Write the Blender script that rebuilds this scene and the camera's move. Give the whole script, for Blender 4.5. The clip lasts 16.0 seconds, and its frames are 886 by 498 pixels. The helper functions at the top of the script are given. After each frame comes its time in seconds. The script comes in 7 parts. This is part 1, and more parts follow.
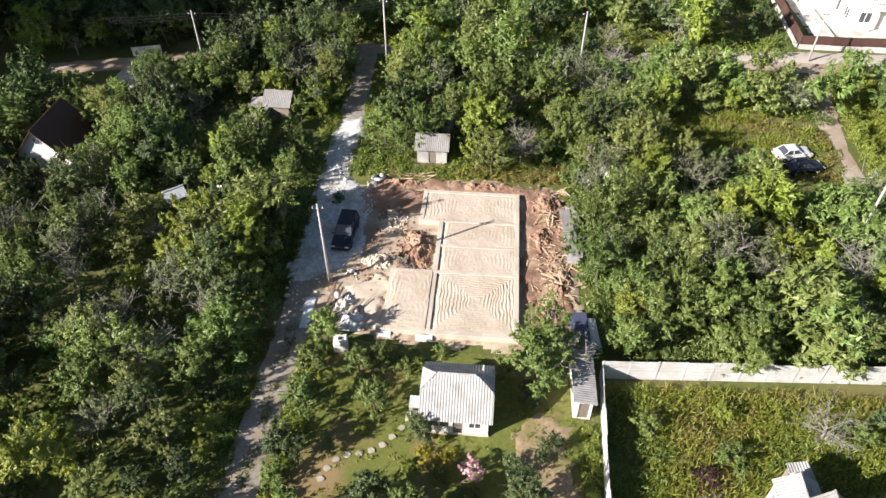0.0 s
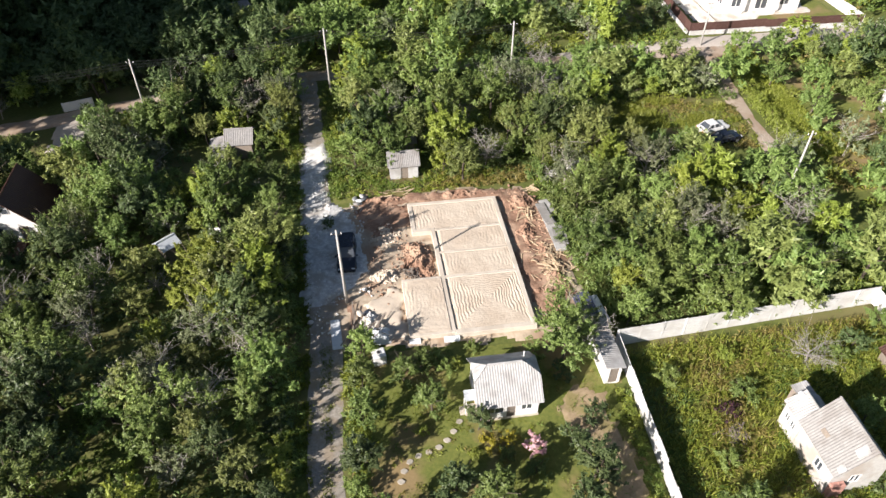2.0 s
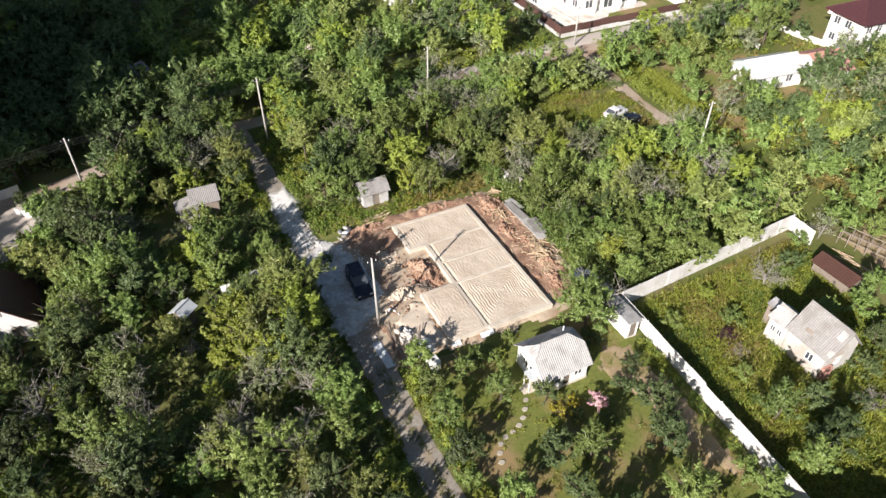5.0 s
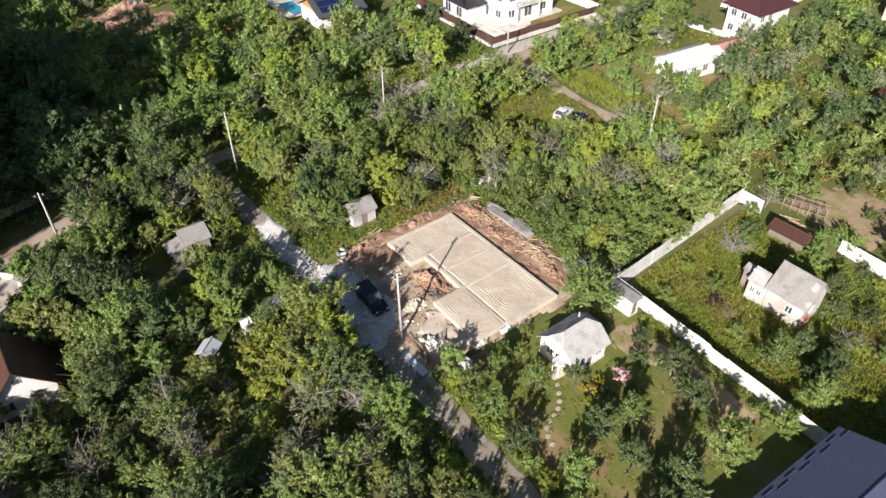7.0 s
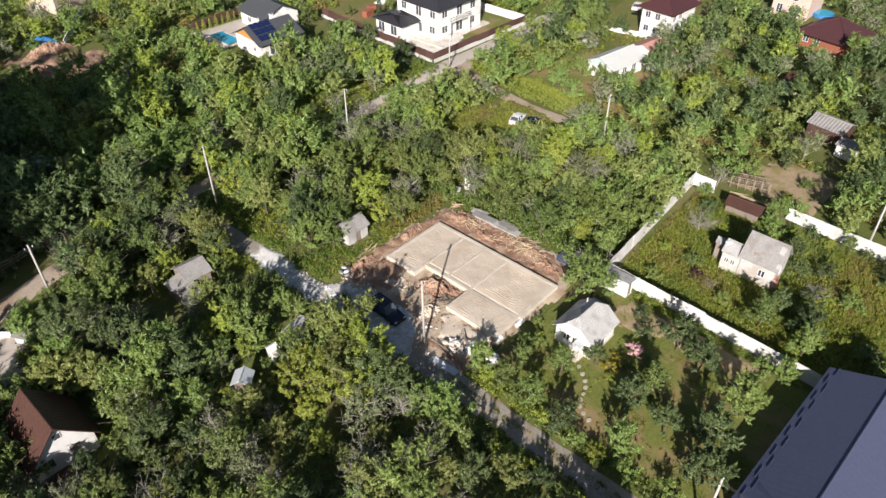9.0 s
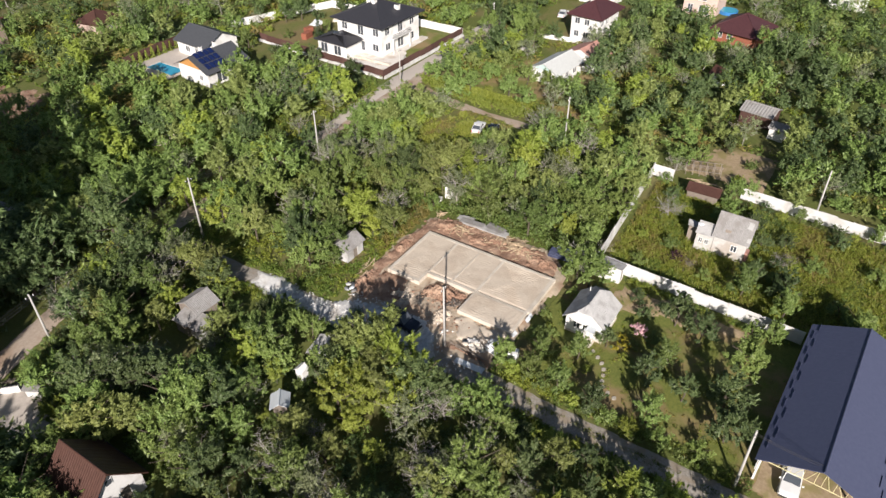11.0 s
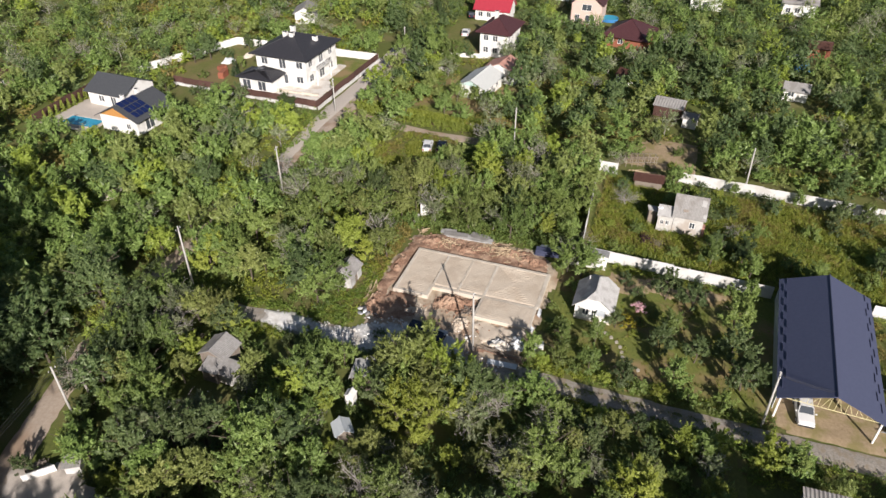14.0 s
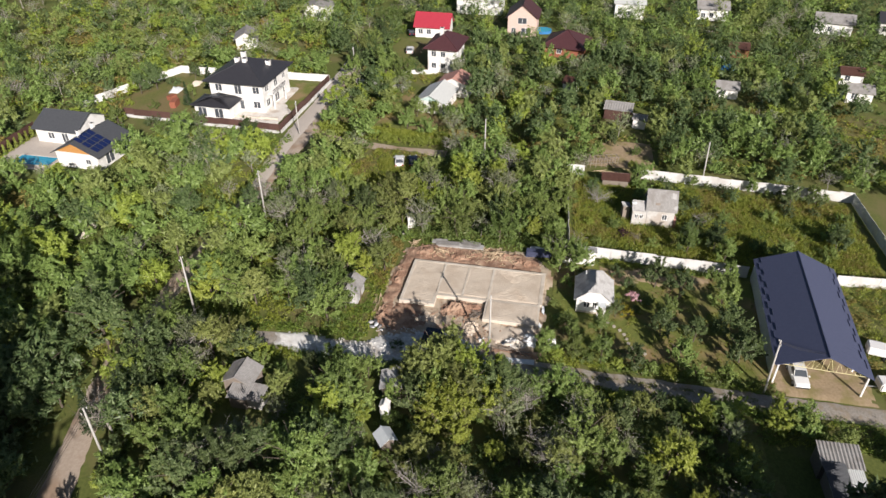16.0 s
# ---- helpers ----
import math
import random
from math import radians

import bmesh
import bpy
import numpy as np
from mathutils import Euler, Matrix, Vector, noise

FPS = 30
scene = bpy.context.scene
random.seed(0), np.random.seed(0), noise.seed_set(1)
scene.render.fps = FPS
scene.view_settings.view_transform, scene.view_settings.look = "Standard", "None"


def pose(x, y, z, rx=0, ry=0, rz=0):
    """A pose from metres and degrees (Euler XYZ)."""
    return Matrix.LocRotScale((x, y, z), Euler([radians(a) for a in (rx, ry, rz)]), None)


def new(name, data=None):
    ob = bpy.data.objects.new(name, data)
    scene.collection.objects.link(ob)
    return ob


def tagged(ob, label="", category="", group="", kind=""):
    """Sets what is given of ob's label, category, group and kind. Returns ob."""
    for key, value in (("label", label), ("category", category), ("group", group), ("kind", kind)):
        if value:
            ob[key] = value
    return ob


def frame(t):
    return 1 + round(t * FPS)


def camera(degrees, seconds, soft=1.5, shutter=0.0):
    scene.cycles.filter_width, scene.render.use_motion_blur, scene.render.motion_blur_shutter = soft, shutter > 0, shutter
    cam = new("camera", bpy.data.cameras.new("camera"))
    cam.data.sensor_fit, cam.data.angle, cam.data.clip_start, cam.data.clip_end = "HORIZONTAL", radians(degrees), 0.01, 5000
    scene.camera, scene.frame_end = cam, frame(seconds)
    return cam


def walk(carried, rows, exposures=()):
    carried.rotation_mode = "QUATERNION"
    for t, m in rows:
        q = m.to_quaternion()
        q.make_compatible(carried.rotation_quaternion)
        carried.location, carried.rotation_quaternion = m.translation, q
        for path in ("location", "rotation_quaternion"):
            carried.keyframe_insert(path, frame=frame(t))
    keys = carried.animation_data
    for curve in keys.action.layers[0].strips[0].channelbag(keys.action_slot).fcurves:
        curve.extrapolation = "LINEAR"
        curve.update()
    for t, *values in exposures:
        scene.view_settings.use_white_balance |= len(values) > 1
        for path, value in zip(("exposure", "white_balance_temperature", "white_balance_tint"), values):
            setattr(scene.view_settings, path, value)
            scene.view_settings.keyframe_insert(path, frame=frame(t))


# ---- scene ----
cam = camera(65.49, 16.0, soft=1.5)
walk(cam, [
    (0, pose(-3.08, -35.45, 43.16, 46.98, 0, 4.78)),
    (0.5, pose(-5.74, -36.37, 43.88, 47.11, 0, 1.36)),
    (1, pose(-8.44, -37.20, 44.60, 47.27, 0, -1.95)),
    (1.5, pose(-11.21, -37.91, 45.30, 47.48, 0, -5.19)),
    (2, pose(-14.03, -38.46, 45.99, 47.73, 0, -8.39)),
    (2.5, pose(-16.89, -38.84, 46.63, 48.01, 0, -11.56)),
    (3, pose(-19.77, -39.03, 47.24, 48.36, 0, -14.70)),
    (3.5, pose(-22.68, -39.08, 47.78, 48.62, 0, -17.72)),
    (4, pose(-25.61, -39.04, 48.31, 48.90, 0, -20.72)),
    (6.5, pose(-39.56, -35.99, 50.99, 49.91, 0, -34.75)),
    (7, pose(-42.28, -34.95, 51.51, 50.22, 0, -37.50)),
    (7.5, pose(-44.98, -33.83, 52.00, 50.50, 0, -40.15)),
    (8, pose(-47.61, -32.62, 52.43, 50.78, 0, -42.71)),
    (8.5, pose(-50.17, -31.33, 52.83, 51.10, 0, -45.26)),
    (9, pose(-52.70, -29.97, 53.22, 51.40, 0, -47.78)),
    (11.5, pose(-63.40, -21.26, 54.98, 52.70, 0, -59.44)),
    (12, pose(-65.25, -19.15, 55.25, 52.97, 0, -61.72)),
    (12.5, pose(-67.05, -17.00, 55.53, 53.25, 0, -64.00)),
    (13, pose(-68.79, -14.80, 55.79, 53.53, 0, -66.25)),
    (13.5, pose(-70.47, -12.57, 56.05, 53.84, 0, -68.45)),
    (14, pose(-72.06, -10.28, 56.31, 54.16, 0, -70.65)),
    (14.5, pose(-73.55, -7.94, 56.56, 54.50, 0, -72.80)),
    (15, pose(-74.97, -5.55, 56.79, 54.82, 0, -74.91)),
    (15.5, pose(-76.35, -3.13, 57.02, 55.17, 0, -76.97)),
    (16, pose(-77.70, -0.68, 57.23, 55.49, 0, -78.98)),
], exposures=((0.0, 1.0), (4.0, 0.86), (9.0, 0.58), (16.0, 0.37)))

# ---------------------------------------------------------------- light
SUN_TO = Vector((-13.9, -8.5, 8.0)).normalized()
world = bpy.data.worlds.new("daylight")
scene.world = world
world.use_nodes = True
wn = world.node_tree.nodes
sky = wn.new("ShaderNodeTexSky")
sky.sky_type = "NISHITA"
sky.sun_disc = False
sky.sun_elevation = math.asin(SUN_TO.z)
sky.sun_rotation = math.atan2(SUN_TO.x, SUN_TO.y)
sky.air_density, sky.dust_density, sky.ozone_density = 1.0, 1.2, 1.0
wn["Background"].inputs["Strength"].default_value = 0.044
world.node_tree.links.new(sky.outputs[0], wn["Background"].inputs["Color"])
sun_data = bpy.data.lights.new("sun", "SUN")
sun_data.energy, sun_data.angle, sun_data.color = 5.2, radians(0.6), (1.0, 0.912, 0.84)
sun = new("sun", sun_data)
sun.matrix_world = Matrix.Translation((-60, -40, 60)) @ SUN_TO.to_track_quat("Z", "Y").to_matrix().to_4x4()

# ---------------------------------------------------------------- materials
def mat(name, a, b, rough=0.85, big=0.3, small=6.0, c=None, bump=0.25, metal=0.0, spread=0.5, vary=0.0, spec=0.3):
    """Two-scale mottled surface: a and b are mixed by fine grain, c appears in large patches; vary shifts each piece."""
    m = bpy.data.materials.new(name)
    m.use_nodes = True
    nt = m.node_tree
    n, l = nt.nodes, nt.links
    bs = n["Principled BSDF"]
    bs.inputs["Roughness"].default_value = rough
    bs.inputs["Metallic"].default_value = metal
    bs.inputs["Specular IOR Level"].default_value = spec
    geo = n.new("ShaderNodeNewGeometry")
    n1 = n.new("ShaderNodeTexNoise")
    n1.inputs["Scale"].default_value, n1.inputs["Detail"].default_value = small, 6
    n1.inputs["Roughness"].default_value = 0.65
    n2 = n.new("ShaderNodeTexNoise")
    n2.inputs["Scale"].default_value, n2.inputs["Detail"].default_value = big, 5
    for q in (n1, n2):
        l.new(geo.outputs["Position"], q.inputs["Vector"])
    r1 = n.new("ShaderNodeValToRGB")
    r1.color_ramp.elements[0].position, r1.color_ramp.elements[1].position = 0.5 - spread / 2, 0.5 + spread / 2
    r1.color_ramp.elements[0].color, r1.color_ramp.elements[1].color = (*a, 1), (*b, 1)
    l.new(n1.outputs["Fac"], r1.inputs["Fac"])
    out = r1.outputs["Color"]
    if c:
        r2 = n.new("ShaderNodeValToRGB")
        r2.color_ramp.elements[0].position, r2.color_ramp.elements[1].position = 0.47, 0.62
        l.new(n2.outputs["Fac"], r2.inputs["Fac"])
        mx = n.new("ShaderNodeMixRGB")
        mx.inputs["Color2"].default_value = (*c, 1)
        l.new(r2.outputs["Color"], mx.inputs["Fac"])
        l.new(out, mx.inputs["Color1"])
        out = mx.outputs["Color"]
    if vary:
        oi = n.new("ShaderNodeObjectInfo")
        hs = n.new("ShaderNodeHueSaturation")
        mr = n.new("ShaderNodeMapRange")
        mr.inputs["To Min"].default_value, mr.inputs["To Max"].default_value = 1 - vary, 1 + vary
        l.new(oi.outputs["Random"], mr.inputs["Value"])
        l.new(mr.outputs["Result"], hs.inputs["Value"])
        l.new(out, hs.inputs["Color"])
        out = hs.outputs["Color"]
    l.new(out, bs.inputs["Base Color"])
    if bump:
        bp = n.new("ShaderNodeBump")
        bp.inputs["Strength"].default_value, bp.inputs["Distance"].default_value = bump, 0.05
        l.new(n1.outputs["Fac"], bp.inputs["Height"])
        l.new(bp.outputs["Normal"], bs.inputs["Normal"])
    return m


def leaf_mat(name, dark, light, hue=0.03, val=0.25, trans=0.3):
    m = bpy.data.materials.new(name)
    m.use_nodes = True
    nt = m.node_tree
    n, l = nt.nodes, nt.links
    n.remove(n["Principled BSDF"])
    geo = n.new("ShaderNodeNewGeometry")
    oi = n.new("ShaderNodeObjectInfo")
    ramp = n.new("ShaderNodeValToRGB")
    ramp.color_ramp.elements[0].color, ramp.color_ramp.elements[1].color = (*dark, 1), (*light, 1)
    l.new(geo.outputs["Random Per Island"], ramp.inputs["Fac"])
    hs = n.new("ShaderNodeHueSaturation")
    h = n.new("ShaderNodeMapRange")
    h.inputs["To Min"].default_value, h.inputs["To Max"].default_value = 0.5 - hue, 0.5 + hue
    v = n.new("ShaderNodeMapRange")
    v.inputs["To Min"].default_value, v.inputs["To Max"].default_value = 1 - val, 1 + val
    ml = n.new("ShaderNodeMath")
    ml.operation = "MULTIPLY"
    ml.inputs[1].default_value = 7.31
    fr = n.new("ShaderNodeMath")
    fr.operation = "FRACT"
    l.new(oi.outputs["Random"], h.inputs["Value"])
    l.new(oi.outputs["Random"], ml.inputs[0])
    l.new(ml.outputs[0], fr.inputs[0])
    l.new(fr.outputs[0], v.inputs["Value"])
    l.new(h.outputs["Result"], hs.inputs["Hue"])
    l.new(v.outputs["Result"], hs.inputs["Value"])
    l.new(ramp.outputs["Color"], hs.inputs["Color"])
    d = n.new("ShaderNodeBsdfDiffuse")
    t = n.new("ShaderNodeBsdfTranslucent")
    g = n.new("ShaderNodeBsdfGlossy")
    g.inputs["Roughness"].default_value = 0.5
    mx = n.new("ShaderNodeMixShader")
    mx.inputs["Fac"].default_value = trans
    mg = n.new("ShaderNodeMixShader")
    mg.inputs["Fac"].default_value = 0.032
    l.new(hs.outputs["Color"], d.inputs["Color"])
    l.new(hs.outputs["Color"], t.inputs["Color"])
    l.new(d.outputs[0], mx.inputs[1])
    l.new(t.outputs[0], mx.inputs[2])
    l.new(mx.outputs[0], mg.inputs[1])
    l.new(g.outputs[0], mg.inputs[2])
    l.new(mg.outputs[0], n["Material Output"].inputs["Surface"])
    return m


def glass_mat(name, tint):
    m = bpy.data.materials.new(name)
    m.use_nodes = True
    bs = m.node_tree.nodes["Principled BSDF"]
    bs.inputs["Base Color"].default_value = (*tint, 1)
    bs.inputs["Roughness"].default_value = 0.06
    bs.inputs["Specular IOR Level"].default_value = 0.7
    return m


M = {}
M["ground"] = mat("wild_grass_ground", (0.07, 0.095, 0.022), (0.15, 0.17, 0.045), 0.95, 0.12, 3.0, c=(0.16, 0.15, 0.06), bump=0.6)
M["lawn"] = mat("mown_lawn", (0.10, 0.13, 0.028), (0.20, 0.215, 0.055), 0.95, 0.2, 3.5, c=(0.27, 0.20, 0.10), bump=0.5)
M["dry"] = mat("dry_meadow", (0.10, 0.12, 0.035), (0.19, 0.19, 0.06), 0.95, 0.15, 2.5, c=(0.20, 0.16, 0.075), bump=0.6)
M["meadow"] = mat("tall_meadow", (0.10, 0.125, 0.022), (0.19, 0.20, 0.04), 0.95, 0.14, 2.0, c=(0.19, 0.17, 0.06), bump=0.6)
M["road"] = mat("gravel_road", (0.22, 0.198, 0.172), (0.45, 0.415, 0.37), 0.95, 0.9, 5.0, c=(0.31, 0.26, 0.20), bump=0.8)
M["chalk"] = mat("white_gravel", (0.42, 0.42, 0.42), (0.78, 0.775, 0.76), 0.95, 0.7, 2.2, c=(0.46, 0.43, 0.39), bump=0.7, spread=0.35)
M["earth"] = mat("red_earth", (0.17, 0.10, 0.068), (0.38, 0.24, 0.17), 0.97, 0.6, 4.0, c=(0.42, 0.29, 0.21), bump=1.0)
M["street"] = mat("dusty_street", (0.36, 0.29, 0.235), (0.50, 0.42, 0.345), 0.95, 0.3, 3.0, c=(0.36, 0.265, 0.195), bump=0.4)
M["yard"] = mat("sandy_yard", (0.35, 0.285, 0.21), (0.58, 0.49, 0.385), 0.97, 0.3, 2.5, c=(0.36, 0.255, 0.18), bump=0.6)
M["sand"] = mat("pale_sand", (0.53, 0.455, 0.37), (0.67, 0.585, 0.485), 0.97, 0.5, 9.0, c=(0.54, 0.455, 0.365), bump=0.3)
M["concrete"] = mat("new_concrete", (0.55, 0.50, 0.43), (0.68, 0.62, 0.54), 0.9, 0.6, 7.0, c=(0.53, 0.47, 0.395), bump=0.25)
M["whitewash"] = mat("whitewashed_concrete", (0.57, 0.575, 0.575), (0.70, 0.70, 0.70), 0.85, 0.6, 5.0, c=(0.54, 0.53, 0.515), bump=0.25)
M["plaster"] = mat("white_plaster", (0.74, 0.74, 0.735), (0.83, 0.83, 0.825), 0.8, 0.6, 4.0, c=(0.66, 0.655, 0.64), bump=0.15)
M["slate"] = mat("grey_corrugated_sheet", (0.36, 0.36, 0.362), (0.50, 0.495, 0.495), 0.85, 0.9, 5.0, c=(0.33, 0.325, 0.32), bump=0.25)
M["slate_pale"] = mat("pale_corrugated_sheet", (0.225, 0.22, 0.217), (0.355, 0.346, 0.34), 0.85, 0.9, 4.0, c=(0.24, 0.228, 0.22), bump=0.25)
M["navy"] = mat("navy_metal_roof", (0.07, 0.081, 0.145), (0.088, 0.10, 0.17), 0.55, 0.6, 3.0, bump=0.05, spec=0.35)
M["charcoal"] = mat("charcoal_metal_tiles", (0.025, 0.025, 0.032), (0.05, 0.05, 0.058), 0.5, 0.6, 3.0, bump=0.1, spec=0.5)
M["anthracite"] = mat("anthracite_roof", (0.06, 0.065, 0.075), (0.09, 0.095, 0.105), 0.55, 0.6, 3.0, bump=0.1)
M["maroon"] = mat("maroon_metal_tiles", (0.058, 0.025, 0.03), (0.095, 0.04, 0.044), 0.5, 0.6, 3.0, bump=0.1)
M["brownroof"] = mat("brown_metal_tiles", (0.06, 0.03, 0.024), (0.10, 0.05, 0.04), 0.5, 0.6, 3.0, bump=0.1)
M["redroof"] = mat("red_metal_roof", (0.33, 0.03, 0.05), (0.42, 0.05, 0.075), 0.5, 0.6, 3.0, bump=0.1)
M["terracotta"] = mat("faded_red_roof", (0.43, 0.22, 0.18), (0.54, 0.31, 0.26), 0.8, 0.6, 3.0, bump=0.15)
M["whitemetal"] = mat("white_metal_roof", (0.52, 0.54, 0.54), (0.64, 0.66, 0.65), 0.5, 0.6, 3.0, bump=0.05)
M["aqua"] = mat("pale_aqua_boards", (0.45, 0.62, 0.60), (0.55, 0.70, 0.68), 0.7, 0.6, 3.0)
M["pink"] = mat("pink_plaster", (0.58, 0.43, 0.38), (0.66, 0.51, 0.455), 0.85, 0.6, 3.0, bump=0.1)
M["brick"] = mat("red_brick", (0.24, 0.08, 0.05), (0.36, 0.14, 0.09), 0.9, 0.8, 8.0)
M["timber"] = mat("fresh_timber", (0.42, 0.31, 0.20), (0.68, 0.55, 0.39), 0.8, 0.8, 6.0, bump=0.2, vary=0.25)
M["oldwood"] = mat("weathered_wood", (0.16, 0.13, 0.11), (0.30, 0.26, 0.22), 0.9, 0.8, 8.0, bump=0.4, vary=0.2)
M["orange"] = mat("varnished_boards", (0.45, 0.22, 0.07), (0.58, 0.31, 0.11), 0.6, 0.6, 6.0)
M["brownfence"] = mat("brown_profiled_fence", (0.075, 0.04, 0.035), (0.115, 0.065, 0.055), 0.55, 0.5, 4.0, vary=0.15)
M["pole"] = mat("pole_concrete", (0.38, 0.37, 0.355), (0.52, 0.51, 0.49), 0.85, 0.8, 6.0)
M["steel"] = mat("galvanised_steel", (0.42, 0.43, 0.45), (0.55, 0.56, 0.58), 0.45, 0.8, 5.0, metal=0.6)
M["tin"] = mat("bright_tin", (0.55, 0.60, 0.64), (0.66, 0.70, 0.73), 0.5, 0.8, 4.0, metal=0.2)
M["cream"] = mat("cream_steel", (0.68, 0.62, 0.34), (0.76, 0.70, 0.42), 0.6, 0.8, 4.0)
M["plastic"] = mat("white_plastic", (0.75, 0.75, 0.75), (0.82, 0.82, 0.82), 0.5, 0.8, 4.0, bump=0.05)
M["film"] = mat("pale_sheeting", (0.55, 0.60, 0.66), (0.78, 0.80, 0.82), 0.4, 1.5, 4.0, bump=0.3)
M["bark"] = mat("grey_bark", (0.07, 0.055, 0.045), (0.15, 0.125, 0.10), 0.95, 1.0, 9.0, bump=0.6)
M["deadwood"] = mat("bleached_twigs", (0.26, 0.24, 0.22), (0.42, 0.39, 0.36), 0.95, 1.0, 9.0, bump=0.4)
M["dark_metal"] = mat("dark_steel", (0.03, 0.03, 0.033), (0.06, 0.06, 0.065), 0.5, 1.0, 5.0)
M["rubber"] = mat("tyre_rubber", (0.015, 0.015, 0.015), (0.03, 0.03, 0.03), 0.8, 1.0, 5.0)
M["car_dark"] = mat("dark_blue_car_paint", (0.012, 0.016, 0.03), (0.018, 0.022, 0.038), 0.2, 1.0, 5.0, bump=0, spec=0.6)
M["car_white"] = mat("white_car_paint", (0.72, 0.73, 0.74), (0.78, 0.79, 0.80), 0.25, 1.0, 5.0, bump=0, spec=0.6)
M["lamp_red"] = mat("red_tail_lamp", (0.4, 0.01, 0.01), (0.5, 0.02, 0.02), 0.3, bump=0)
M["lamp_clear"] = mat("clear_headlamp", (0.7, 0.7, 0.7), (0.8, 0.8, 0.8), 0.15, bump=0)
M["glass"] = glass_mat("window_glass", (0.07, 0.08, 0.095))
M["solar"] = glass_mat("solar_cell_glass", (0.012, 0.022, 0.085))
M["pool"] = glass_mat("pool_water", (0.05, 0.36, 0.55))
M["dry_soil"] = mat("dry_trodden_soil", (0.27, 0.20, 0.12), (0.45, 0.35, 0.235), 0.97, 0.5, 3.0, c=(0.26, 0.22, 0.10), bump=0.5)
M["greywall"] = mat("weathered_limewash", (0.46, 0.46, 0.47), (0.60, 0.60, 0.60), 0.9, 0.7, 4.0, c=(0.38, 0.37, 0.36), bump=0.3)
M["limestone"] = mat("pale_stone_dust", (0.60, 0.57, 0.53), (0.76, 0.73, 0.69), 0.95, 0.5, 3.0, c=(0.55, 0.48, 0.41), bump=0.3)
M["lane_white"] = mat("white_crushed_stone", (0.68, 0.68, 0.67), (0.85, 0.85, 0.84), 0.95, 0.7, 2.2, c=(0.62, 0.60, 0.57), bump=0.6)
M["paving"] = mat("pale_paving", (0.45, 0.40, 0.36), (0.56, 0.51, 0.46), 0.9, 0.5, 5.0)
M["stone"] = mat("stepping_stone", (0.36, 0.33, 0.28), (0.50, 0.46, 0.40), 0.9, 0.8, 6.0, vary=0.15)
M["leaf_mid"] = leaf_mat("orchard_leaves", (0.106, 0.160, 0.038), (0.256, 0.334, 0.098), 0.012, 0.32, 0.22)
M["leaf_olive"] = leaf_mat("olive_leaves", (0.138, 0.17, 0.045), (0.292, 0.332, 0.108), 0.012, 0.26, 0.22)
M["leaf_dark"] = leaf_mat("dark_leaves", (0.058, 0.093, 0.032), (0.146, 0.19, 0.075), 0.012, 0.3, 0.2)
M["leaf_bright"] = leaf_mat("bright_leaves", (0.192, 0.247, 0.032), (0.352, 0.41, 0.088), 0.01, 0.2, 0.27)
M["leaf_grey"] = leaf_mat("greyish_leaves", (0.14, 0.166, 0.082), (0.268, 0.30, 0.158), 0.012, 0.24, 0.22)
M["leaf_pine"] = leaf_mat("needle_leaves", (0.03, 0.055, 0.022), (0.075, 0.115, 0.045), 0.01)
M["grassblade"] = leaf_mat("grass_blades", (0.15, 0.19, 0.024), (0.37, 0.39, 0.08), 0.0, 0.0, 0.35)
M["grassgreen"] = leaf_mat("green_grass_blades", (0.10, 0.14, 0.018), (0.24, 0.27, 0.04), 0.0, 0.0, 0.35)
M["weed_dry"] = leaf_mat("dry_grass_weeds", (0.17, 0.15, 0.04), (0.38, 0.31, 0.10), 0.0, 0.0, 0.35)
M["weed_lime"] = leaf_mat("lime_weeds", (0.16, 0.205, 0.026), (0.40, 0.445, 0.08), 0.0, 0.0, 0.4)
M["weed_green"] = leaf_mat("green_weeds", (0.085, 0.14, 0.022), (0.24, 0.33, 0.065), 0.0, 0.0, 0.36)
M["dirty"] = mat("stained_plaster", (0.45, 0.44, 0.425), (0.61, 0.60, 0.585), 0.9, 0.6, 3.0, c=(0.44, 0.39, 0.35), bump=0.3)
M["blossom"] = leaf_mat("pink_blossom", (0.58, 0.30, 0.36), (0.84, 0.60, 0.63), 0.0, 0.05, 0.2)
M["yellowflower"] = leaf_mat("yellow_flowers", (0.20, 0.20, 0.02), (0.50, 0.42, 0.05), 0.0, 0.05, 0.2)
M["purple"] = leaf_mat("purple_leaves", (0.03, 0.015, 0.02), (0.09, 0.04, 0.05), 0.0, 0.1, 0.2)

# ---------------------------------------------------------------- mesh helpers
def link_mesh(name, bm, material, parent=None, label="", smooth=False):
    me = bpy.data.meshes.new(name)
    bm.to_mesh(me)
    bm.free()
    if smooth:
        for p in me.polygons:
            p.use_smooth = True
    for m in (material if isinstance(material, (list, tuple)) else [material]):
        me.materials.append(m)
    ob = new(name, me)
    if parent:
        ob.parent = parent
    if label:
        ob["label"] = label
    return ob


def part(name, bm, material, parent, label="", smooth=False):
    return link_mesh(name, bm, material, parent, label, smooth)


def thing(name, x, y, z=0.0, rz=0.0, label="", category="", group="", kind=""):
    e = new(name)
    e.empty_display_size = 0.2
    e.matrix_world = pose(x, y, z, 0, 0, rz)
    return tagged(e, label, category, group, kind)


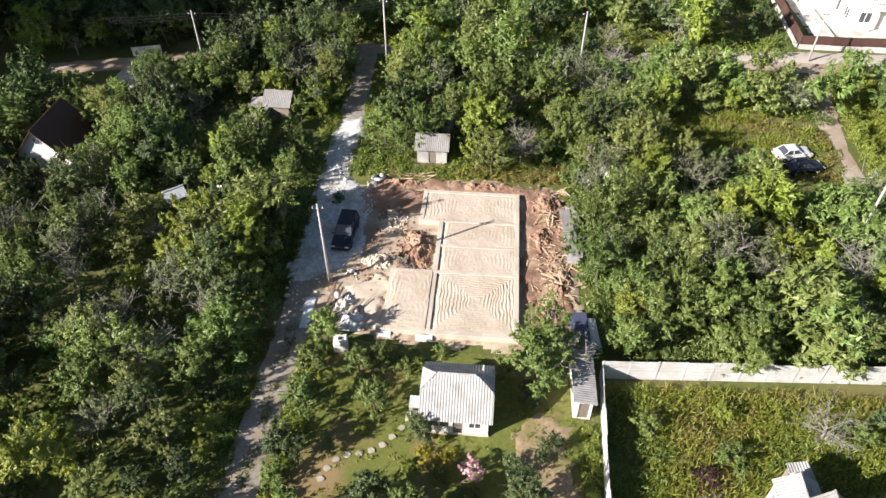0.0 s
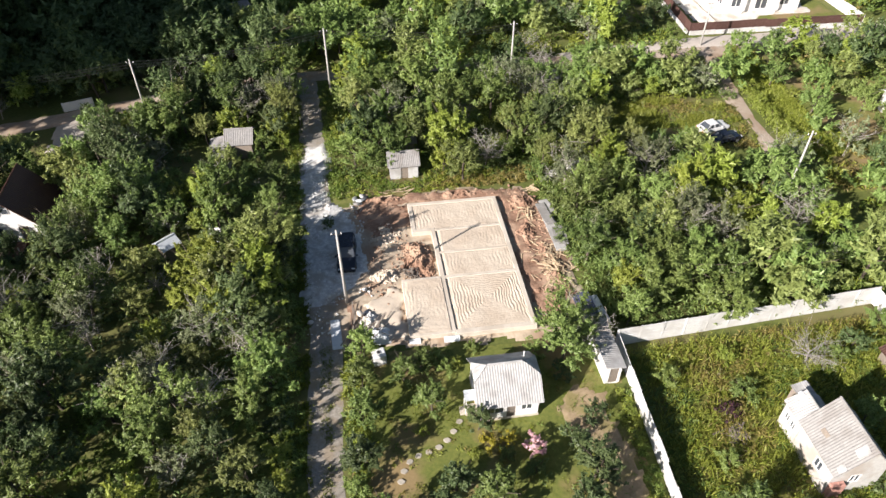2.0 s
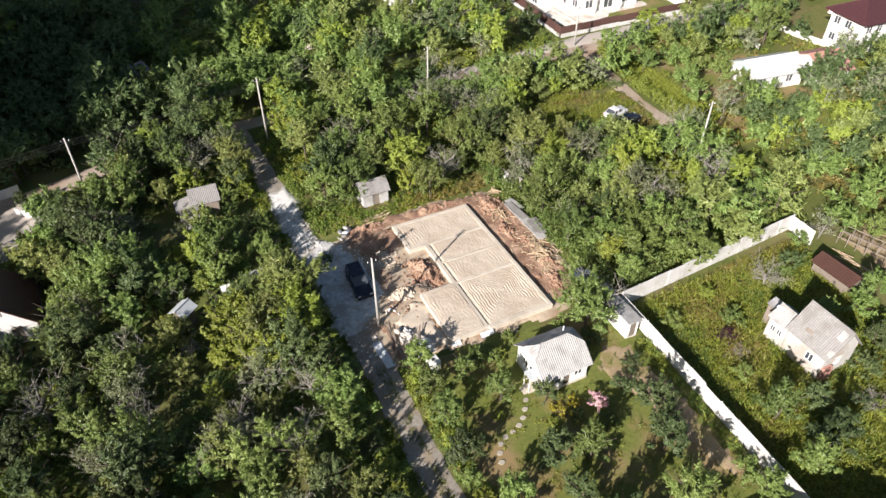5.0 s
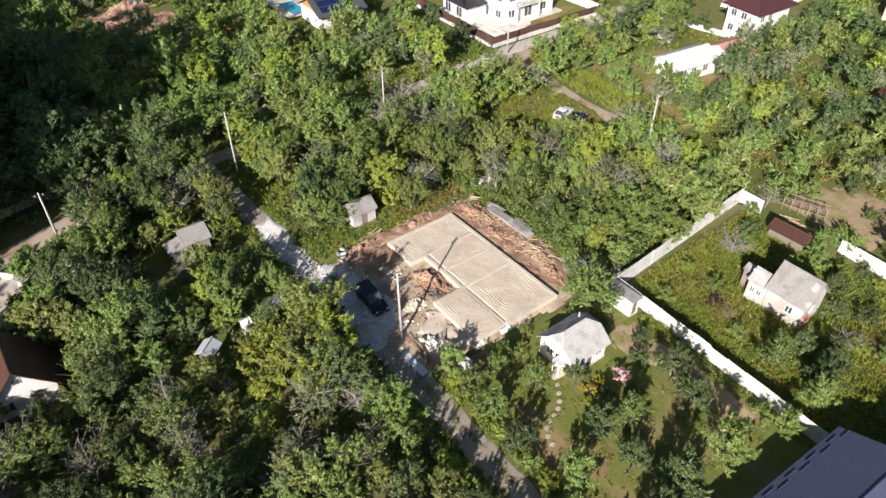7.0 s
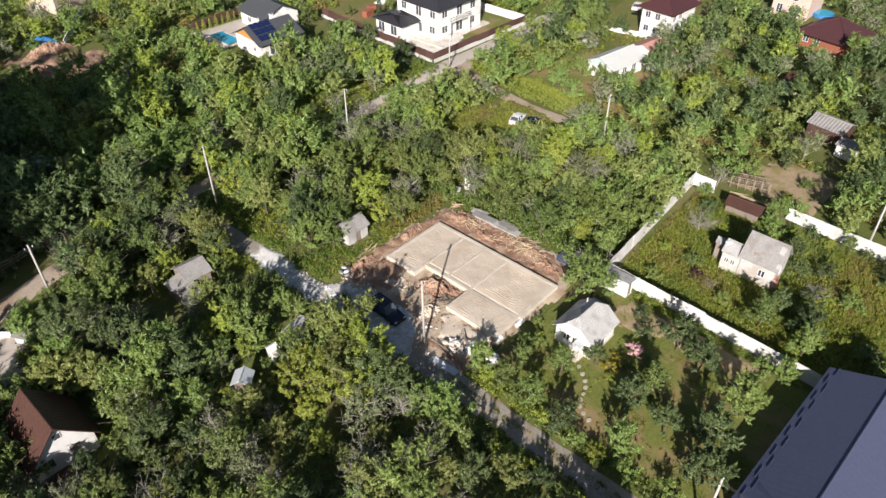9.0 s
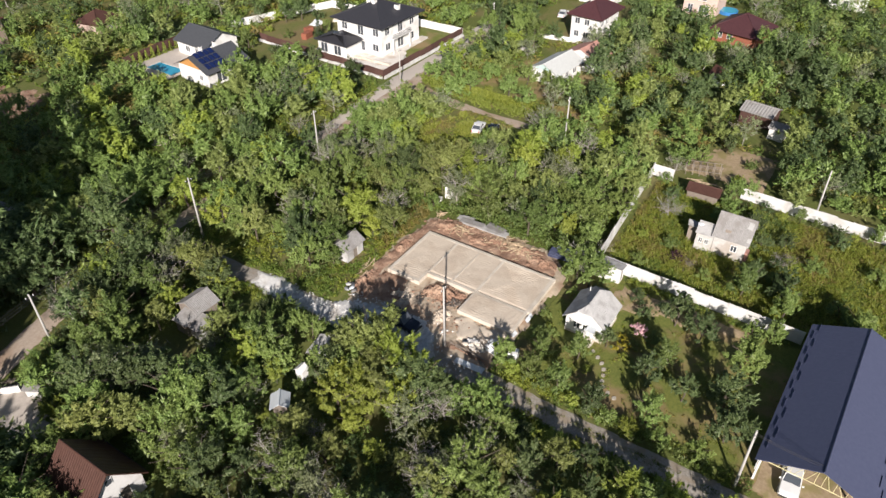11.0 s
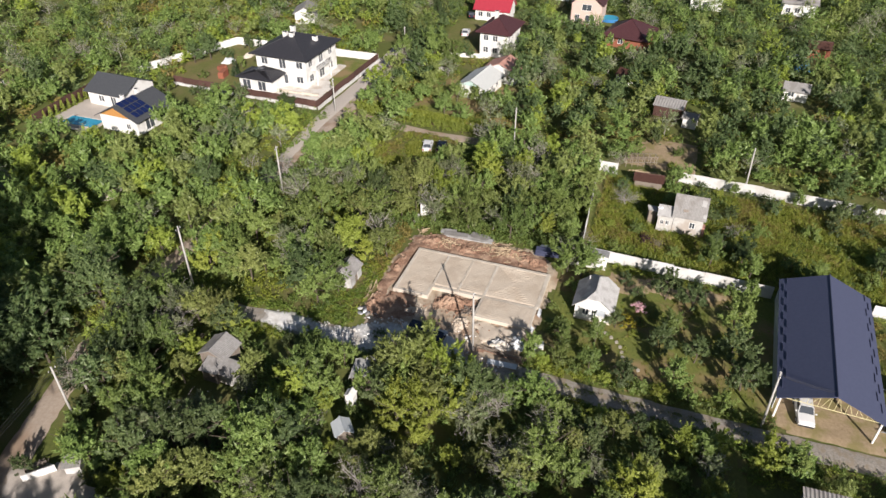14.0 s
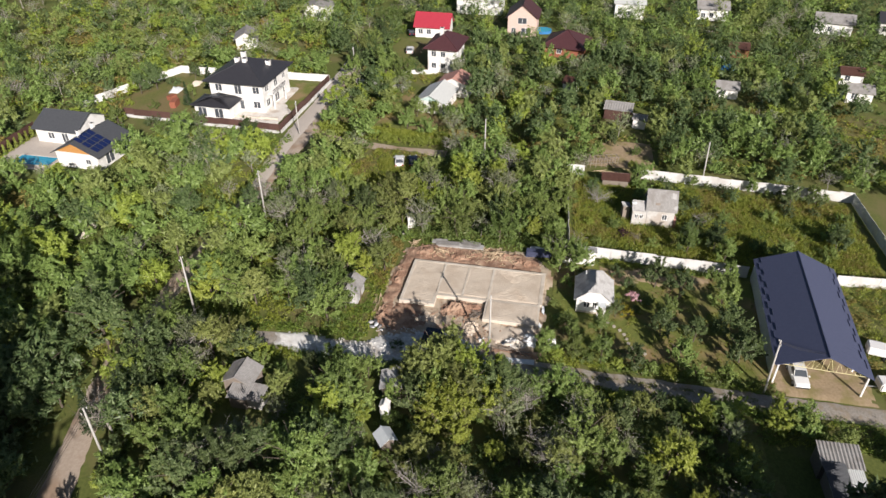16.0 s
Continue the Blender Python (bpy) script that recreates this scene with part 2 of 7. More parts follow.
def raw(name, verts, faces, material, parent=None, smooth=False):
    me = bpy.data.meshes.new(name)
    me.from_pydata([tuple(v) for v in verts], [], [tuple(q) for q in faces])
    me.materials.append(material)
    if smooth:
        for p in me.polygons:
            p.use_smooth = True
    ob = new(name, me)
    if parent:
        ob.parent = parent
    return ob


def box(bm, x0, x1, y0, y1, z0, z1, m=None):
    vs = [bm.verts.new(p) for p in ((x0, y0, z0), (x1, y0, z0), (x1, y1, z0), (x0, y1, z0), (x0, y0, z1), (x1, y0, z1), (x1, y1, z1), (x0, y1, z1))]
    for q in ((3, 2, 1, 0), (4, 5, 6, 7), (0, 1, 5, 4), (1, 2, 6, 5), (2, 3, 7, 6), (3, 0, 4, 7)):
        bm.faces.new([vs[i] for i in q])
    if m is not None:
        for v in vs:
            v.co = m @ v.co
    return vs


def boxes(*bs):
    bm = bmesh.new()
    for b in bs:
        box(bm, *b)
    return bm


def tube(bm, a, b, r0, r1, n=8):
    a, b = Vector(a), Vector(b)
    d = (b - a).normalized()
    s = d.orthogonal().normalized()
    t = d.cross(s)
    ra = [bm.verts.new(a + r0 * (math.cos(i * math.tau / n) * s + math.sin(i * math.tau / n) * t)) for i in range(n)]
    rb = [bm.verts.new(b + r1 * (math.cos(i * math.tau / n) * s + math.sin(i * math.tau / n) * t)) for i in range(n)]
    for i in range(n):
        bm.faces.new((ra[i], ra[(i + 1) % n], rb[(i + 1) % n], rb[i]))
    bm.faces.new(ra[::-1])
    bm.faces.new(rb)


def prism(bm, pts, z0, z1):
    lo = [bm.verts.new((x, y, z0)) for x, y in pts]
    hi = [bm.verts.new((x, y, z1)) for x, y in pts]
    n = len(pts)
    bm.faces.new(lo[::-1])
    bm.faces.new(hi)
    for i in range(n):
        bm.faces.new((lo[i], lo[(i + 1) % n], hi[(i + 1) % n], hi[i]))


def fbm(x, y, s, seed=0.0, octaves=3):
    return noise.fractal(Vector((x * s + seed, y * s - seed, seed * 0.37)), 1.0, 2.0, octaves)


def inside(x, y, poly):
    hit, n = False, len(poly)
    for i in range(n):
        (ax, ay), (bx, by) = poly[i], poly[(i + 1) % n]
        if (ay > y) != (by > y) and x < (bx - ax) * (y - ay) / (by - ay) + ax:
            hit = not hit
    return hit


def sheet(name, poly, z, material, label, category, step=0.6, wobble=0.8, rough=0.04, skirt=0.25):
    """A patch of ground with an uneven, ragged outline, dipping under its surroundings at the edge."""
    xs, ys = [p[0] for p in poly], [p[1] for p in poly]
    x0, y0 = min(xs) - 2, min(ys) - 2
    nx, ny = int((max(xs) + 2 - x0) / step), int((max(ys) + 2 - y0) / step)
    ids, verts, faces = {}, [], []
    keep = {}
    for i in range(nx):
        for j in range(ny):
            x, y = x0 + (i + 0.5) * step, y0 + (j + 0.5) * step
            keep[i, j] = inside(x + wobble * fbm(x, y, 0.5, 3.1), y + wobble * fbm(x, y, 0.5, 9.7), poly)
    for i in range(nx):
        for j in range(ny):
            if keep[i, j]:
                q = []
                for a, b in ((i, j), (i + 1, j), (i + 1, j + 1), (i, j + 1)):
                    if (a, b) not in ids:
                        edge = not all(keep.get((a + u, b + v), False) for u in (-1, 0) for v in (-1, 0))
                        x, y = x0 + a * step, y0 + b * step
                        ids[a, b] = len(verts)
                        verts.append((x + 0.3 * step * fbm(x, y, 1.1, 5), y + 0.3 * step * fbm(x, y, 1.1, 8), (-0.02 if edge else z + rough * fbm(x, y, 0.7, 2))))
                    q.append(ids[a, b])
                faces.append(q)
    ob = raw(name, verts, faces, material, smooth=True)
    return tagged(ob, label, category, kind="structure")


def strip(name, pts, z, material, label, category, step=0.8):
    """A road along centre points (x, y, width)."""
    verts, faces = [], []
    n = 7
    rows_ = []
    for (ax, ay, aw), (bx, by, bw) in zip(pts, pts[1:]):
        k = max(1, int(math.hypot(bx - ax, by - ay) / step))
        for i in range(k):
            t = i / k
            rows_.append((ax + t * (bx - ax), ay + t * (by - ay), aw + t * (bw - aw)))
    rows_.append(pts[-1])
    for i, (x, y, w) in enumerate(rows_):
        q, p = rows_[min(i + 1, len(rows_) - 1)], rows_[max(i - 1, 0)]
        d = Vector((q[0] - p[0], q[1] - p[1])).normalized()
        s = Vector((d.y, -d.x))
        for j in range(n):
            u = j / (n - 1) * 2 - 1
            e = abs(u) > 0.99
            ww = w / 2 * (1 + 0.18 * fbm(x, y, 0.6, 4 + u)) if e else w / 2
            px, py = x + s.x * u * ww, y + s.y * u * ww
            rut = -0.03 if 0.3 < abs(u) < 0.7 else 0.02
            verts.append((px, py, -0.02 if e else z + rut + 0.03 * fbm(px, py, 0.9, 1)))
    for i in range(len(rows_) - 1):
        for j in range(n - 1):
            a = i * n + j
            faces.append((a, a + 1, a + n + 1, a + n))
    return tagged(raw(name, verts, faces, material, smooth=True), label, category, kind="structure")


# ---------------------------------------------------------------- ground and roads
def build_ground():
    verts, faces = [], []
    coords = [-3000, -900, -300] + list(range(-150, 201, 5)) + [300, 900, 3000]
    for y in coords:
        for x in coords:
            verts.append((x, y, 0.0 if abs(x) > 250 or abs(y) > 250 else -0.05 + 0.05 * fbm(x, y, 0.08, 6)))
    n = len(coords)
    for j in range(n - 1):
        for i in range(n - 1):
            faces.append((j * n + i, j * n + i + 1, (j + 1) * n + i + 1, (j + 1) * n + i))
    tagged(raw("ground", verts, faces, M["ground"], smooth=True), "rough green ground of overgrown allotment gardens", "ground", kind="structure")


build_ground()
strip("road", [(-18.6, -70, 2.8), (-18.7, -30, 2.7), (-18.7, -8, 2.7), (-18.3, 2, 2.9), (-18.8, 12, 3.3), (-19.2, 20, 3.2), (-19.3, 30, 3.0), (-19.6, 40, 2.6), (-20.5, 50, 3.2)], 0.06, M["road"], "narrow grey gravel lane with worn wheel tracks", "road")
strip("road_upper", [(-60, 40, 3), (-46, 43.5, 3.2), (-36, 46.5, 3), (-28, 48.5, 3), (-10, 49.5, 2.6), (4, 49.3, 2.6), (22, 48.6, 2.4), (40, 48.4, 3.0), (60, 50.5, 3.4), (130, 54, 3.4)], 0.07, M["street"], "dusty pale dirt street between garden plots", "road")
strip("road_villa", [(16, 49.4, 2.6), (24, 50.4, 2.8), (32, 51.1, 3.2), (41, 51.0, 3.6), (51, 50.9, 3.4), (80, 51.9, 3.4)], 0.13, M["paving"], "pale dusty street past the villa fence", "road")
strip("road_side", [(34.4, 20.5, 2.4), (34.4, 30, 2.4), (35.8, 40, 2.6), (38, 48, 2.8)], 0.06, M["street"], "pale gravel track beside a clipped hedge", "road")
sheet("ground_chalk", [(-20.2, 5), (-17.0, 6), (-13.8, 9.5), (-14.2, 13.5), (-15.4, 18.5), (-17.6, 21), (-17.8, 32), (-20.7, 32), (-20.6, 18)], 0.12, M["chalk"], "patch of white crushed stone on the lane", "ground", step=0.4, wobble=0.5)
sheet("ground_white_stone", [(-17.6, 26.4), (-20.5, 26.6), (-20.6, 31.4), (-17.6, 31.8)], 0.17, M["lane_white"], "heap of bright white crushed stone spread on the lane", "ground", step=0.3, wobble=0.8, rough=0.1)
sheet("ground_dry_patch", [(0.4, -6.4), (4.3, -6.8), (4.2, -15), (4.3, -22), (2.4, -23), (1.8, -18), (0.6, -13), (-0.8, -9.5)], 0.13, M["dry_soil"], "patch of dry brown trodden soil in the garden", "ground", step=0.35, wobble=1.2)
sheet("ground_path", [(-21.0, -22.4), (-26, -22.4), (-31.5, -23.9), (-36, -26.2), (-35, -27), (-30, -25.0), (-26, -23.9), (-21.0, -23.8)], 0.07, M["dry"], "dry grassy path leading off the lane", "ground", step=0.4)
sheet("ground_yard", [(-18.0, 1.0), (-10, -0.6), (1, -0.8), (5.5, 3), (5.6, 16), (3.5, 20.5), (-8, 21.0), (-17, 19.5)], 0.10, M["yard"], "bare sandy building yard churned by machines", "ground", step=0.35)
sheet("ground_garden", [(-16.5, -28), (4.4, -28), (5.4, -3.5), (0, -1.5), (-16, -0.5)], 0.07, M["lawn"], "mown garden lawn with dry brown patches", "ground")
sheet("ground_meadow", [(5.5, -46.5), (28.3, -46.5), (30, -3), (6.3, -3.6)], 0.07, M["meadow"], "overgrown yellow-green meadow inside white walls", "ground")
sheet("ground_clearing", [(16, 27), (26, 25), (34, 24), (35, 34), (24, 37), (15, 35)], 0.07, M["dry"], "dry grassy clearing beside parked cars", "ground")
sheet("ground_shed_lawn", [(-17, 20.5), (-4, 21), (-5, 25), (-16.5, 25)], 0.07, M["dry"], "rough yellowing grass in front of a shed", "ground")
sheet("ground_barn", [(-17.5, -37.5), (-16.8, -26.8), (4, -27.5), (4.5, -37.5)], 0.07, M["dry_soil"], "bare tan earth floor under the carport", "ground")
sheet("ground_earth", [(0.2, 0.5), (3.8, 1.5), (5.2, 8), (4.6, 17), (2.6, 20.4), (-8, 20.8), (-14, 19.8), (-13, 18.6), (-9.6, 18.8), (0.1, 18.7)], 0.2, M["earth"], "freshly dug reddish clay beside the foundation", "ground", step=0.3, rough=0.16)
sheet("ground_earth_corner", [(-15.4, 16.2), (-11.6, 13.6), (-9.7, 14.6), (-9.7, 18.9), (-14.6, 20.0)], 0.17, M["earth"], "churned reddish clay at the corner of the yard", "ground", step=0.3, wobble=1.0, rough=0.12)
sheet("ground_sand", [(-14.6, 0.6), (-11.1, 0.5), (-11.1, 6.2), (-12.6, 7.4), (-14.8, 5)], 0.26, M["sand"], "loose pale sand heaped beside the foundation", "ground", step=0.25, rough=0.12)
sheet("ground_trench", [(-16.6, -0.6), (-15.4, -0.6), (-15.6, 5.4), (-16.5, 5.4)], 0.14, M["earth"], "strip of dug red earth along the lane", "ground", step=0.25, wobble=0.3, rough=0.1)
sheet("ground_pad", [(-50.2, 32.2), (-46.3, 31.8), (-44.2, 38.8), (-46.8, 43.5), (-50.5, 41)], 0.12, M["paving"], "pale concrete forecourt of a house", "ground", step=0.4, wobble=0.2, rough=0.01)
sheet("ground_pit", [(-17, 115), (-2, 106), (-2, 101), (-13, 97), (-18, 101)], 0.1, M["earth"], "raw brown earth of an excavated plot", "ground", rough=0.5)
sheet("ground_villa", [(40, 56), (60, 55), (60, 75), (40, 75.5)], 0.12, M["limestone"], "pale unfinished forecourt round the villa", "ground", wobble=0.3)
sheet("ground_villa_yard", [(40, 75), (63.4, 74), (63.4, 88.6), (41, 96)], 0.1, M["dry"], "worn grassy yard behind the villa", "ground", wobble=0.6)
sheet("ground_villa_lawn", [(45.5, 54.6), (63.4, 54.2), (63.4, 72), (60, 72), (59.4, 58.8), (50, 58.6)], 0.18, M["lawn"], "strip of lawn beside the villa", "ground", wobble=0.3)
sheet("ground_terrace", [(14.5, 88.3), (27.5, 88.3), (27.5, 100), (14.5, 100)], 0.1, M["paving"], "pale stone terrace round the swimming pool", "ground", step=0.5, wobble=0.1, rough=0.0)
sheet("ground_east_lawn", [(41, -62), (62, -62), (63, -50), (46, -49)], 0.07, M["dry"], "open dry lawn among allotments", "ground")
sheet("ground_drive", [(70, 30), (92, 30), (100, 48), (72, 40)], 0.07, M["dry"], "worn grassy drive between houses", "ground")
sheet("ground_field", [(34.5, -16.5), (45.5, -17), (46, -10), (42, -5), (35, -5)], 0.07, M["dry_soil"], "bare brown soil of a dug plot", "ground")
sheet("ground_green", [(38, 14), (60, 12), (62, 36), (38, 44)], 0.07, M["lawn"], "bright green lawn round a white cottage", "ground")

# ---------------------------------------------------------------- foundation
def build_foundation():
    f = thing("house_foundation", 0, 0, 0, 0, "new pale concrete strip foundation filled with raked sand", "foundation")
    top = 0.62
    def beam(x0, x1, y0, y1):
        bm = bmesh.new()
        n = max(1, int(max(x1 - x0, y1 - y0) / 1.2))
        along_x = x1 - x0 > y1 - y0
        box(bm, x0, x1, y0, y1, -0.2, top)
        bmesh.ops.bevel(bm, geom=[e for e in bm.edges], offset=0.02, segments=1, affect="EDGES")
        part("concrete_beam", bm, M["concrete"], f)
    w = 0.42
    beam(-w, 0, 0, 18.5)
    beam(-9.45, -w, 18.5 - w, 18.5)
    beam(-9.45, -9.45 + w, 13.8, 18.5 - w)
    beam(-9.45 + w, -7.55, 13.8, 13.8 + w)
    beam(-7.55, -7.55 + w, 0.2, 13.8 + w)
    beam(-7.55 + w, -w, 13.75, 13.75 + 0.3)
    beam(-7.55 + w, -w, 10.35, 10.65)
    beam(-7.55 + w, -w, 6.9, 7.25)
    beam(-11.2, -7.55, 6.85, 7.25)
    beam(-11.2, -11.2 + 0.4, 0.2, 6.85)
    beam(-11.2 + 0.4, -7.55, 0.2, 0.6)
    beam(-7.55 + w, -w, 0.0, 0.5)
    def fill(x0, x1, y0, y1, z, style):
        s = 0.065
        nx, ny = int((x1 - x0) / s), int((y1 - y0) / s)
        verts, faces = [], []
        cx, cy = (x0 + x1) / 2 + 0.2, (y0 + y1) / 2 + 0.2
        for j in range(ny + 1):
            for i in range(nx + 1):
                x, y = x0 + (x1 - x0) * i / nx, y0 + (y1 - y0) * j / ny
                u, v = abs(x - cx) / (x1 - x0), abs(y - cy) / (y1 - y0)
                wob = 0.2 * fbm(x, y, 0.8, 4)
                d = (abs(x - cx) if u > v else abs(y - cy) * (x1 - x0) / (y1 - y0)) + wob
                side = u > v
                if style == "rings":
                    amp = 0.045 if side and u > 0.08 else (0.006 if y < cy else 0.018)
                else:
                    amp = (0.026 if side else 0.012) * min(1.0, 0.25 + 2.0 * max(u, v) * abs(fbm(x, y, 0.35, 7)) * 1.6)
                h = 0.75 * amp * math.sin(d * math.tau / (0.27 if style == "rings" else 0.33)) * (0.55 + 0.8 * abs(fbm(x, y, 0.5, 9)))
                edge = i in (0, nx) or j in (0, ny)
                sink = (0.16 if x0 > -8 else 0.05) * max(0.0, 1 - (x - x0) / 0.4)
                verts.append((x, y, z - sink + (0 if edge else h + 0.03 * fbm(x, y, 0.6, 2) + 0.012 * fbm(x, y, 4.0, 5))))
        for j in range(ny):
            for i in range(nx):
                a = j * (nx + 1) + i
                faces.append((a, a + 1, a + nx + 2, a + nx + 1))
        raw("sand_fill", verts, faces, M["sand"], f, smooth=True)
    zs = 0.585
    fill(-7.55 + w, -w, 0.5, 6.9, zs, "rings")
    fill(-7.55 + w, -w, 7.25, 10.35, zs, "rows")
    fill(-7.55 + w, -w, 10.65, 13.75, zs, "rows")
    fill(-9.45 + w, -w, 14.1, 18.5 - w, zs, "rows")
    fill(-11.05, -7.55, 0.45, 6.95, zs + 0.085, "rows")


build_foundation()

# ---------------------------------------------------------------- buildings
def lump(bm, x, y, z, rx, ry, rz, seed, n=10, m=6):
    """An irregular closed blob."""
    rings = []
    for j in range(1, m):
        th = math.pi * j / m
        ring = []
        for i in range(n):
            ph = math.tau * i / n
            d = Vector((math.sin(th) * math.cos(ph), math.sin(th) * math.sin(ph), math.cos(th)))
            k = 1 + 0.35 * noise.noise(d * 1.6 + Vector((seed, seed * 2, 0)))
            ring.append(bm.verts.new((x + d.x * rx * k, y + d.y * ry * k, z + d.z * rz * k)))
        rings.append(ring)
    t, b = bm.verts.new((x, y, z + rz)), bm.verts.new((x, y, z - rz))
    for i in range(n):
        bm.faces.new((t, rings[0][i], rings[0][(i + 1) % n]))
        bm.faces.new((b, rings[-1][(i + 1) % n], rings[-1][i]))
        for p, q in zip(rings, rings[1:]):
            bm.faces.new((p[i], q[i], q[(i + 1) % n], p[(i + 1) % n]))


def wall_cells(bm, length, z0, z1, thick, openings):
    """A wall along +x from 0, its outer face at y = 0, with real openings (u, z, w, h), as one closed shell."""
    us = sorted({0, length, *[o[0] for o in openings], *[o[0] + o[2] for o in openings]})
    zs = sorted({z0, z1, *[o[1] for o in openings], *[o[1] + o[3] for o in openings]})
    made = {}

    def v(i, k, y):
        if (i, k, y) not in made:
            made[i, k, y] = bm.verts.new((us[i], y, zs[k]))
        return made[i, k, y]

    def solid(i, k):
        if not (0 <= i < len(us) - 1 and 0 <= k < len(zs) - 1):
            return False
        mu, mz = (us[i] + us[i + 1]) / 2, (zs[k] + zs[k + 1]) / 2
        return not any(o[0] < mu < o[0] + o[2] and o[1] < mz < o[1] + o[3] for o in openings)

    t = thick
    for i in range(len(us) - 1):
        for k in range(len(zs) - 1):
            if solid(i, k):
                bm.faces.new((v(i, k, 0), v(i + 1, k, 0), v(i + 1, k + 1, 0), v(i, k + 1, 0)))
                bm.faces.new((v(i, k + 1, t), v(i + 1, k + 1, t), v(i + 1, k, t), v(i, k, t)))
                if not solid(i - 1, k):
                    bm.faces.new((v(i, k, t), v(i, k, 0), v(i, k + 1, 0), v(i, k + 1, t)))
                if not solid(i + 1, k):
                    bm.faces.new((v(i + 1, k, 0), v(i + 1, k, t), v(i + 1, k + 1, t), v(i + 1, k + 1, 0)))
                if not solid(i, k - 1):
                    bm.faces.new((v(i, k, 0), v(i, k, t), v(i + 1, k, t), v(i + 1, k, 0)))
                if not solid(i, k + 1):
                    bm.faces.new((v(i, k + 1, t), v(i, k + 1, 0), v(i + 1, k + 1, 0), v(i + 1, k + 1, t)))


def walls(house, lx, ly, z0, z1, wall_mat, opens=None, thick=0.22, sash="plastic", dx=0.0, dy=0.0):
    """Four walls round a lx by ly plan centred on (dx, dy); opens: side -> list of (u, z, w, h, kind)."""
    opens = opens or {}
    sides = {"s": (lx, pose(dx - lx / 2, dy - ly / 2, 0)), "e": (ly, pose(dx + lx / 2, dy - ly / 2, 0, 0, 0, 90)),
             "n": (lx, pose(dx + lx / 2, dy + ly / 2, 0, 0, 0, 180)), "w": (ly, pose(dx - lx / 2, dy + ly / 2, 0, 0, 0, 270))}
    for s, (ln, m) in sides.items():
        bm = bmesh.new()
        trim = thick if s in "ew" else 0
        wall_cells(bm, ln, z0, z1, thick, [o[:4] for o in opens.get(s, ())])
        if trim:
            for v in bm.verts:
                v.co.x = min(max(v.co.x, trim), ln - trim)
        bm.transform(m)
        part("wall", bm, wall_mat, house)
        for u, z, w, h, kind in opens.get(s, ()):
            if kind == "door":
                bm = boxes((u, u + w, 0.06, 0.11, z, z + h))
                bm.transform(m)
                d = part("door", bm, M["oldwood"], house)
                bm = boxes((u + 0.08, u + 0.12, 0.02, 0.06, z + h * 0.45, z + h * 0.5))
                bm.transform(m)
                part("handle", bm, M["steel"], d)
            else:
                t = 0.07
                bm = boxes((u, u + w, -0.02, 0.1, z, z + t), (u, u + w, -0.02, 0.1, z + h - t, z + h), (u, u + t, -0.02, 0.1, z + t, z + h - t),
                           (u + w - t, u + w, -0.02, 0.1, z + t, z + h - t), (u + w / 2 - t / 2, u + w / 2 + t / 2, -0.01, 0.09, z + t, z + h - t))
                bm.transform(m)
                fr = part("window", bm, M[sash], house)
                for k in (0, 1):
                    bm = boxes((u + t + k * (w / 2 - t / 2), u + w / 2 - t / 2 + k * (w / 2 - t / 2), 0.04, 0.06, z + t, z + h - t))
                    bm.transform(m)
                    part("pane", bm, M["glass"], fr)


def slope(house, u0, u1, yl, zl, yh, zh, material, wave=0.0, period=0.2, thick=0.06, label="", name="roof_slope", u0h=None, u1h=None):
    """A roof sheet from its low edge to its high edge, running along x from u0 to u1; wave: height of corrugations."""
    u0h = u0 if u0h is None else u0h
    u1h = u1 if u1h is None else u1h
    if wave:
        k = 4
        n = max(2, int((u1 - u0) / period) * k)
    else:
        n = 1
    verts, faces = [], []
    d = Vector((0, yh - yl, zh - zl)).normalized()
    nrm = Vector((0, -d.z, d.y)) if d.y > 0 else Vector((0, d.z, -d.y))
    for lay in (0, 1):
        for r in (0, 1, 2):
            t = r / 2
            for i in range(n + 1):
                s = i / n
                x = (u0 + (u0h - u0) * t) + s * ((u1 + (u1h - u1) * t) - (u0 + (u0h - u0) * t))
                h = wave * math.sin((u0 + (u1 - u0) * s) / period * math.tau) + (thick if lay else 0) + (0.012 * math.sin(7 * s + r) if wave else 0)
                verts.append(Vector((x, yl + (yh - yl) * t, zl + (zh - zl) * t)) + nrm * h)
    m = n + 1
    for r in (0, 1):
        for i in range(n):
            a = r * m + i
            faces.append((a, a + m, a + m + 1, a + 1))
            b = a + 3 * m
            faces.append((b, b + 1, b + m + 1, b + m))
    for i in range(n):
        faces.append((i, i + 1, 3 * m + i + 1, 3 * m + i))
        a, b = 2 * m + i, 5 * m + i
        faces.append((a + 1, a, b, b + 1))
    for r in (0, 1):
        for i in (0, n):
            a, b = r * m + i, (3 + r) * m + i
            faces.append((a, b, b + m, a + m) if i == 0 else (a, a + m, b + m, b))
    ob = raw(name, verts, faces, material, house)
    if label:
        ob["label"] = label
    return ob


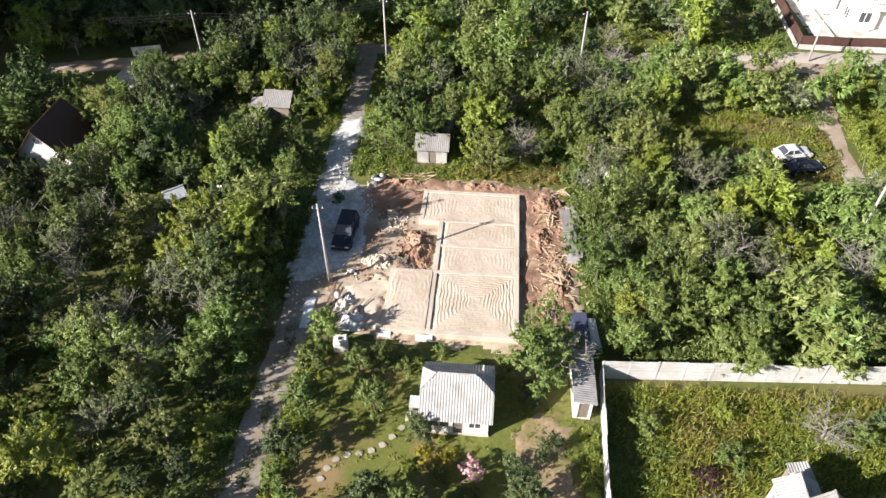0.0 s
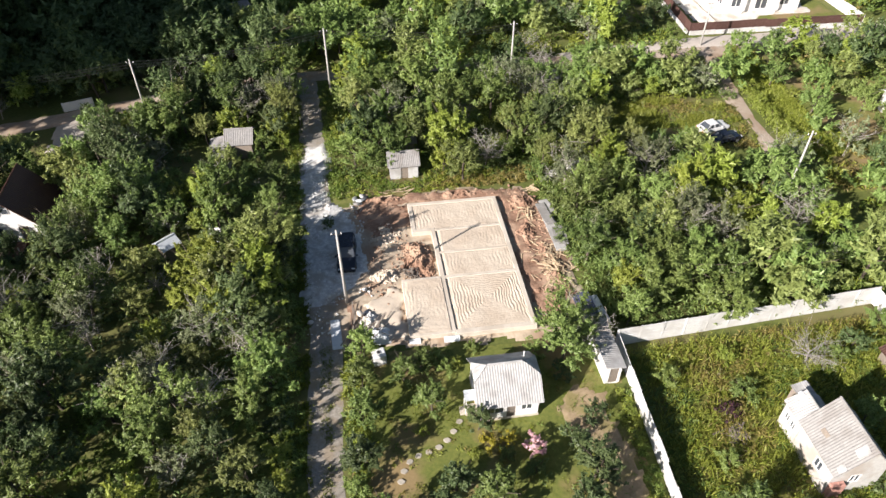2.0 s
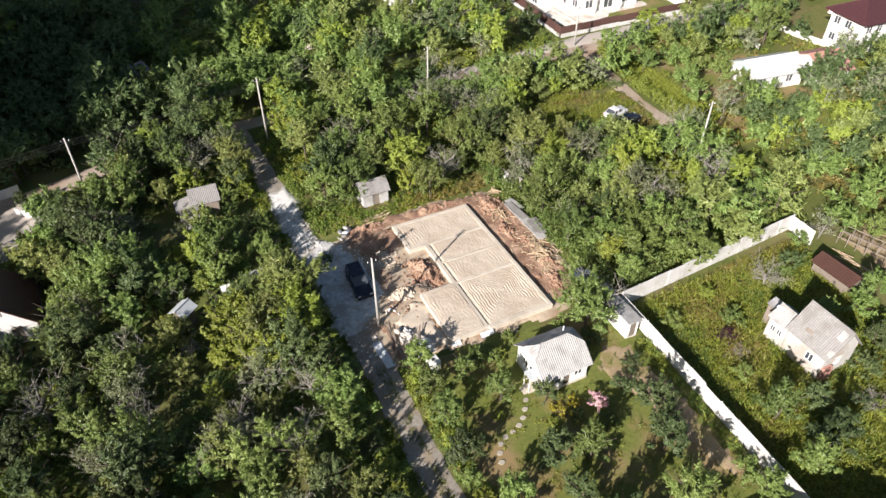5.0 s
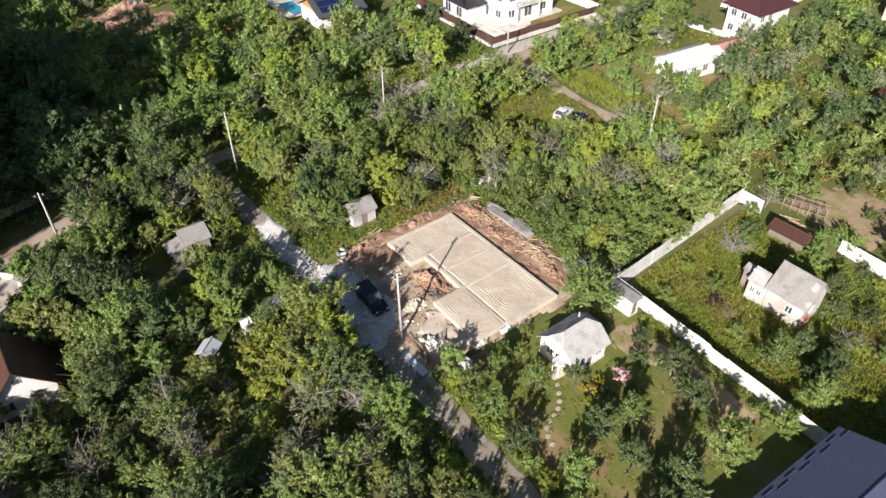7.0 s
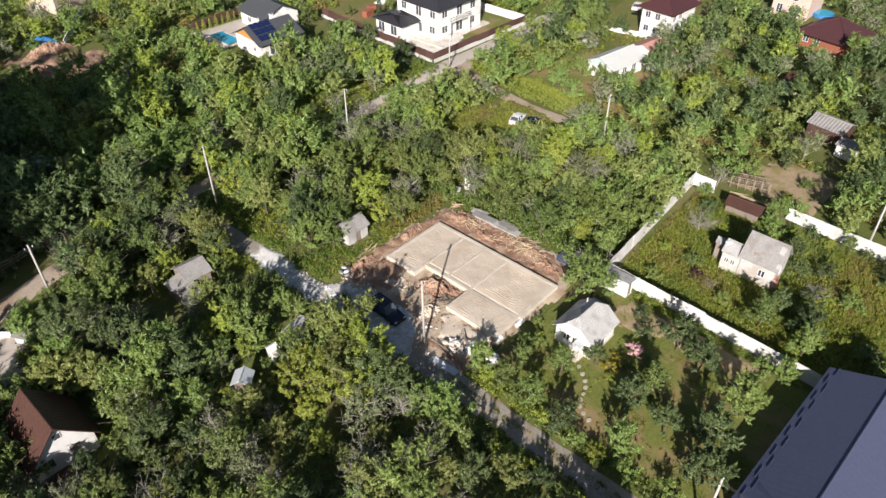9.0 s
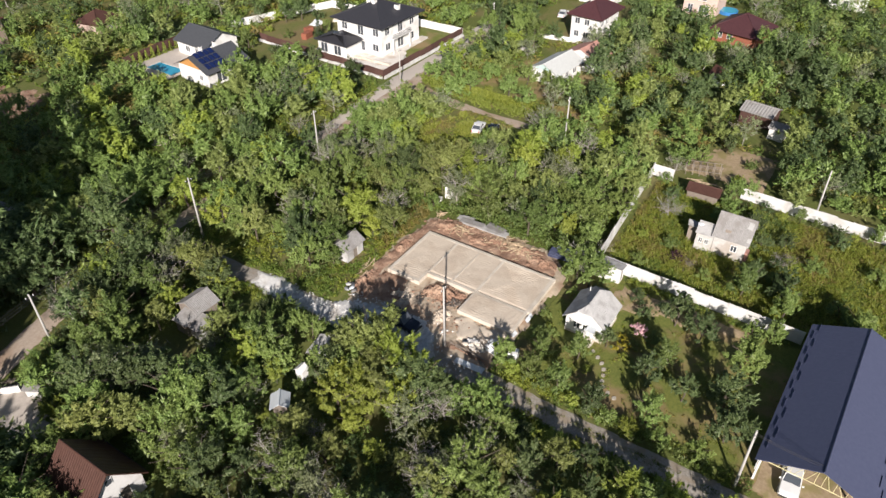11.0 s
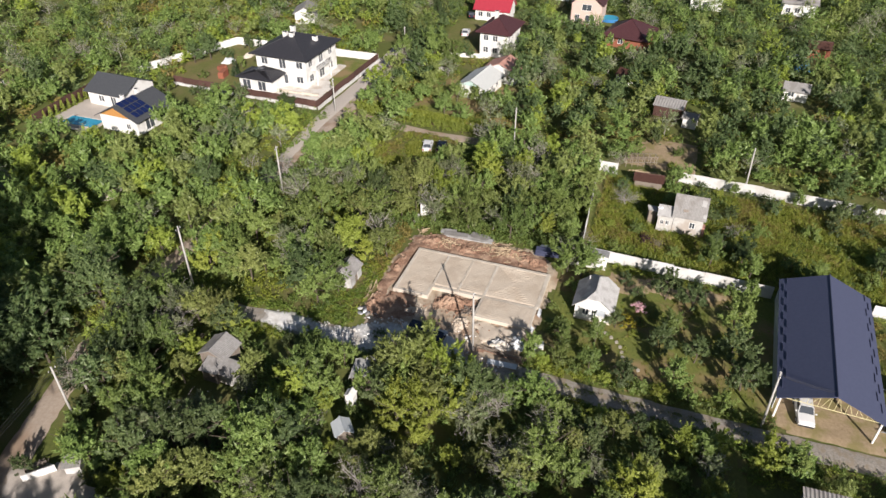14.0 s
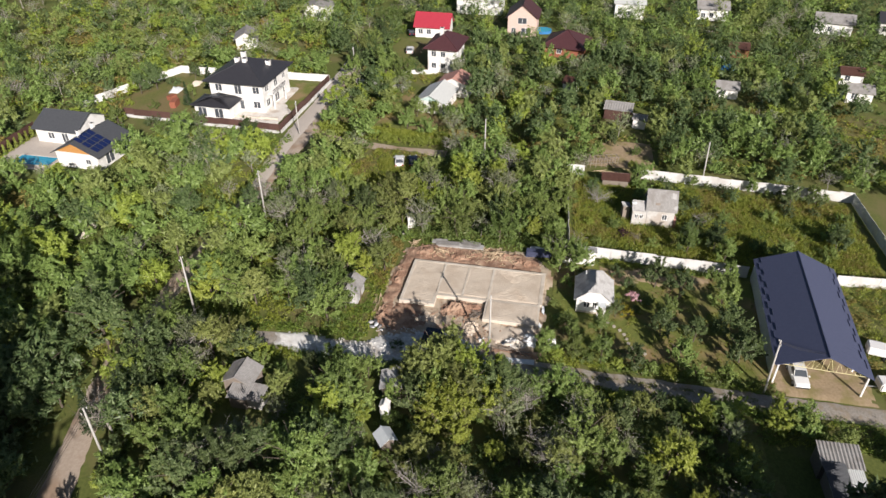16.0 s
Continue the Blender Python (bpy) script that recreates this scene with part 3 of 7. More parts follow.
def gable_roof(house, lx, ly, eave, ridge, material, over=0.35, gover=0.3, wave=0.0, period=0.2, gable_mat=None, dx=0.0, dy=0.0, thick=0.06, ridge_mat=None, off=0.0):
    """Ridge along x, off: shift of the ridge in y."""
    for s in (-1, 1):
        half = ly / 2 - s * off
        rise = (ridge - eave) / half
        slope(house, dx - lx / 2 - gover, dx + lx / 2 + gover, dy + s * (ly / 2 + over), eave - rise * over, dy + off + s * 0.01, ridge, material, wave, period, thick)
    bm = bmesh.new()
    tube(bm, (dx - lx / 2 - gover, dy + off, ridge + thick + 0.02), (dx + lx / 2 + gover, dy + off, ridge + thick + 0.02), 0.09, 0.09, 8)
    part("ridge_cap", bm, ridge_mat or material, house)
    if gable_mat:
        for sx in (-1, 1):
            x0 = dx + sx * lx / 2
            bm = bmesh.new()
            x1 = x0 - sx * 0.15
            tri = [(dy - ly / 2, eave), (dy + ly / 2, eave), (dy + off, ridge - 0.04)]
            a = [bm.verts.new((x0, y, z)) for y, z in tri]
            b = [bm.verts.new((x1, y, z)) for y, z in tri]
            bm.faces.new(a)
            bm.faces.new(b[::-1])
            for i in range(3):
                bm.faces.new((a[i], b[i], b[(i + 1) % 3], a[(i + 1) % 3]))
            bmesh.ops.recalc_face_normals(bm, faces=bm.faces)
            part("gable", bm, gable_mat, house)


def hip_roof(house, lx, ly, eave, ridge, material, over=0.6, dx=0.0, dy=0.0):
    """Four slopes, ridge along x."""
    x0, x1, y0, y1 = dx - lx / 2 - over, dx + lx / 2 + over, dy - ly / 2 - over, dy + ly / 2 + over
    r = (y1 - y0) / 2 * 0.98
    a, b = (x0 + r, dy, ridge), (x1 - r, dy, ridge)
    e = 0.14
    for quad in ([(x0, y0, eave), (x1, y0, eave), b, a], [(x1, y1, eave), (x0, y1, eave), a, b], [(x1, y0, eave), (x1, y1, eave), b], [(x0, y1, eave), (x0, y0, eave), a]):
        bm = bmesh.new()
        lo = [bm.verts.new((p[0], p[1], p[2] - e)) for p in quad]
        hi = [bm.verts.new(p) for p in quad]
        bm.faces.new(hi)
        bm.faces.new(lo[::-1])
        for i in range(len(quad)):
            j = (i + 1) % len(quad)
            bm.faces.new((lo[i], lo[j], hi[j], hi[i]))
        part("roof_slope", bm, material, house)
    for p, q in ((a, b), (a, (x0, y0, eave)), (a, (x0, y1, eave)), (b, (x1, y0, eave)), (b, (x1, y1, eave))):
        bm = bmesh.new()
        tube(bm, Vector(p) + Vector((0, 0, 0.02)), Vector(q) + Vector((0, 0, 0.02)), 0.09, 0.09, 6)
        part("ridge_cap", bm, material, house)


def chimney(house, x, y, z0, z1, w, material):
    bm = boxes((x - w / 2, x + w / 2, y - w / 2, y + w / 2, z0, z1), (x - w / 2 - 0.06, x + w / 2 + 0.06, y - w / 2 - 0.06, y + w / 2 + 0.06, z1, z1 + 0.1))
    c = part("chimney", bm, material, house)
    bm = boxes((x - w / 2 + 0.06, x + w / 2 - 0.06, y - w / 2 + 0.06, y + w / 2 - 0.06, z1 + 0.1, z1 + 0.14))
    part("flue", bm, M["dark_metal"], c)

def cottage():
    h = thing("cottage", -4.45, -6.45, 0, 0, "small white garden cottage with a grey corrugated roof", "house")
    walls(h, 4.6, 4.3, 0.0, 2.35, M["plaster"], {
        "s": [(0.4, 0.8, 1.5, 1.2, "window"), (2.1, 0.1, 0.7, 1.95, "door"), (3.2, 0.9, 0.9, 0.9, "window")],
        "w": [(0.9, 0.85, 0.8, 1.0, "window"), (2.0, 0.85, 0.6, 1.0, "window")], "e": [(1.6, 0.9, 1.0, 1.0, "window")]})
    gable_roof(h, 4.6, 4.3, 2.35, 4.15, M["slate"], 0.35, 0.28, 0.018, 0.2, M["plaster"])
    # the ridge is clipped at both ends by a small half hip
    for sx in (-1, 1):
        foot, peak = Vector((sx * 2.58, 0, 3.5)), Vector((sx * 1.5, 0, 4.2))
        for ob in list(h.children):
            if ob.name.startswith(("roof_slope", "ridge_cap", "gable")):
                bm = bmesh.new()
                bm.from_mesh(ob.data)
                bmesh.ops.bisect_plane(bm, geom=bm.verts[:] + bm.edges[:] + bm.faces[:], plane_co=foot, plane_no=(sx * 0.70, 0, 1.15), clear_outer=True)
                bm.to_mesh(ob.data)
                bm.free()
        vs, fs = [], []
        n = 12
        for k in range(n + 1):
            y = -0.98 + 1.96 * k / n
            t = 1 - abs(y) / 0.98
            z = 0.03 * (k % 2)
            vs += [(foot.x, y, foot.z + z), (foot.x + (peak.x - foot.x) * t, y, foot.z + (peak.z - foot.z) * t + z)]
        for k in range(n):
            fs.append((2 * k, 2 * k + 1, 2 * k + 3, 2 * k + 2))
        raw("half_hip", vs, fs, M["slate"], h)
    bm = bmesh.new()
    tube(bm, (1.75, 1.2, 2.9), (1.75, 1.2, 3.8), 0.06, 0.06, 8)
    part("flue", bm, M["plastic"], h, "white flue pipe")
    part("porch_roof", boxes((-3.35, -2.33, -1.5, -0.5, 2.0, 2.05)), M["tin"], h)
    for y in (-1.4, -0.6):
        part("porch_post", boxes((-3.3, -3.24, y - 0.03, y + 0.03, 0, 2.0)), M["plastic"], h)
    part("step", boxes((-3.3, -2.31, -1.5, -0.5, 0, 0.18)), M["concrete"], h)
    part("step", boxes((-3.7, -3.31, -1.4, -0.6, 0, 0.09)), M["concrete"], h)
    part("porch_rail", boxes((-3.3, -2.35, -0.52, -0.48, 0.85, 0.92)), M["plastic"], h)
    part("plinth", boxes((-2.36, 2.36, -2.22, -2.16, 0, 0.3)), M["concrete"], h)
    part("plinth", boxes((-2.37, -2.31, -2.15, 2.15, 0, 0.3)), M["concrete"], h)


def small_shed(name, label, x, y, rz, lx, ly, eave, ridge, wall_mat, roof_mat, wave=0.03, opens=None, over=0.25, period=0.2):
    h = thing(name, x, y, 0, rz, label, "shed")
    walls(h, lx, ly, 0, eave, wall_mat, opens, 0.14)
    gable_roof(h, lx, ly, eave, ridge, roof_mat, over, over, wave, period, wall_mat)
    return h


def lean_to(name, label, x, y, rz, lx, ly, low, high, wall_mat, roof_mat, wave=0.03, opens=None, period=0.2):
    """A shed with one roof slope, high along +y."""
    h = thing(name, x, y, 0, rz, label, "shed")
    walls(h, lx, ly, 0, low, wall_mat, opens, 0.12)
    part("wall", boxes((-lx / 2, lx / 2, ly / 2 - 0.12, ly / 2, low, high - 0.05)), wall_mat, h)
    slope(h, -lx / 2 - 0.2, lx / 2 + 0.2, -ly / 2 - 0.25, low - 0.03, ly / 2 + 0.2, high, roof_mat, wave, period)
    return h


def barn():
    """Long open-fronted vehicle shelter with a navy metal roof."""
    b = thing("carport_barn", -5.4, -32.0, 0, -3.0, "long open-fronted carport with a navy metal gable roof", "carport")
    lx, ly, eave, ridge = 20.4, 9.6, 3.1, 5.15
    gable_roof(b, lx, ly, eave, ridge, M["navy"], 0.25, 0.3, 0.0, 0.2, None, thick=0.07)
    for s in (-1, 1):
        for i in range(33):
            x = -lx / 2 + 0.2 + i * 0.625
            bm = bmesh.new()
            a, c = (x, s * (ly / 2 + 0.2), eave + 0.02), (x, s * 0.12, ridge + 0.06)
            tube(bm, a, c, 0.004, 0.004, 4)
            part("roof_rib", bm, M["navy"], b)
    for s in (-1, 1):
        for row in (0, 1):
            for i in range(7):
                x = -lx / 2 + 1.2 + i * 2.8 + row * 1.4
                t = 0.05 + 0.07 * row
                y, z = s * (ly / 2 - t * ly / 2 + 0.05), eave + t * (ridge - eave) + 0.06
                g = part("snow_guard", boxes((x, x + 1.35, y - 0.012, y + 0.012, z, z + 0.11)), M["navy"], b)
                for k in (0.1, 1.2):
                    part("bracket", boxes((x + k, x + k + 0.05, y - 0.03, y + 0.03, z - 0.02, z + 0.07)), M["navy"], g)
    part("wall", boxes((-lx / 2 + 1.2, lx / 2, ly / 2 - 0.06, ly / 2, 0, eave)), M["film"], b, "pale blue-white profiled sheet wall")
    part("wall", boxes((lx / 2 - 0.06, lx / 2, -ly / 2, ly / 2 - 0.06, 0, eave)), M["film"], b)
    for i in range(6):
        x = -lx / 2 + 0.1 + i * (lx - 0.3) / 5
        for s in (-1, 1):
            y = s * (ly / 2 - 0.18)
            part("post", boxes((x - 0.09, x + 0.09, y - 0.09, y + 0.09, 0, eave - 0.05)), M["plastic"], b)
        bm = bmesh.new()
        tube(bm, (x, -ly / 2, eave - 0.1), (x, ly / 2, eave - 0.1), 0.04, 0.04, 5)
        for s in (-1, 1):
            tube(bm, (x, s * ly / 2, eave - 0.1), (x, 0, ridge - 0.12), 0.05, 0.05, 5)
            for k in range(5):
                y0, y1 = s * ly / 2 * (1 - k / 5), s * ly / 2 * (1 - (k + 0.7) / 5)
                tube(bm, (x, y0, eave - 0.1), (x, y1, eave - 0.1 + (ridge - eave) * (k + 0.7) / 5), 0.022, 0.022, 4)
                tube(bm, (x, y1, eave - 0.1), (x, y1, eave - 0.1 + (ridge - eave) * (k + 0.7) / 5), 0.022, 0.022, 4)
        part("truss", bm, M["cream"], b, "cream-painted steel roof truss")


def hut():
    """Ruinous grey-roofed hut in the walled meadow, its ridge along y, with a lower annex at the north end."""
    h = thing("meadow_hut", 18.1, -16.1, 0, 90, "derelict pale hut with a steep patched grey sheet roof", "house")
    walls(h, 4.0, 4.0, 0, 3.1, M["dirty"], {"n": [(2.2, 1.3, 0.8, 1.0, "window")], "w": [(1.5, 1.3, 0.8, 1.0, "window")]})
    gable_roof(h, 4.0, 4.0, 3.1, 5.35, M["slate_pale"], 0.22, 0.3, 0.016, 0.2, M["dirty"])
    pitch = math.degrees(math.atan2(2.25, 2.0))
    for x, y, lx, ly, mm in ((-1.6, 0.55, 0.8, 0.9, "slate"), (0.6, 1.5, 0.7, 0.35, "oldwood"), (-2.0, 1.75, 0.6, 0.6, "slate")):
        bm = bmesh.new()
        box(bm, -lx / 2, lx / 2, -ly / 2, ly / 2, 0, 0.03)
        bm.transform(pose(x, y, 3.1 + 2.25 * (2.0 - y) / 2.0 + 0.1, -pitch, 0, 6 * x))
        part("roof_patch", bm, M[mm], h)
    part("lean_wall", boxes((-2.4, -2.02, 0.9, 1.9, 0, 1.7)), M["terracotta"], h, "crumbling red brick buttress wall")
    a = thing("hut_annex", 17.3, -13.0, 0, 90, "low pale annex with a grey sheet roof beside the derelict hut", "shed")
    walls(a, 2.1, 2.4, 0, 2.75, M["dirty"], {"n": [(0.35, 1.2, 0.55, 0.8, "window"), (1.1, 1.2, 0.55, 0.8, "window")]}, 0.14)
    gable_roof(a, 2.1, 2.4, 2.75, 3.6, M["slate"], 0.2, 0.15, 0.02, 0.2, M["dirty"])
    bm = bmesh.new()
    lump(bm, 0.9, 0.3, 3.35, 0.4, 0.35, 0.22, 4.0)
    part("roof_bundle", bm, M["film"], a, "pale sheeting bundled on the roof")
    c = thing("water_cistern", 18.0, -11.0, 0, 10, "small grey roofed cistern box beside the hut", "shed")
    part("box", boxes((-0.6, 0.6, -0.5, 0.5, 0, 2.3)), M["oldwood"], c)
    slope(c, -0.75, 0.75, -0.65, 2.3, 0.65, 2.5, M["slate"], 0.02, 0.2)


def fence_line(ax, ay, bx, by, height, n, label, mats=("whitewash", "whitewash"), name="concrete_fence", thick=0.05):
    L = math.hypot(bx - ax, by - ay)
    ang = math.degrees(math.atan2(by - ay, bx - ax))
    f = thing(name, ax, ay, 0, ang, label, "fence")
    w = L / n
    for i in range(n):
        top = height + 0.04 * math.sin(i * 1.7) + 0.07 * ((i // 3) % 2)
        bm = bmesh.new()
        prof = [(0.0, thick / 2)]
        for r in range(5):
            z0, z1 = r * top / 5, (r + 1) * top / 5
            prof += [(z0 + 0.02, thick / 2), (z1 - 0.02, thick / 2)]
            if r < 4:
                prof += [(z1 - 0.012, thick * 0.3), (z1 + 0.012, thick * 0.3)]
        prof.append((top, thick / 2))
        ring = [(z, y) for z, y in prof] + [(z, -y) for z, y in reversed(prof)]
        a = [bm.verts.new((i * w + 0.06, y, z)) for z, y in ring]
        b = [bm.verts.new(((i + 1) * w - 0.06, y, z)) for z, y in ring]
        k = len(ring)
        for j in range(k):
            bm.faces.new((a[j], a[(j + 1) % k], b[(j + 1) % k], b[j]))
        bm.faces.new(a[::-1])
        bm.faces.new(b)
        bmesh.ops.recalc_face_normals(bm, faces=bm.faces)
        o = part("panel", bm, M[mats[0]], f)
        o.rotation_euler = (radians(1.2 * math.sin(i * 2.3)), 0, 0)
    for i in range(n + 1):
        bm = boxes((i * w - 0.06, i * w + 0.06, -0.05, 0.05, 0, height + 0.06))
        part("post", bm, M[mats[1]], f)


def utility_pole(x, y, h, lean=(0, 0), arm=0.0, label="tall pale concrete utility pole with steel brackets", lamp=False, arm_rot=0):
    p = thing("utility_pole", x, y, 0, arm_rot, label, "utility pole", "utility poles")
    bm = bmesh.new()
    tube(bm, (0, 0, -0.3), (lean[0], lean[1], h), 0.15, 0.09, 8)
    part("shaft", bm, M["pole"], p, smooth=True)
    bm = boxes((lean[0] - 0.45, lean[0] + 0.45, lean[1] - 0.04, lean[1] + 0.04, h - 0.5, h - 0.42))
    part("crossarm", bm, M["dark_metal"], p)
    for k in (-0.4, 0.0, 0.4):
        bm = bmesh.new()
        tube(bm, (lean[0] + k, lean[1], h - 0.42), (lean[0] + k, lean[1], h - 0.25), 0.05, 0.03, 6)
        part("insulator", bm, M["plastic"], p)
    if lamp:
        bm = bmesh.new()
        tube(bm, (lean[0], lean[1], h - 1.0), (lean[0] + 0.9, lean[1], h - 0.6), 0.03, 0.03, 5)
        part("bracket", bm, M["steel"], p)
        part("lamp_head", boxes((lean[0] + 0.8, lean[0] + 1.25, lean[1] - 0.1, lean[1] + 0.1, h - 0.68, h - 0.58)), M["plastic"], p)


def car(name, label, x, y, rz, paint, L=4.4, W=1.75, H=1.45, estate=False):
    """Nose towards +x. Body, cabin glass, lamps, bumpers and wheels."""
    c = thing(name, x, y, 0, rz, label, "car")
    bm = bmesh.new()
    secs = [(-L / 2, 0.45, 0.72), (-L / 2 + 0.12, 0.3, 0.92), (-L * 0.28, 0.26, 0.96), (L * 0.2, 0.26, 0.94), (L * 0.42, 0.28, 0.82), (L / 2 - 0.06, 0.34, 0.7), (L / 2, 0.42, 0.62)]
    rings = []
    for k, (sx, z0, z1) in enumerate(secs):
        wf = 0.86 if k in (0, len(secs) - 1) else (0.95 if k in (1, len(secs) - 2) else 1.0)
        hw = W / 2 * wf
        rings.append([bm.verts.new(p) for p in ((sx, -hw * 0.92, z0), (sx, -hw, (z0 + z1) / 2), (sx, -hw * 0.9, z1), (sx, 0, z1 + 0.03), (sx, hw * 0.9, z1), (sx, hw, (z0 + z1) / 2), (sx, hw * 0.92, z0))])
    for a, b in zip(rings, rings[1:]):
        for i in range(7):
            bm.faces.new((a[i], a[(i + 1) % 7], b[(i + 1) % 7], b[i]))
    bm.faces.new(rings[0])
    bm.faces.new(rings[-1][::-1])
    bmesh.ops.recalc_face_normals(bm, faces=bm.faces)
    part("body", bm, paint, c, smooth=False)
    rear = -L * 0.46 if estate else -L * 0.36
    lowr, highr = rear, rear + (0.25 if estate else 0.55)
    lowf, highf = L * 0.2, L * 0.05
    bm = bmesh.new()
    lo = [bm.verts.new(p) for p in ((lowr, -W * 0.43, 0.94), (lowf, -W * 0.43, 0.92), (lowf, W * 0.43, 0.92), (lowr, W * 0.43, 0.94))]
    hi = [bm.verts.new(p) for p in ((highr, -W * 0.36, H - 0.05), (highf, -W * 0.36, H - 0.05), (highf, W * 0.36, H - 0.05), (highr, W * 0.36, H - 0.05))]
    for i in range(4):
        bm.faces.new((lo[i], lo[(i + 1) % 4], hi[(i + 1) % 4], hi[i]))
    bm.faces.new(hi)
    part("window_band", bm, M["glass"], c, "dark car windows")
    bm = boxes((highr - 0.05, highf + 0.05, -W * 0.375, W * 0.375, H - 0.05, H))
    bmesh.ops.bevel(bm, geom=list(bm.edges), offset=0.03, segments=2, affect="EDGES")
    part("car_roof", bm, paint, c)
    for s in (-1, 1):
        for a, b in (((lowr, s * W * 0.435, 0.95), (highr, s * W * 0.365, H - 0.04)), ((lowf, s * W * 0.435, 0.93), (highf, s * W * 0.365, H - 0.04)), (((lowr + lowf) / 2, s * W * 0.44, 0.94), ((highr + highf) / 2, s * W * 0.37, H - 0.04))):
            bm = bmesh.new()
            tube(bm, a, b, 0.04, 0.035, 5)
            part("pillar", bm, paint, c)
        part("headlight", boxes((L / 2 - 0.14, L / 2 - 0.02, s * W * 0.34 - 0.16, s * W * 0.34 + 0.16, 0.6, 0.74)), M["lamp_clear"], c)
        part("tail_light", boxes((-L / 2 - 0.01, -L / 2 + 0.1, s * W * 0.36 - 0.12, s * W * 0.36 + 0.12, 0.66, 0.86)), M["lamp_red"], c)
        part("mirror", boxes((L * 0.15, L * 0.15 + 0.1, s * (W / 2 + 0.08) - 0.09, s * (W / 2 + 0.08) + 0.09, 0.95, 1.08)), paint, c)
        for sx in (-L * 0.31, L * 0.31):
            bm = bmesh.new()
            tube(bm, (sx, s * (W / 2 - 0.2), 0.32), (sx, s * (W / 2 + 0.01), 0.32), 0.32, 0.32, 16)
            w = part("wheel", bm, M["rubber"], c)
            bm = bmesh.new()
            tube(bm, (sx, s * (W / 2 - 0.02), 0.32), (sx, s * (W / 2 + 0.025), 0.32), 0.2, 0.18, 12)
            part("rim", bm, M["steel"], w)
    part("bumper", boxes((L / 2 - 0.1, L / 2 + 0.04, -W * 0.43, W * 0.43, 0.34, 0.52)), M["dark_metal"], c)


cottage()
small_shed("garden_shed", "small pale grey shed with a weathered sheet roof", -9.2, 25.0, 0, 3.1, 2.5, 1.9, 2.8, M["greywall"], M["slate_pale"], 0.014, opens={"s": [(1.2, 0.05, 0.8, 1.8, "door")], "e": [(0.8, 0.9, 0.8, 0.7, "window")]})
small_shed("garden_shed", "grey sheet-roofed outbuilding half hidden by trees", -9.0, 29.5, 0, 3.0, 3.0, 2.0, 2.8, M["oldwood"], M["slate_pale"])
lean_to("outhouse", "narrow white outhouse under a long corrugated roof", 4.55, -3.85, 90, 5.4, 1.25, 2.1, 2.3, M["plaster"], M["slate"], 0.014, opens={"w": [(0.3, 0.1, 0.75, 1.8, "door")]})
small_shed("garden_shed", "weathered brown shed with a patched sheet roof", -27.4, 32.0, -2, 2.8, 3.2, 2.1, 3.0, M["oldwood"], M["slate_pale"], 0.016)
ws = lean_to("shed_extension", "low front shed of patched grey sheets with board wall", -29.6, 31.3, -90, 1.9, 1.9, 1.7, 2.1, M["oldwood"], M["slate_pale"], 0.02)
lean_to("shed_extension", "low front shed of sagging sheets with peeling wall", -29.4, 29.5, -94, 1.6, 1.8, 1.5, 1.85, M["dirty"], M["slate_pale"], 0.02)
small_shed("outhouse", "small cabin with a bright tin roof among trees", -33.0, 14.0, 40, 1.4, 1.3, 2.2, 2.6, M["oldwood"], M["tin"], 0.0, over=0.3)
small_shed("outhouse", "tiny white cabin among dense trees", -28.6, 15.2, 0, 0.9, 0.9, 2.0, 2.25, M["plaster"], M["plaster"], 0.0, over=0.08)
hut()
barn()
small_shed("brown_shed", "low shed with a rusty brown sheet roof", 28.6, -9.6, -88, 4.2, 2.2, 1.5, 2.1, M["oldwood"], M["brownroof"], 0.03)
FL = "whitewashed precast concrete panel fence round the meadow"
fence_line(6.2, -2.7, 5.1, -27.2, 1.8, 12, FL)
fence_line(6.2, -2.8, 31.0, -1.4, 2.1, 12, FL)
fence_line(31.0, -1.3, 30.9, -4.4, 1.9, 2, FL)
fence_line(31.5, -14.2, 29.6, -47.3, 1.8, 16, FL)
fence_line(29.6, -47.3, 8.0, -48.2, 1.8, 10, FL)
fence_line(5.6, -38.8, 6.1, -48.0, 1.7, 5, FL)
utility_pole(-16.4, 5.6, 8.7, (-0.1, 0.1), label="pale concrete utility pole beside the building yard")
utility_pole(-16.8, 43.6, 9.2)
utility_pole(29.9, 12.9, 9.5)
utility_pole(31.1, -24.1, 7.9, lean=(0.2, 0.2))
utility_pole(-39.8, 41.5, 7.8)
utility_pole(7.4, 44.3, 8.2)
utility_pole(37.2, 50.0, 6.8, label="pale concrete utility pole at the villa corner")
utility_pole(71.7, 49.4, 6.0)
utility_pole(-17.0, -25.7, 7.5, lean=(0.3, 0.1))
car("pickup_car", "dark blue off-road car parked in the yard", -16.1, 11.6, 267, M["car_dark"], 4.6, 1.85, 1.75, True)
car("white_car", "white saloon car parked on dry grass", 28.9, 28.0, 14, M["car_white"], 4.0, 1.65, 1.4)
car("dark_car", "dark blue saloon car parked beside a white one", 29.4, 25.6, 14, M["car_dark"], 4.0, 1.65, 1.4)
car("white_car", "white hatchback parked under the carport", -13.9, -29.8, 182, M["car_white"], 4.2, 1.75, 1.5, True)


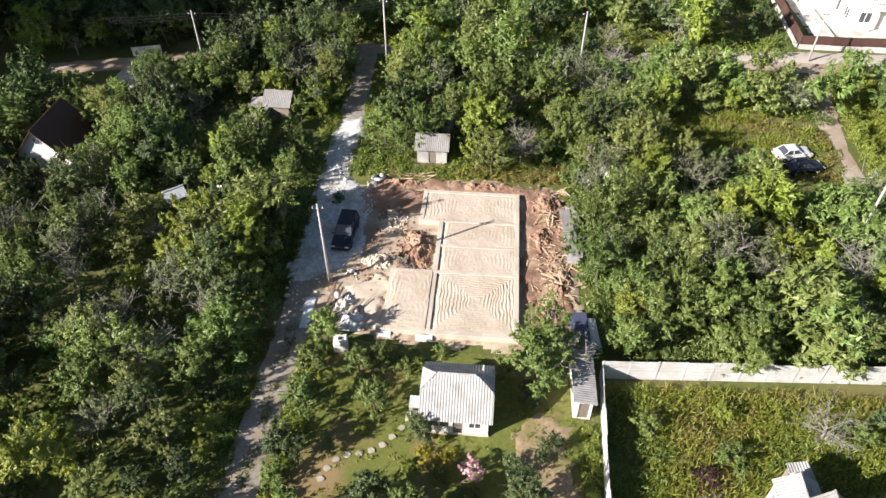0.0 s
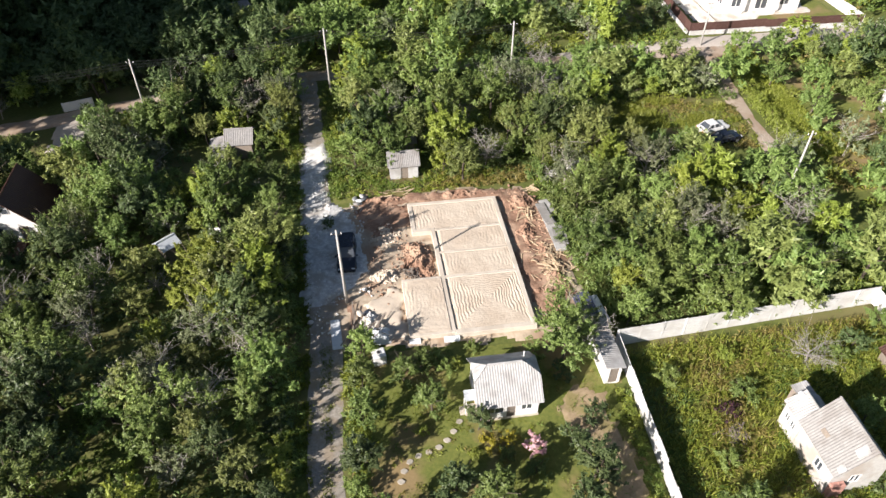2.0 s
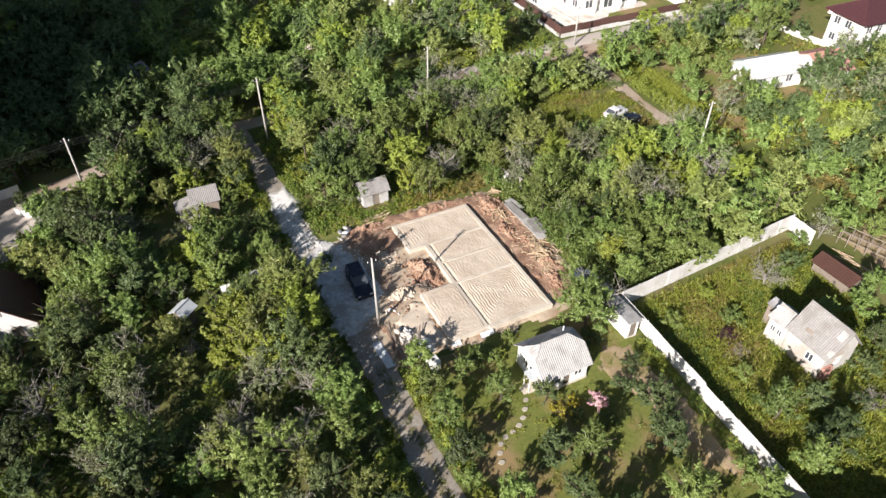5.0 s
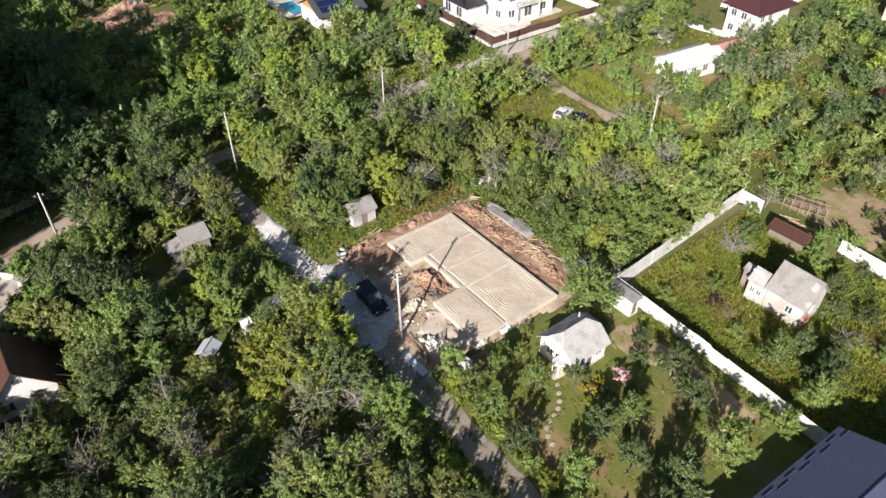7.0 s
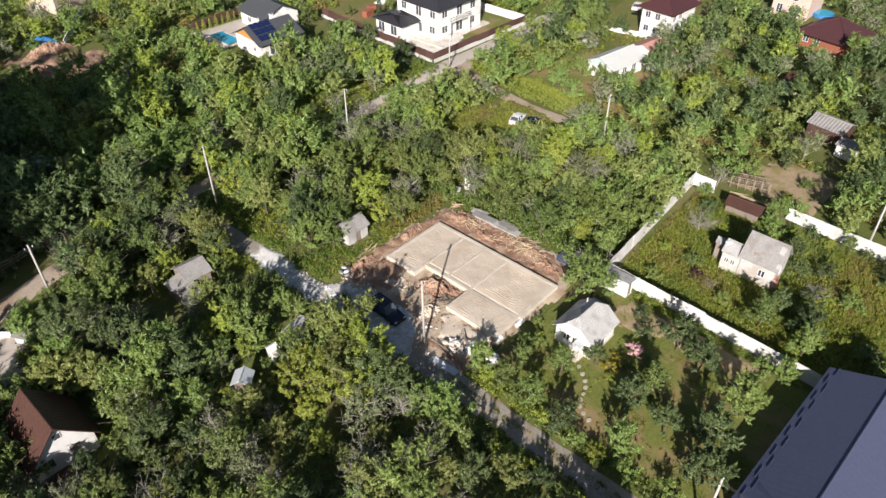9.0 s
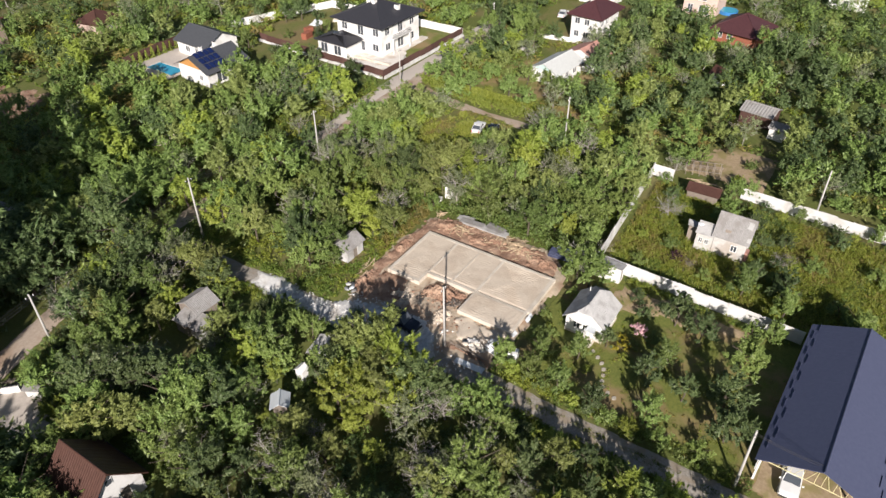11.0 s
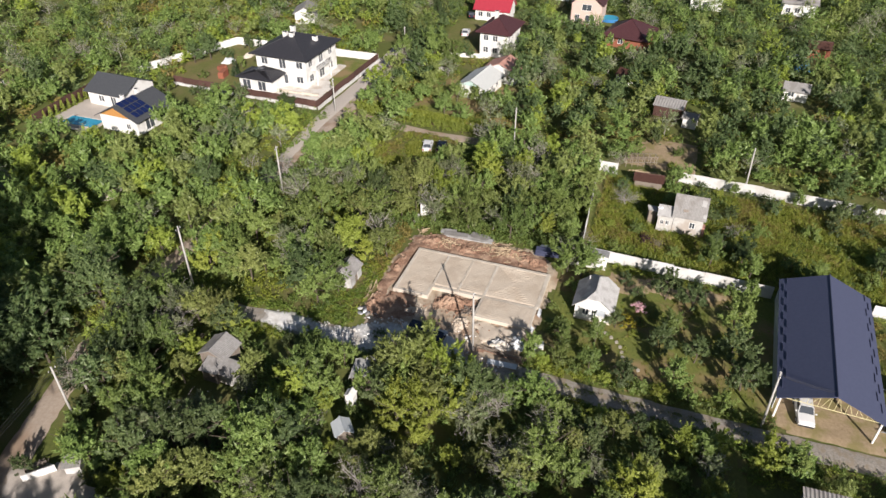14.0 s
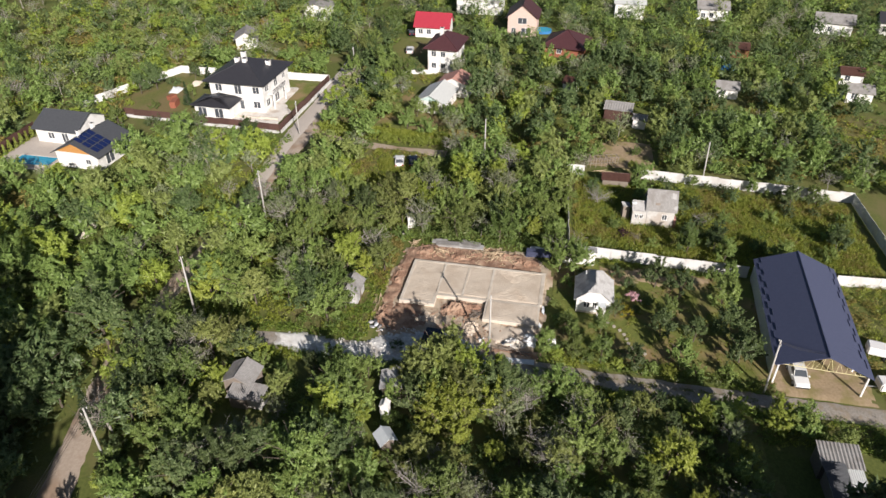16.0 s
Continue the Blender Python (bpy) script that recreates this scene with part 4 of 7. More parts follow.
def west_house():
    h = thing("gable_house", -48.3, 21.4, 0, 90, "white house with a steep dark brown metal tile roof", "house")
    walls(h, 5.6, 5.4, 0, 2.4, M["plaster"], {"w": [(0.7, 0.9, 1.1, 1.2, "window"), (3.2, 0.1, 0.9, 2.0, "door")], "n": [(1.0, 0.9, 1.1, 1.2, "window"), (3.4, 0.9, 1.1, 1.2, "window")], "s": [(2.1, 0.9, 0.8, 1.0, "window")]})
    gable_roof(h, 5.6, 5.4, 2.4, 5.45, M["brownroof"], 0.42, 0.4, 0.018, 0.26, M["plaster"])
    fr = part("attic_window", boxes((-2.86, -2.79, -0.36, 0.36, 3.75, 4.45)), M["plastic"], h)
    part("pane", boxes((-2.88, -2.862, -0.29, 0.29, 3.82, 4.38)), M["glass"], fr)
    for s in (-1, 1):
        for x0 in (-3.22, 3.18):
            bm = bmesh.new()
            tube(bm, (x0, s * 3.1, 2.02), (x0, s * 0.02, 5.44), 0.07, 0.07, 4)
            part("verge_board", bm, M["brownroof"], h)
        bm = bmesh.new()
        tube(bm, (-3.1, s * 3.15, 1.95), (3.1, s * 3.15, 1.95), 0.07, 0.07, 6)
        part("gutter", bm, M["dark_metal"], h)
    bm = bmesh.new()
    tube(bm, (-3.0, 3.1, 1.95), (-3.0, 2.8, 0.1), 0.05, 0.05, 6)
    part("downpipe", bm, M["plastic"], h, "white plastic downpipe")
    # the deck's brown is set dark to carry the tree shade on it
    part("porch_deck", boxes((-5.0, -2.84, -0.8, 2.6, 0, 0.3)), M["brownfence"], h, "dark brown timber porch deck")
    for y in (-0.7, 0.9, 2.5):
        part("porch_post", boxes((-4.95, -4.87, y - 0.04, y + 0.04, 0.3, 1.25)), M["plastic"], h)
    part("porch_rail", boxes((-4.96, -4.86, -0.74, 2.54, 1.25, 1.32)), M["brownfence"], h)


def balcony(h, x0, x1, y0, y1, z):
    b = part("balcony", boxes((x0, x1, y0, y1, z, z + 0.15)), M["plaster"], h)
    part("railing", boxes((x0, x1, y0, y0 + 0.05, z + 0.95, z + 1.02)), M["dark_metal"], b)
    k = int((x1 - x0) / 0.35)
    for i in range(k + 1):
        x = x0 + (x1 - x0) * i / k
        part("baluster", boxes((x - 0.02, x + 0.02, y0, y0 + 0.04, z + 0.15, z + 0.95)), M["dark_metal"], b)


def villa():
    h = thing("villa", 51.9, 66.0, 0, -2, "two-storey white villa with a charcoal hipped roof", "house")
    lo = [(1.2, 0.9, 1.6, 1.5, "window"), (5.2, 0.4, 2.0, 2.1, "window"), (9.2, 0.9, 1.6, 1.5, "window")]
    hi = [(1.2, 4.0, 1.5, 1.5, "window"), (5.4, 3.6, 1.6, 2.0, "window"), (9.4, 4.0, 1.5, 1.5, "window")]
    walls(h, 12.6, 11.6, 0, 6.2, M["plaster"], {"w": lo + hi, "s": lo + hi, "e": hi, "n": hi}, 0.3)
    hip_roof(h, 12.6, 11.6, 6.2, 8.9, M["charcoal"], 1.0)
    for x, y, top in ((0.3, 2.4, 8.75), (-1.1, -0.1, 9.25), (1.7, -3.8, 8.1), (3.6, 2.6, 8.9)):
        chimney(h, x, y, 7.0, top, 0.85, M["plaster"])
    walls(h, 4.8, 7.6, 0, 2.8, M["plaster"], {"w": [(0.7, 0.3, 1.9, 2.0, "window"), (4.3, 0.3, 1.9, 2.0, "window")]}, 0.25, dx=-8.75, dy=3.3)
    hip_roof(h, 4.8, 7.6, 2.8, 4.1, M["charcoal"], 0.6, dx=-8.75, dy=3.3)
    part("skylight", boxes((-9.6, -8.3, 2.6, 4.2, 3.95, 4.14)), M["glass"], h)
    balcony(h, -4.0, 2.0, -7.0, -5.82, 3.1)
    for x in (-3.8, 1.8):
        part("column", boxes((x - 0.12, x + 0.12, -6.95, -6.7, 0, 3.1)), M["plaster"], h)


def bungalow():
    h = thing("bungalow", 21.2, 82.6, 0, 86, "white bungalow with an anthracite roof and solar panels", "house")
    # local x runs towards world +y
    h.matrix_world = pose(21.0, 82.6, 0, 0, 0, -3)
    walls(h, 9.2, 8.4, 0, 3.0, M["plaster"], {"s": [(2.0, 0.3, 2.2, 2.1, "window"), (5.4, 0.3, 2.2, 2.1, "window")], "w": [(5.8, 1.0, 1.0, 1.0, "window")]})
    gable_roof(h, 9.2, 8.4, 3.0, 5.0, M["anthracite"], 0.7, 0.6, 0.0, 0.3, M["orange"], thick=0.1, off=0.0)
    p = math.atan2(2.0, 4.2)
    for i in range(4):
        for j in range(3):
            bm = bmesh.new()
            box(bm, -0.46, 0.46, -0.68, 0.68, 0, 0.05)
            bm.transform(pose(-3.6 + i * 1.1, -3.4 + j * 1.45, 3.66 + j * 0.69, math.degrees(p), 0, 0) @ pose(0, 0, 0.02))
            part("solar_panel", bm, M["solar"], h)
    chimney(h, 1.5, 0.4, 4.4, 5.9, 0.6, M["plaster"])
    chimney(h, -1.0, 1.6, 4.0, 5.4, 0.5, M["plaster"])
    g = thing("bungalow_wing", 28.6, 92.6, 0, 87, "rear wing of the bungalow with an anthracite roof", "house")
    walls(g, 9.0, 8.0, 0, 3.0, M["plaster"], {"n": [(2.5, 0.9, 1.4, 1.3, "window"), (5.5, 0.3, 1.4, 2.0, "window")]})
    gable_roof(g, 9.0, 8.0, 3.0, 4.9, M["anthracite"], 0.6, 0.5, 0.0, 0.3, M["plaster"], thick=0.1)
    pool = thing("swimming_pool", 17.4, 92.6, 0, 0, "blue swimming pool with a pale stone rim", "pool")
    part("rim", boxes((-1.9, -1.6, -4.0, 4.0, 0, 0.22), (1.6, 1.9, -4.0, 4.0, 0, 0.22), (-1.6, 1.6, -4.0, -3.7, 0, 0.22), (-1.6, 1.6, 3.7, 4.0, 0, 0.22)), M["concrete"], pool)
    part("water", boxes((-1.6, 1.6, -3.7, 3.7, 0, 0.16)), M["pool"], pool)


def far_house(name, label, x, y, rz, lx, ly, eave, ridge, wall_mat, roof_mat, opens=None, hip=False, gable=None, over=0.5):
    h = thing(name, x, y, 0, rz, label, "house")
    walls(h, lx, ly, 0, eave, M[wall_mat], opens, 0.25)
    if hip:
        hip_roof(h, lx, ly, eave, ridge, M[roof_mat], over)
    else:
        gable_roof(h, lx, ly, eave, ridge, M[roof_mat], over, over, 0.0, 0.3, M[gable or wall_mat], thick=0.1)
    return h


west_house()
villa()
bungalow()
W1 = [(0.8, 0.9, 1.2, 1.3, "window"), (3.0, 0.9, 1.2, 1.3, "window")]
W2 = W1 + [(0.8, 3.6, 1.2, 1.3, "window"), (3.0, 3.6, 1.2, 1.3, "window")]
wh = far_house("white_cottage", "low white cottage with a white metal roof", 56.0, 26.6, -8, 8.6, 5.6, 2.6, 3.9, "plaster", "whitemetal", {"s": W1 + [(5.6, 0.9, 1.2, 1.2, "window")], "w": [(1.0, 0.9, 1.0, 1.1, "window"), (3.4, 0.9, 1.0, 1.1, "window")]}, gable="aqua")
far_house("annex_house", "small annex with a faded red roof", 64.0, 23.8, -8, 5.0, 6.6, 2.8, 4.2, "plaster", "terracotta", {"w": W1})
th = far_house("two_storey_house", "two-storey white house with a maroon roof", 80.0, 29.2, -4, 9.0, 6.5, 5.6, 8.0, "plaster", "maroon", {"w": W2, "s": W2, "n": W2}, hip=True, over=0.9)
chimney(th, 0.5, 1.2, 6.6, 8.8, 0.8, M["plaster"])
far_house("red_roofed_house", "white house with a bright red metal roof", 103.5, 37.0, 90, 8.8, 6.5, 3.0, 5.6, "plaster", "redroof", {"n": W1})
ph = far_house("pink_house", "pink two-storey house with a dark maroon gable roof", 110.0, 13.8, 0, 9.0, 7.6, 5.2, 8.2, "pink", "maroon", {"w": [(1.0, 0.4, 1.2, 2.0, "window"), (3.6, 0.3, 2.4, 2.1, "window"), (2.6, 3.4, 2.4, 1.6, "window")]})
far_house("maroon_house", "low brick house under a large maroon hipped roof", 95.5, 1.6, -10, 9.0, 9.0, 2.6, 5.6, "brick", "maroon", {"w": W1}, hip=True, over=0.9)
far_house("white_house", "long low white building at the end of the drive", 128.0, 28.0, 90, 13.0, 8.0, 4.2, 5.6, "plaster", "whitemetal", {"n": W1})
far_house("white_house", "pale flat-topped house among orchards", 131.0, -14.5, 90, 8.0, 6.0, 4.2, 5.0, "plaster", "whitemetal", {"n": W1})
far_house("grey_house", "small pale house with a grey sheet roof", 133.0, -37.5, 90, 8.0, 6.0, 3.4, 4.8, "plaster", "slate_pale", {"n": W1})
far_house("grey_house", "pale house with a weathered grey roof", 126.0, -68.0, 80, 9.0, 6.0, 3.2, 4.8, "plaster", "slate_pale", {"n": W1})
far_house("dark_house", "house with a dark blue-grey roof", 128.0, -86.0, 80, 12.0, 7.0, 3.4, 5.2, "plaster", "charcoal", {"n": W1})
far_house("grey_roofed_hut", "small white hut with a weathered grey roof among trees", 73.5, -33.6, 85, 4.4, 3.8, 2.1, 3.1, "plaster", "slate_pale", {"n": W1[:1]}, over=0.3)
far_house("brown_roofed_hut", "small hut with a brown roof among trees", 76.0, -60.6, 85, 5.0, 4.0, 2.4, 3.5, "plaster", "slate_pale", {"n": W1[:1]}, over=0.3)
far_house("brown_roofed_hut", "small hut with a rusty roof among trees", 87.0, -62.0, 85, 4.6, 4.0, 2.4, 3.4, "plaster", "brownroof", {"n": W1[:1]}, over=0.3)
far_house("brown_roofed_hut", "small pale hut with a brown roof", 70.0, -0.5, 60, 2.6, 2.4, 1.9, 3.0, "plaster", "brownroof", over=0.2)
far_house("red_roofed_hut", "red-roofed shed in the allotments", 101.0, -40.0, 90, 4.5, 3.5, 2.2, 3.2, "brick", "brownroof", over=0.3)
far_house("pink_house", "pink plastered two-storey house with a brown roof", 3.0, 134.0, 20, 9.0, 8.0, 5.4, 7.6, "pink", "brownroof", {"s": W2, "e": W2, "w": W2}, hip=True)
far_house("brown_house", "small house with a wide brown roof", 24.0, 122.0, 10, 6.5, 6.0, 2.6, 4.6, "pink", "brownroof", {"s": W1}, hip=True)
far_house("pale_house", "pale house with a grey roof beyond the villa", 85.0, 82.0, 20, 6.0, 5.0, 2.8, 4.2, "plaster", "slate_pale", {"s": W1})
far_house("pale_house", "small pale block house among trees", 112.0, 72.0, 0, 6.0, 7.0, 3.8, 4.6, "plaster", "slate_pale", {"w": W1})
small_shed("garden_shed", "dark timber shed with a grey roof in shade", -30.4, 68.0, 30, 3.6, 3.0, 2.2, 3.1, M["oldwood"], M["slate_pale"], 0.02)
small_shed("garden_shed", "small shed with a pale roof among trees", 11.4, 41.4, 10, 2.6, 2.2, 1.9, 2.3, M["oldwood"], M["slate_pale"], 0.02)
oh = small_shed("orchard_hut", "weathered orchard hut with a grey corrugated roof", 57.8, -10.6, -98, 5.2, 4.4, 2.2, 3.0, M["brownfence"], M["slate_pale"], 0.04, period=0.5)
small_shed("orchard_annex", "white annex with a corrugated roof beside the orchard hut", 53.4, -14.6, -98, 2.4, 2.6, 2.0, 2.5, M["plaster"], M["slate_pale"], 0.04, period=0.4)
# dark wood on the walls stands in for the black shade on them
lean_to("corrugated_shed", "low shed under weathered corrugated sheets by the lane", -27.0, -30.4, -88, 3.7, 2.3, 2.2, 2.7, M["oldwood"], M["slate_pale"], 0.06, period=0.36)
lean_to("corrugated_shed", "white shed partly covered by dark corrugated sheets", -30.3, -30.5, -88, 3.2, 3.6, 1.8, 2.15, M["oldwood"], M["whitemetal"], 0.02)
dk = thing("corrugated_sheets", -30.0, -29.7, 2.13, 2, "dark corrugated sheets lying on a white shed roof", "sheet")
for i in range(3):
    vs, fs = [], []
    for k in range(53):
        for y in (-1.05, 1.05):
            vs.append(pose(0, 0.05 * i, 0.06 * i, 0, -6, 1.5 * i) @ Vector((-2.0 + k * 0.077, y, 0.045 * (k % 2))))
    for k in range(52):
        fs.append((2 * k, 2 * k + 2, 2 * k + 3, 2 * k + 1))
    raw("sheet", vs, fs, M["anthracite"], dk)
small_shed("garden_shed", "small grey shed beside the lane", -24.9, 14.9, 10, 2.6, 3.0, 2.0, 2.5, M["oldwood"], M["slate"], 0.03)
BF = "dark brown profiled metal fence along the street"
fence_line(37.2, 54.0, 38.8, 88.0, 1.7, 16, BF, ("brownfence", "brownfence"), "metal_fence", 0.06)
fence_line(37.2, 54.0, 64.8, 53.2, 1.7, 14, BF, ("brownfence", "brownfence"), "metal_fence", 0.06)
fence_line(37.0, 53.6, 64.9, 52.8, 0.6, 14, "pale plastered plinth below the brown street fence", ("whitewash", "whitewash"), "fence_plinth", 0.24)
fence_line(36.8, 54.0, 38.4, 88.0, 0.5, 16, "pale plastered plinth below the brown street fence", ("whitewash", "whitewash"), "fence_plinth", 0.24)
fence_line(66.0, 47.2, 63.8, 35.2, 0.75, 6, "low white garden wall beside rough grass", ("whitewash", "whitewash"), "garden_wall", 0.2)
fence_line(64.8, 53.2, 63.8, 89.0, 1.6, 16, "white plastered wall behind the villa", ("plaster", "plaster"), "garden_wall", 0.2)
fence_line(41.0, 99.0, 63.8, 89.0, 1.6, 12, "white plastered wall behind the villa", ("plaster", "plaster"), "garden_wall", 0.2)
fence_line(14.0, 100.6, 29.0, 101.4, 1.8, 9, "dark timber fence beside the pool terrace", ("brownfence", "brownfence"), "timber_fence", 0.06)
fence_line(-6.0, 112.0, 4.0, 126.0, 1.6, 8, "white panel wall along an earth plot", ("plaster", "plaster"), "garden_wall", 0.15)
fence_line(72.0, 44.0, 74.0, 30.0, 1.0, 6, "low white garden wall", ("plaster", "plaster"), "garden_wall", 0.15)
fence_line(-50.4, 44.2, -47.0, 45.2, 1.2, 2, "low white garden wall", ("plaster", "plaster"), "garden_wall", 0.15)

# ---------------------------------------------------------------- yard clutter
def mound(name, x, y, r, h, material, label, seed, ry=None):
    """A heap of loose soil with a rough surface."""
    ry = ry or r
    n, m = 64, 20
    verts, faces = [(x, y, h * 0.95)], []
    for j in range(1, m + 1):
        for i in range(n):
            a = i * math.tau / n
            k = j / m
            px, py = x + r * k * math.cos(a) * (1 + 0.25 * fbm(math.cos(a), math.sin(a), 1.2, seed)), y + ry * k * math.sin(a) * (1 + 0.25 * fbm(math.cos(a), math.sin(a), 1.2, seed + 3))
            z = h * (1 - k ** 1.4) * (1 + 0.6 * fbm(px, py, 1.1, seed)) + 0.22 * fbm(px, py, 2.6, seed) + 0.1 * fbm(px, py, 7.0, seed)
            verts.append((px, py, -0.05 if j == m else max(z, 0.02)))
    for i in range(n):
        faces.append((0, 1 + i, 1 + (i + 1) % n))
    for j in range(m - 1):
        for i in range(n):
            a, b = 1 + j * n + i, 1 + j * n + (i + 1) % n
            faces.append((a, a + n, b + n, b))
    tagged(raw(name, verts, faces, material, smooth=False), label, "soil heap")


def clods(seed, spots, count, big, name, material, label):
    """Loose clods and stones strewn over the ground."""
    rng = random.Random(seed)
    bm = bmesh.new()
    for (x0, x1), (y0, y1) in spots:
        for _ in range(count):
            x, y = rng.uniform(x0, x1), rng.uniform(y0, y1)
            if -9.6 < x < 0 and 13.6 < y < 18.7 or -7.7 < x < 0 and y < 18.6:
                continue
            s = rng.uniform(0.03, big) * (2.0 if rng.random() < 0.1 else 1)
            lump(bm, x, y, 0.15 + s * 0.2, s * rng.uniform(0.8, 1.3), s, s * 0.7, rng.uniform(0, 50), 5, 4)
    tagged(link_mesh(name, bm, material), label, "rubble", kind="stuff")


def plank_pile(name, label, cx, cy, sx, sy, count, seed, material, lmin=0.8, lmax=2.4, ang=None, z0=0.15, hmax=0.6):
    rng = random.Random(seed)
    p = thing(name, cx, cy, 0, 0, label, "timber pile")
    for i in range(count):
        x, y = rng.gauss(0, sx * 0.45), rng.gauss(0, sy * 0.45)
        k = max(0, 1 - math.hypot(x / sx, y / sy))
        L, w, t = rng.uniform(lmin, lmax), rng.uniform(0.045, 0.13), rng.uniform(0.025, 0.05)
        a = rng.uniform(0, 180) if ang is None else ang + rng.gauss(0, 12)
        bm = bmesh.new()
        box(bm, -L / 2, L / 2, -w / 2, w / 2, -t / 2, t / 2)
        bm.transform(pose(x, y, z0 + k * hmax * rng.random() + 0.05, rng.uniform(-14, 14), rng.uniform(-10, 10), a))
        part("plank", bm, material, p)


def stack(name, label, x, y, rz, lx, ly, layers, t, material, seed, gap=0.02, jitter=0.08, z0=0.1, pname="sheet"):
    rng = random.Random(seed)
    s = thing(name, x, y, z0, rz, label, "stack")
    for i in range(layers):
        bm = bmesh.new()
        box(bm, -lx / 2, lx / 2, -ly / 2, ly / 2, i * (t + gap), i * (t + gap) + t)
        bmesh.ops.bevel(bm, geom=list(bm.edges), offset=min(0.012, t / 4), segments=1, affect="EDGES")
        bm.transform(pose(rng.uniform(-jitter, jitter), rng.uniform(-jitter, jitter), 0, 0, 0, rng.uniform(-2, 2)))
        part(pname, bm, material, s)


def sack(x, y, z, s, rz, material, label):
    bm = bmesh.new()
    lump(bm, 0, 0, 0.16 * s, 0.55 * s, 0.34 * s, 0.2 * s, x * 3 + y, 12, 8)
    ob = link_mesh("sack", bm, material, smooth=True)
    ob.matrix_world = pose(x, y, z, 0, 0, rz)
    tagged(ob, label, "sack", "sacks by the lane")


mound("soil_mound", -9.1, 10.2, 1.5, 0.9, M["earth"], "small heap of reddish clay in the open bay", 3, 2.4)
mound("soil_mound", -8.6, 8.6, 1.0, 0.6, M["earth"], "small heap of reddish clay in the open bay", 7, 1.0)
mound("soil_mound", 2.6, 17.2, 1.8, 0.7, M["earth"], "bank of dug red clay beside the foundation", 11, 2.2)
mound("soil_mound", 2.0, 12.6, 1.3, 0.55, M["earth"], "bank of dug red clay beside the foundation", 14, 2.0)
mound("soil_mound", 2.4, 3.2, 1.3, 0.5, M["earth"], "low bank of dug red clay", 17, 2.2)
mound("soil_mound", 3.3, 6.2, 1.2, 0.5, M["earth"], "bank of dug red clay beside the timber", 51, 1.6)
mound("soil_mound", 3.0, 9.9, 1.1, 0.45, M["earth"], "bank of dug red clay beside the timber", 53, 1.4)
mound("soil_mound", -9.9, 11.8, 1.0, 0.55, M["earth"], "small heap of reddish clay in the open bay", 55, 0.9)
mound("soil_mound", -12.6, 8.4, 1.6, 0.5, M["sand"], "low heap of pale sand", 21, 1.1)
mound("soil_mound", -12.0, 14.6, 1.6, 0.25, M["sand"], "thin spread of pale sand", 24, 2.0)
mound("soil_mound", -4.0, 19.9, 3.5, 0.45, M["earth"], "bank of dug red clay behind the foundation", 27, 0.8)
mound("soil_mound", -12.0, 20.0, 2.5, 0.4, M["earth"], "bank of dug red clay behind the foundation", 29, 0.8)
clods(5, [((0.4, 4.6), (1.5, 20)), ((-14, 2), (18.9, 20.6)), ((-10.8, -7.8), (7.6, 13)), ((-14.8, -11.4), (0.6, 7.5)), ((-14, -10), (9, 19))], 190, 0.10, "earth_clods", M["earth"], "scattered reddish clods of dug earth")
clods(6, [((-20, -17), (2, 16)), ((-17.5, -14), (6, 20)), ((-19.5, -17.6), (16, 26))], 150, 0.12, "white_rubble", M["lane_white"], "scattered white stones and lime lumps on the lane")
clods(8, [((0.6, 4.4), (2.0, 19.5)), ((-11, -8), (7.6, 12.6))], 170, 0.16, "clay_lumps", M["earth"], "large reddish lumps of dug clay")
plank_pile("timber_scrap_pile", "heap of broken pale shuttering boards", 3.2, 7.8, 1.9, 4.4, 150, 4, M["timber"], 0.4, 1.6)
plank_pile("timber_scrap_pile", "scatter of pale shuttering offcuts", 2.6, 15.6, 1.4, 2.2, 30, 6, M["timber"], 0.6, 1.6)
plank_pile("timber_scrap_pile", "few offcut boards at the corner of the yard", 4.4, 19.4, 0.8, 0.8, 14, 8, M["timber"], 0.6, 1.4)
plank_pile("timber_scrap_pile", "loose old boards behind the foundation", -10.5, 21.2, 3.0, 0.5, 16, 9, M["timber"], 0.9, 1.8, 10)
plank_pile("timber_scrap_pile", "twisted roots and dark boards in the bay", -10.2, 8.3, 1.2, 1.0, 22, 10, M["oldwood"], 0.6, 1.4)
stack("sheet_stack", "long stack of grey weathered roofing sheets", 4.9, 12.8, 92, 6.6, 1.1, 4, 0.06, M["slate"], 3, 0.03, 0.2, 0.2)
stack("sheet_stack", "loose weathered roofing sheets thrown on a stack", 5.1, 11.4, 84, 2.4, 1.0, 3, 0.03, M["slate_pale"], 31, 0.05, 0.3, 0.6)
stack("sheet_stack", "loose weathered roofing sheets thrown on a stack", 5.0, 15.9, 99, 1.8, 1.0, 3, 0.03, M["slate"], 32, 0.06, 0.3, 0.55)
stack("sheet_stack", "long stack of grey weathered roofing sheets", 4.5, 14.6, 94, 3.2, 1.0, 3, 0.06, M["slate_pale"], 4, 0.03, 0.12, 0.62)
stack("dark_sheet_stack", "stack of dark blue corrugated sheets", 4.9, 1.4, 95, 3.4, 1.1, 6, 0.07, M["navy"], 5, 0.05, 0.14, 0.15)
stack("dark_sheet_stack", "stack of blue-grey slabs beside the outhouse", 5.9, 1.0, 95, 3.2, 0.8, 5, 0.07, M["film"], 6, 0.05, 0.12, 0.15)
stack("pale_sheet_stack", "white boards laid along the lane", -17.5, 1.9, 93, 3.4, 0.8, 2, 0.05, M["film"], 7, 0.02, 0.1, 0.1)
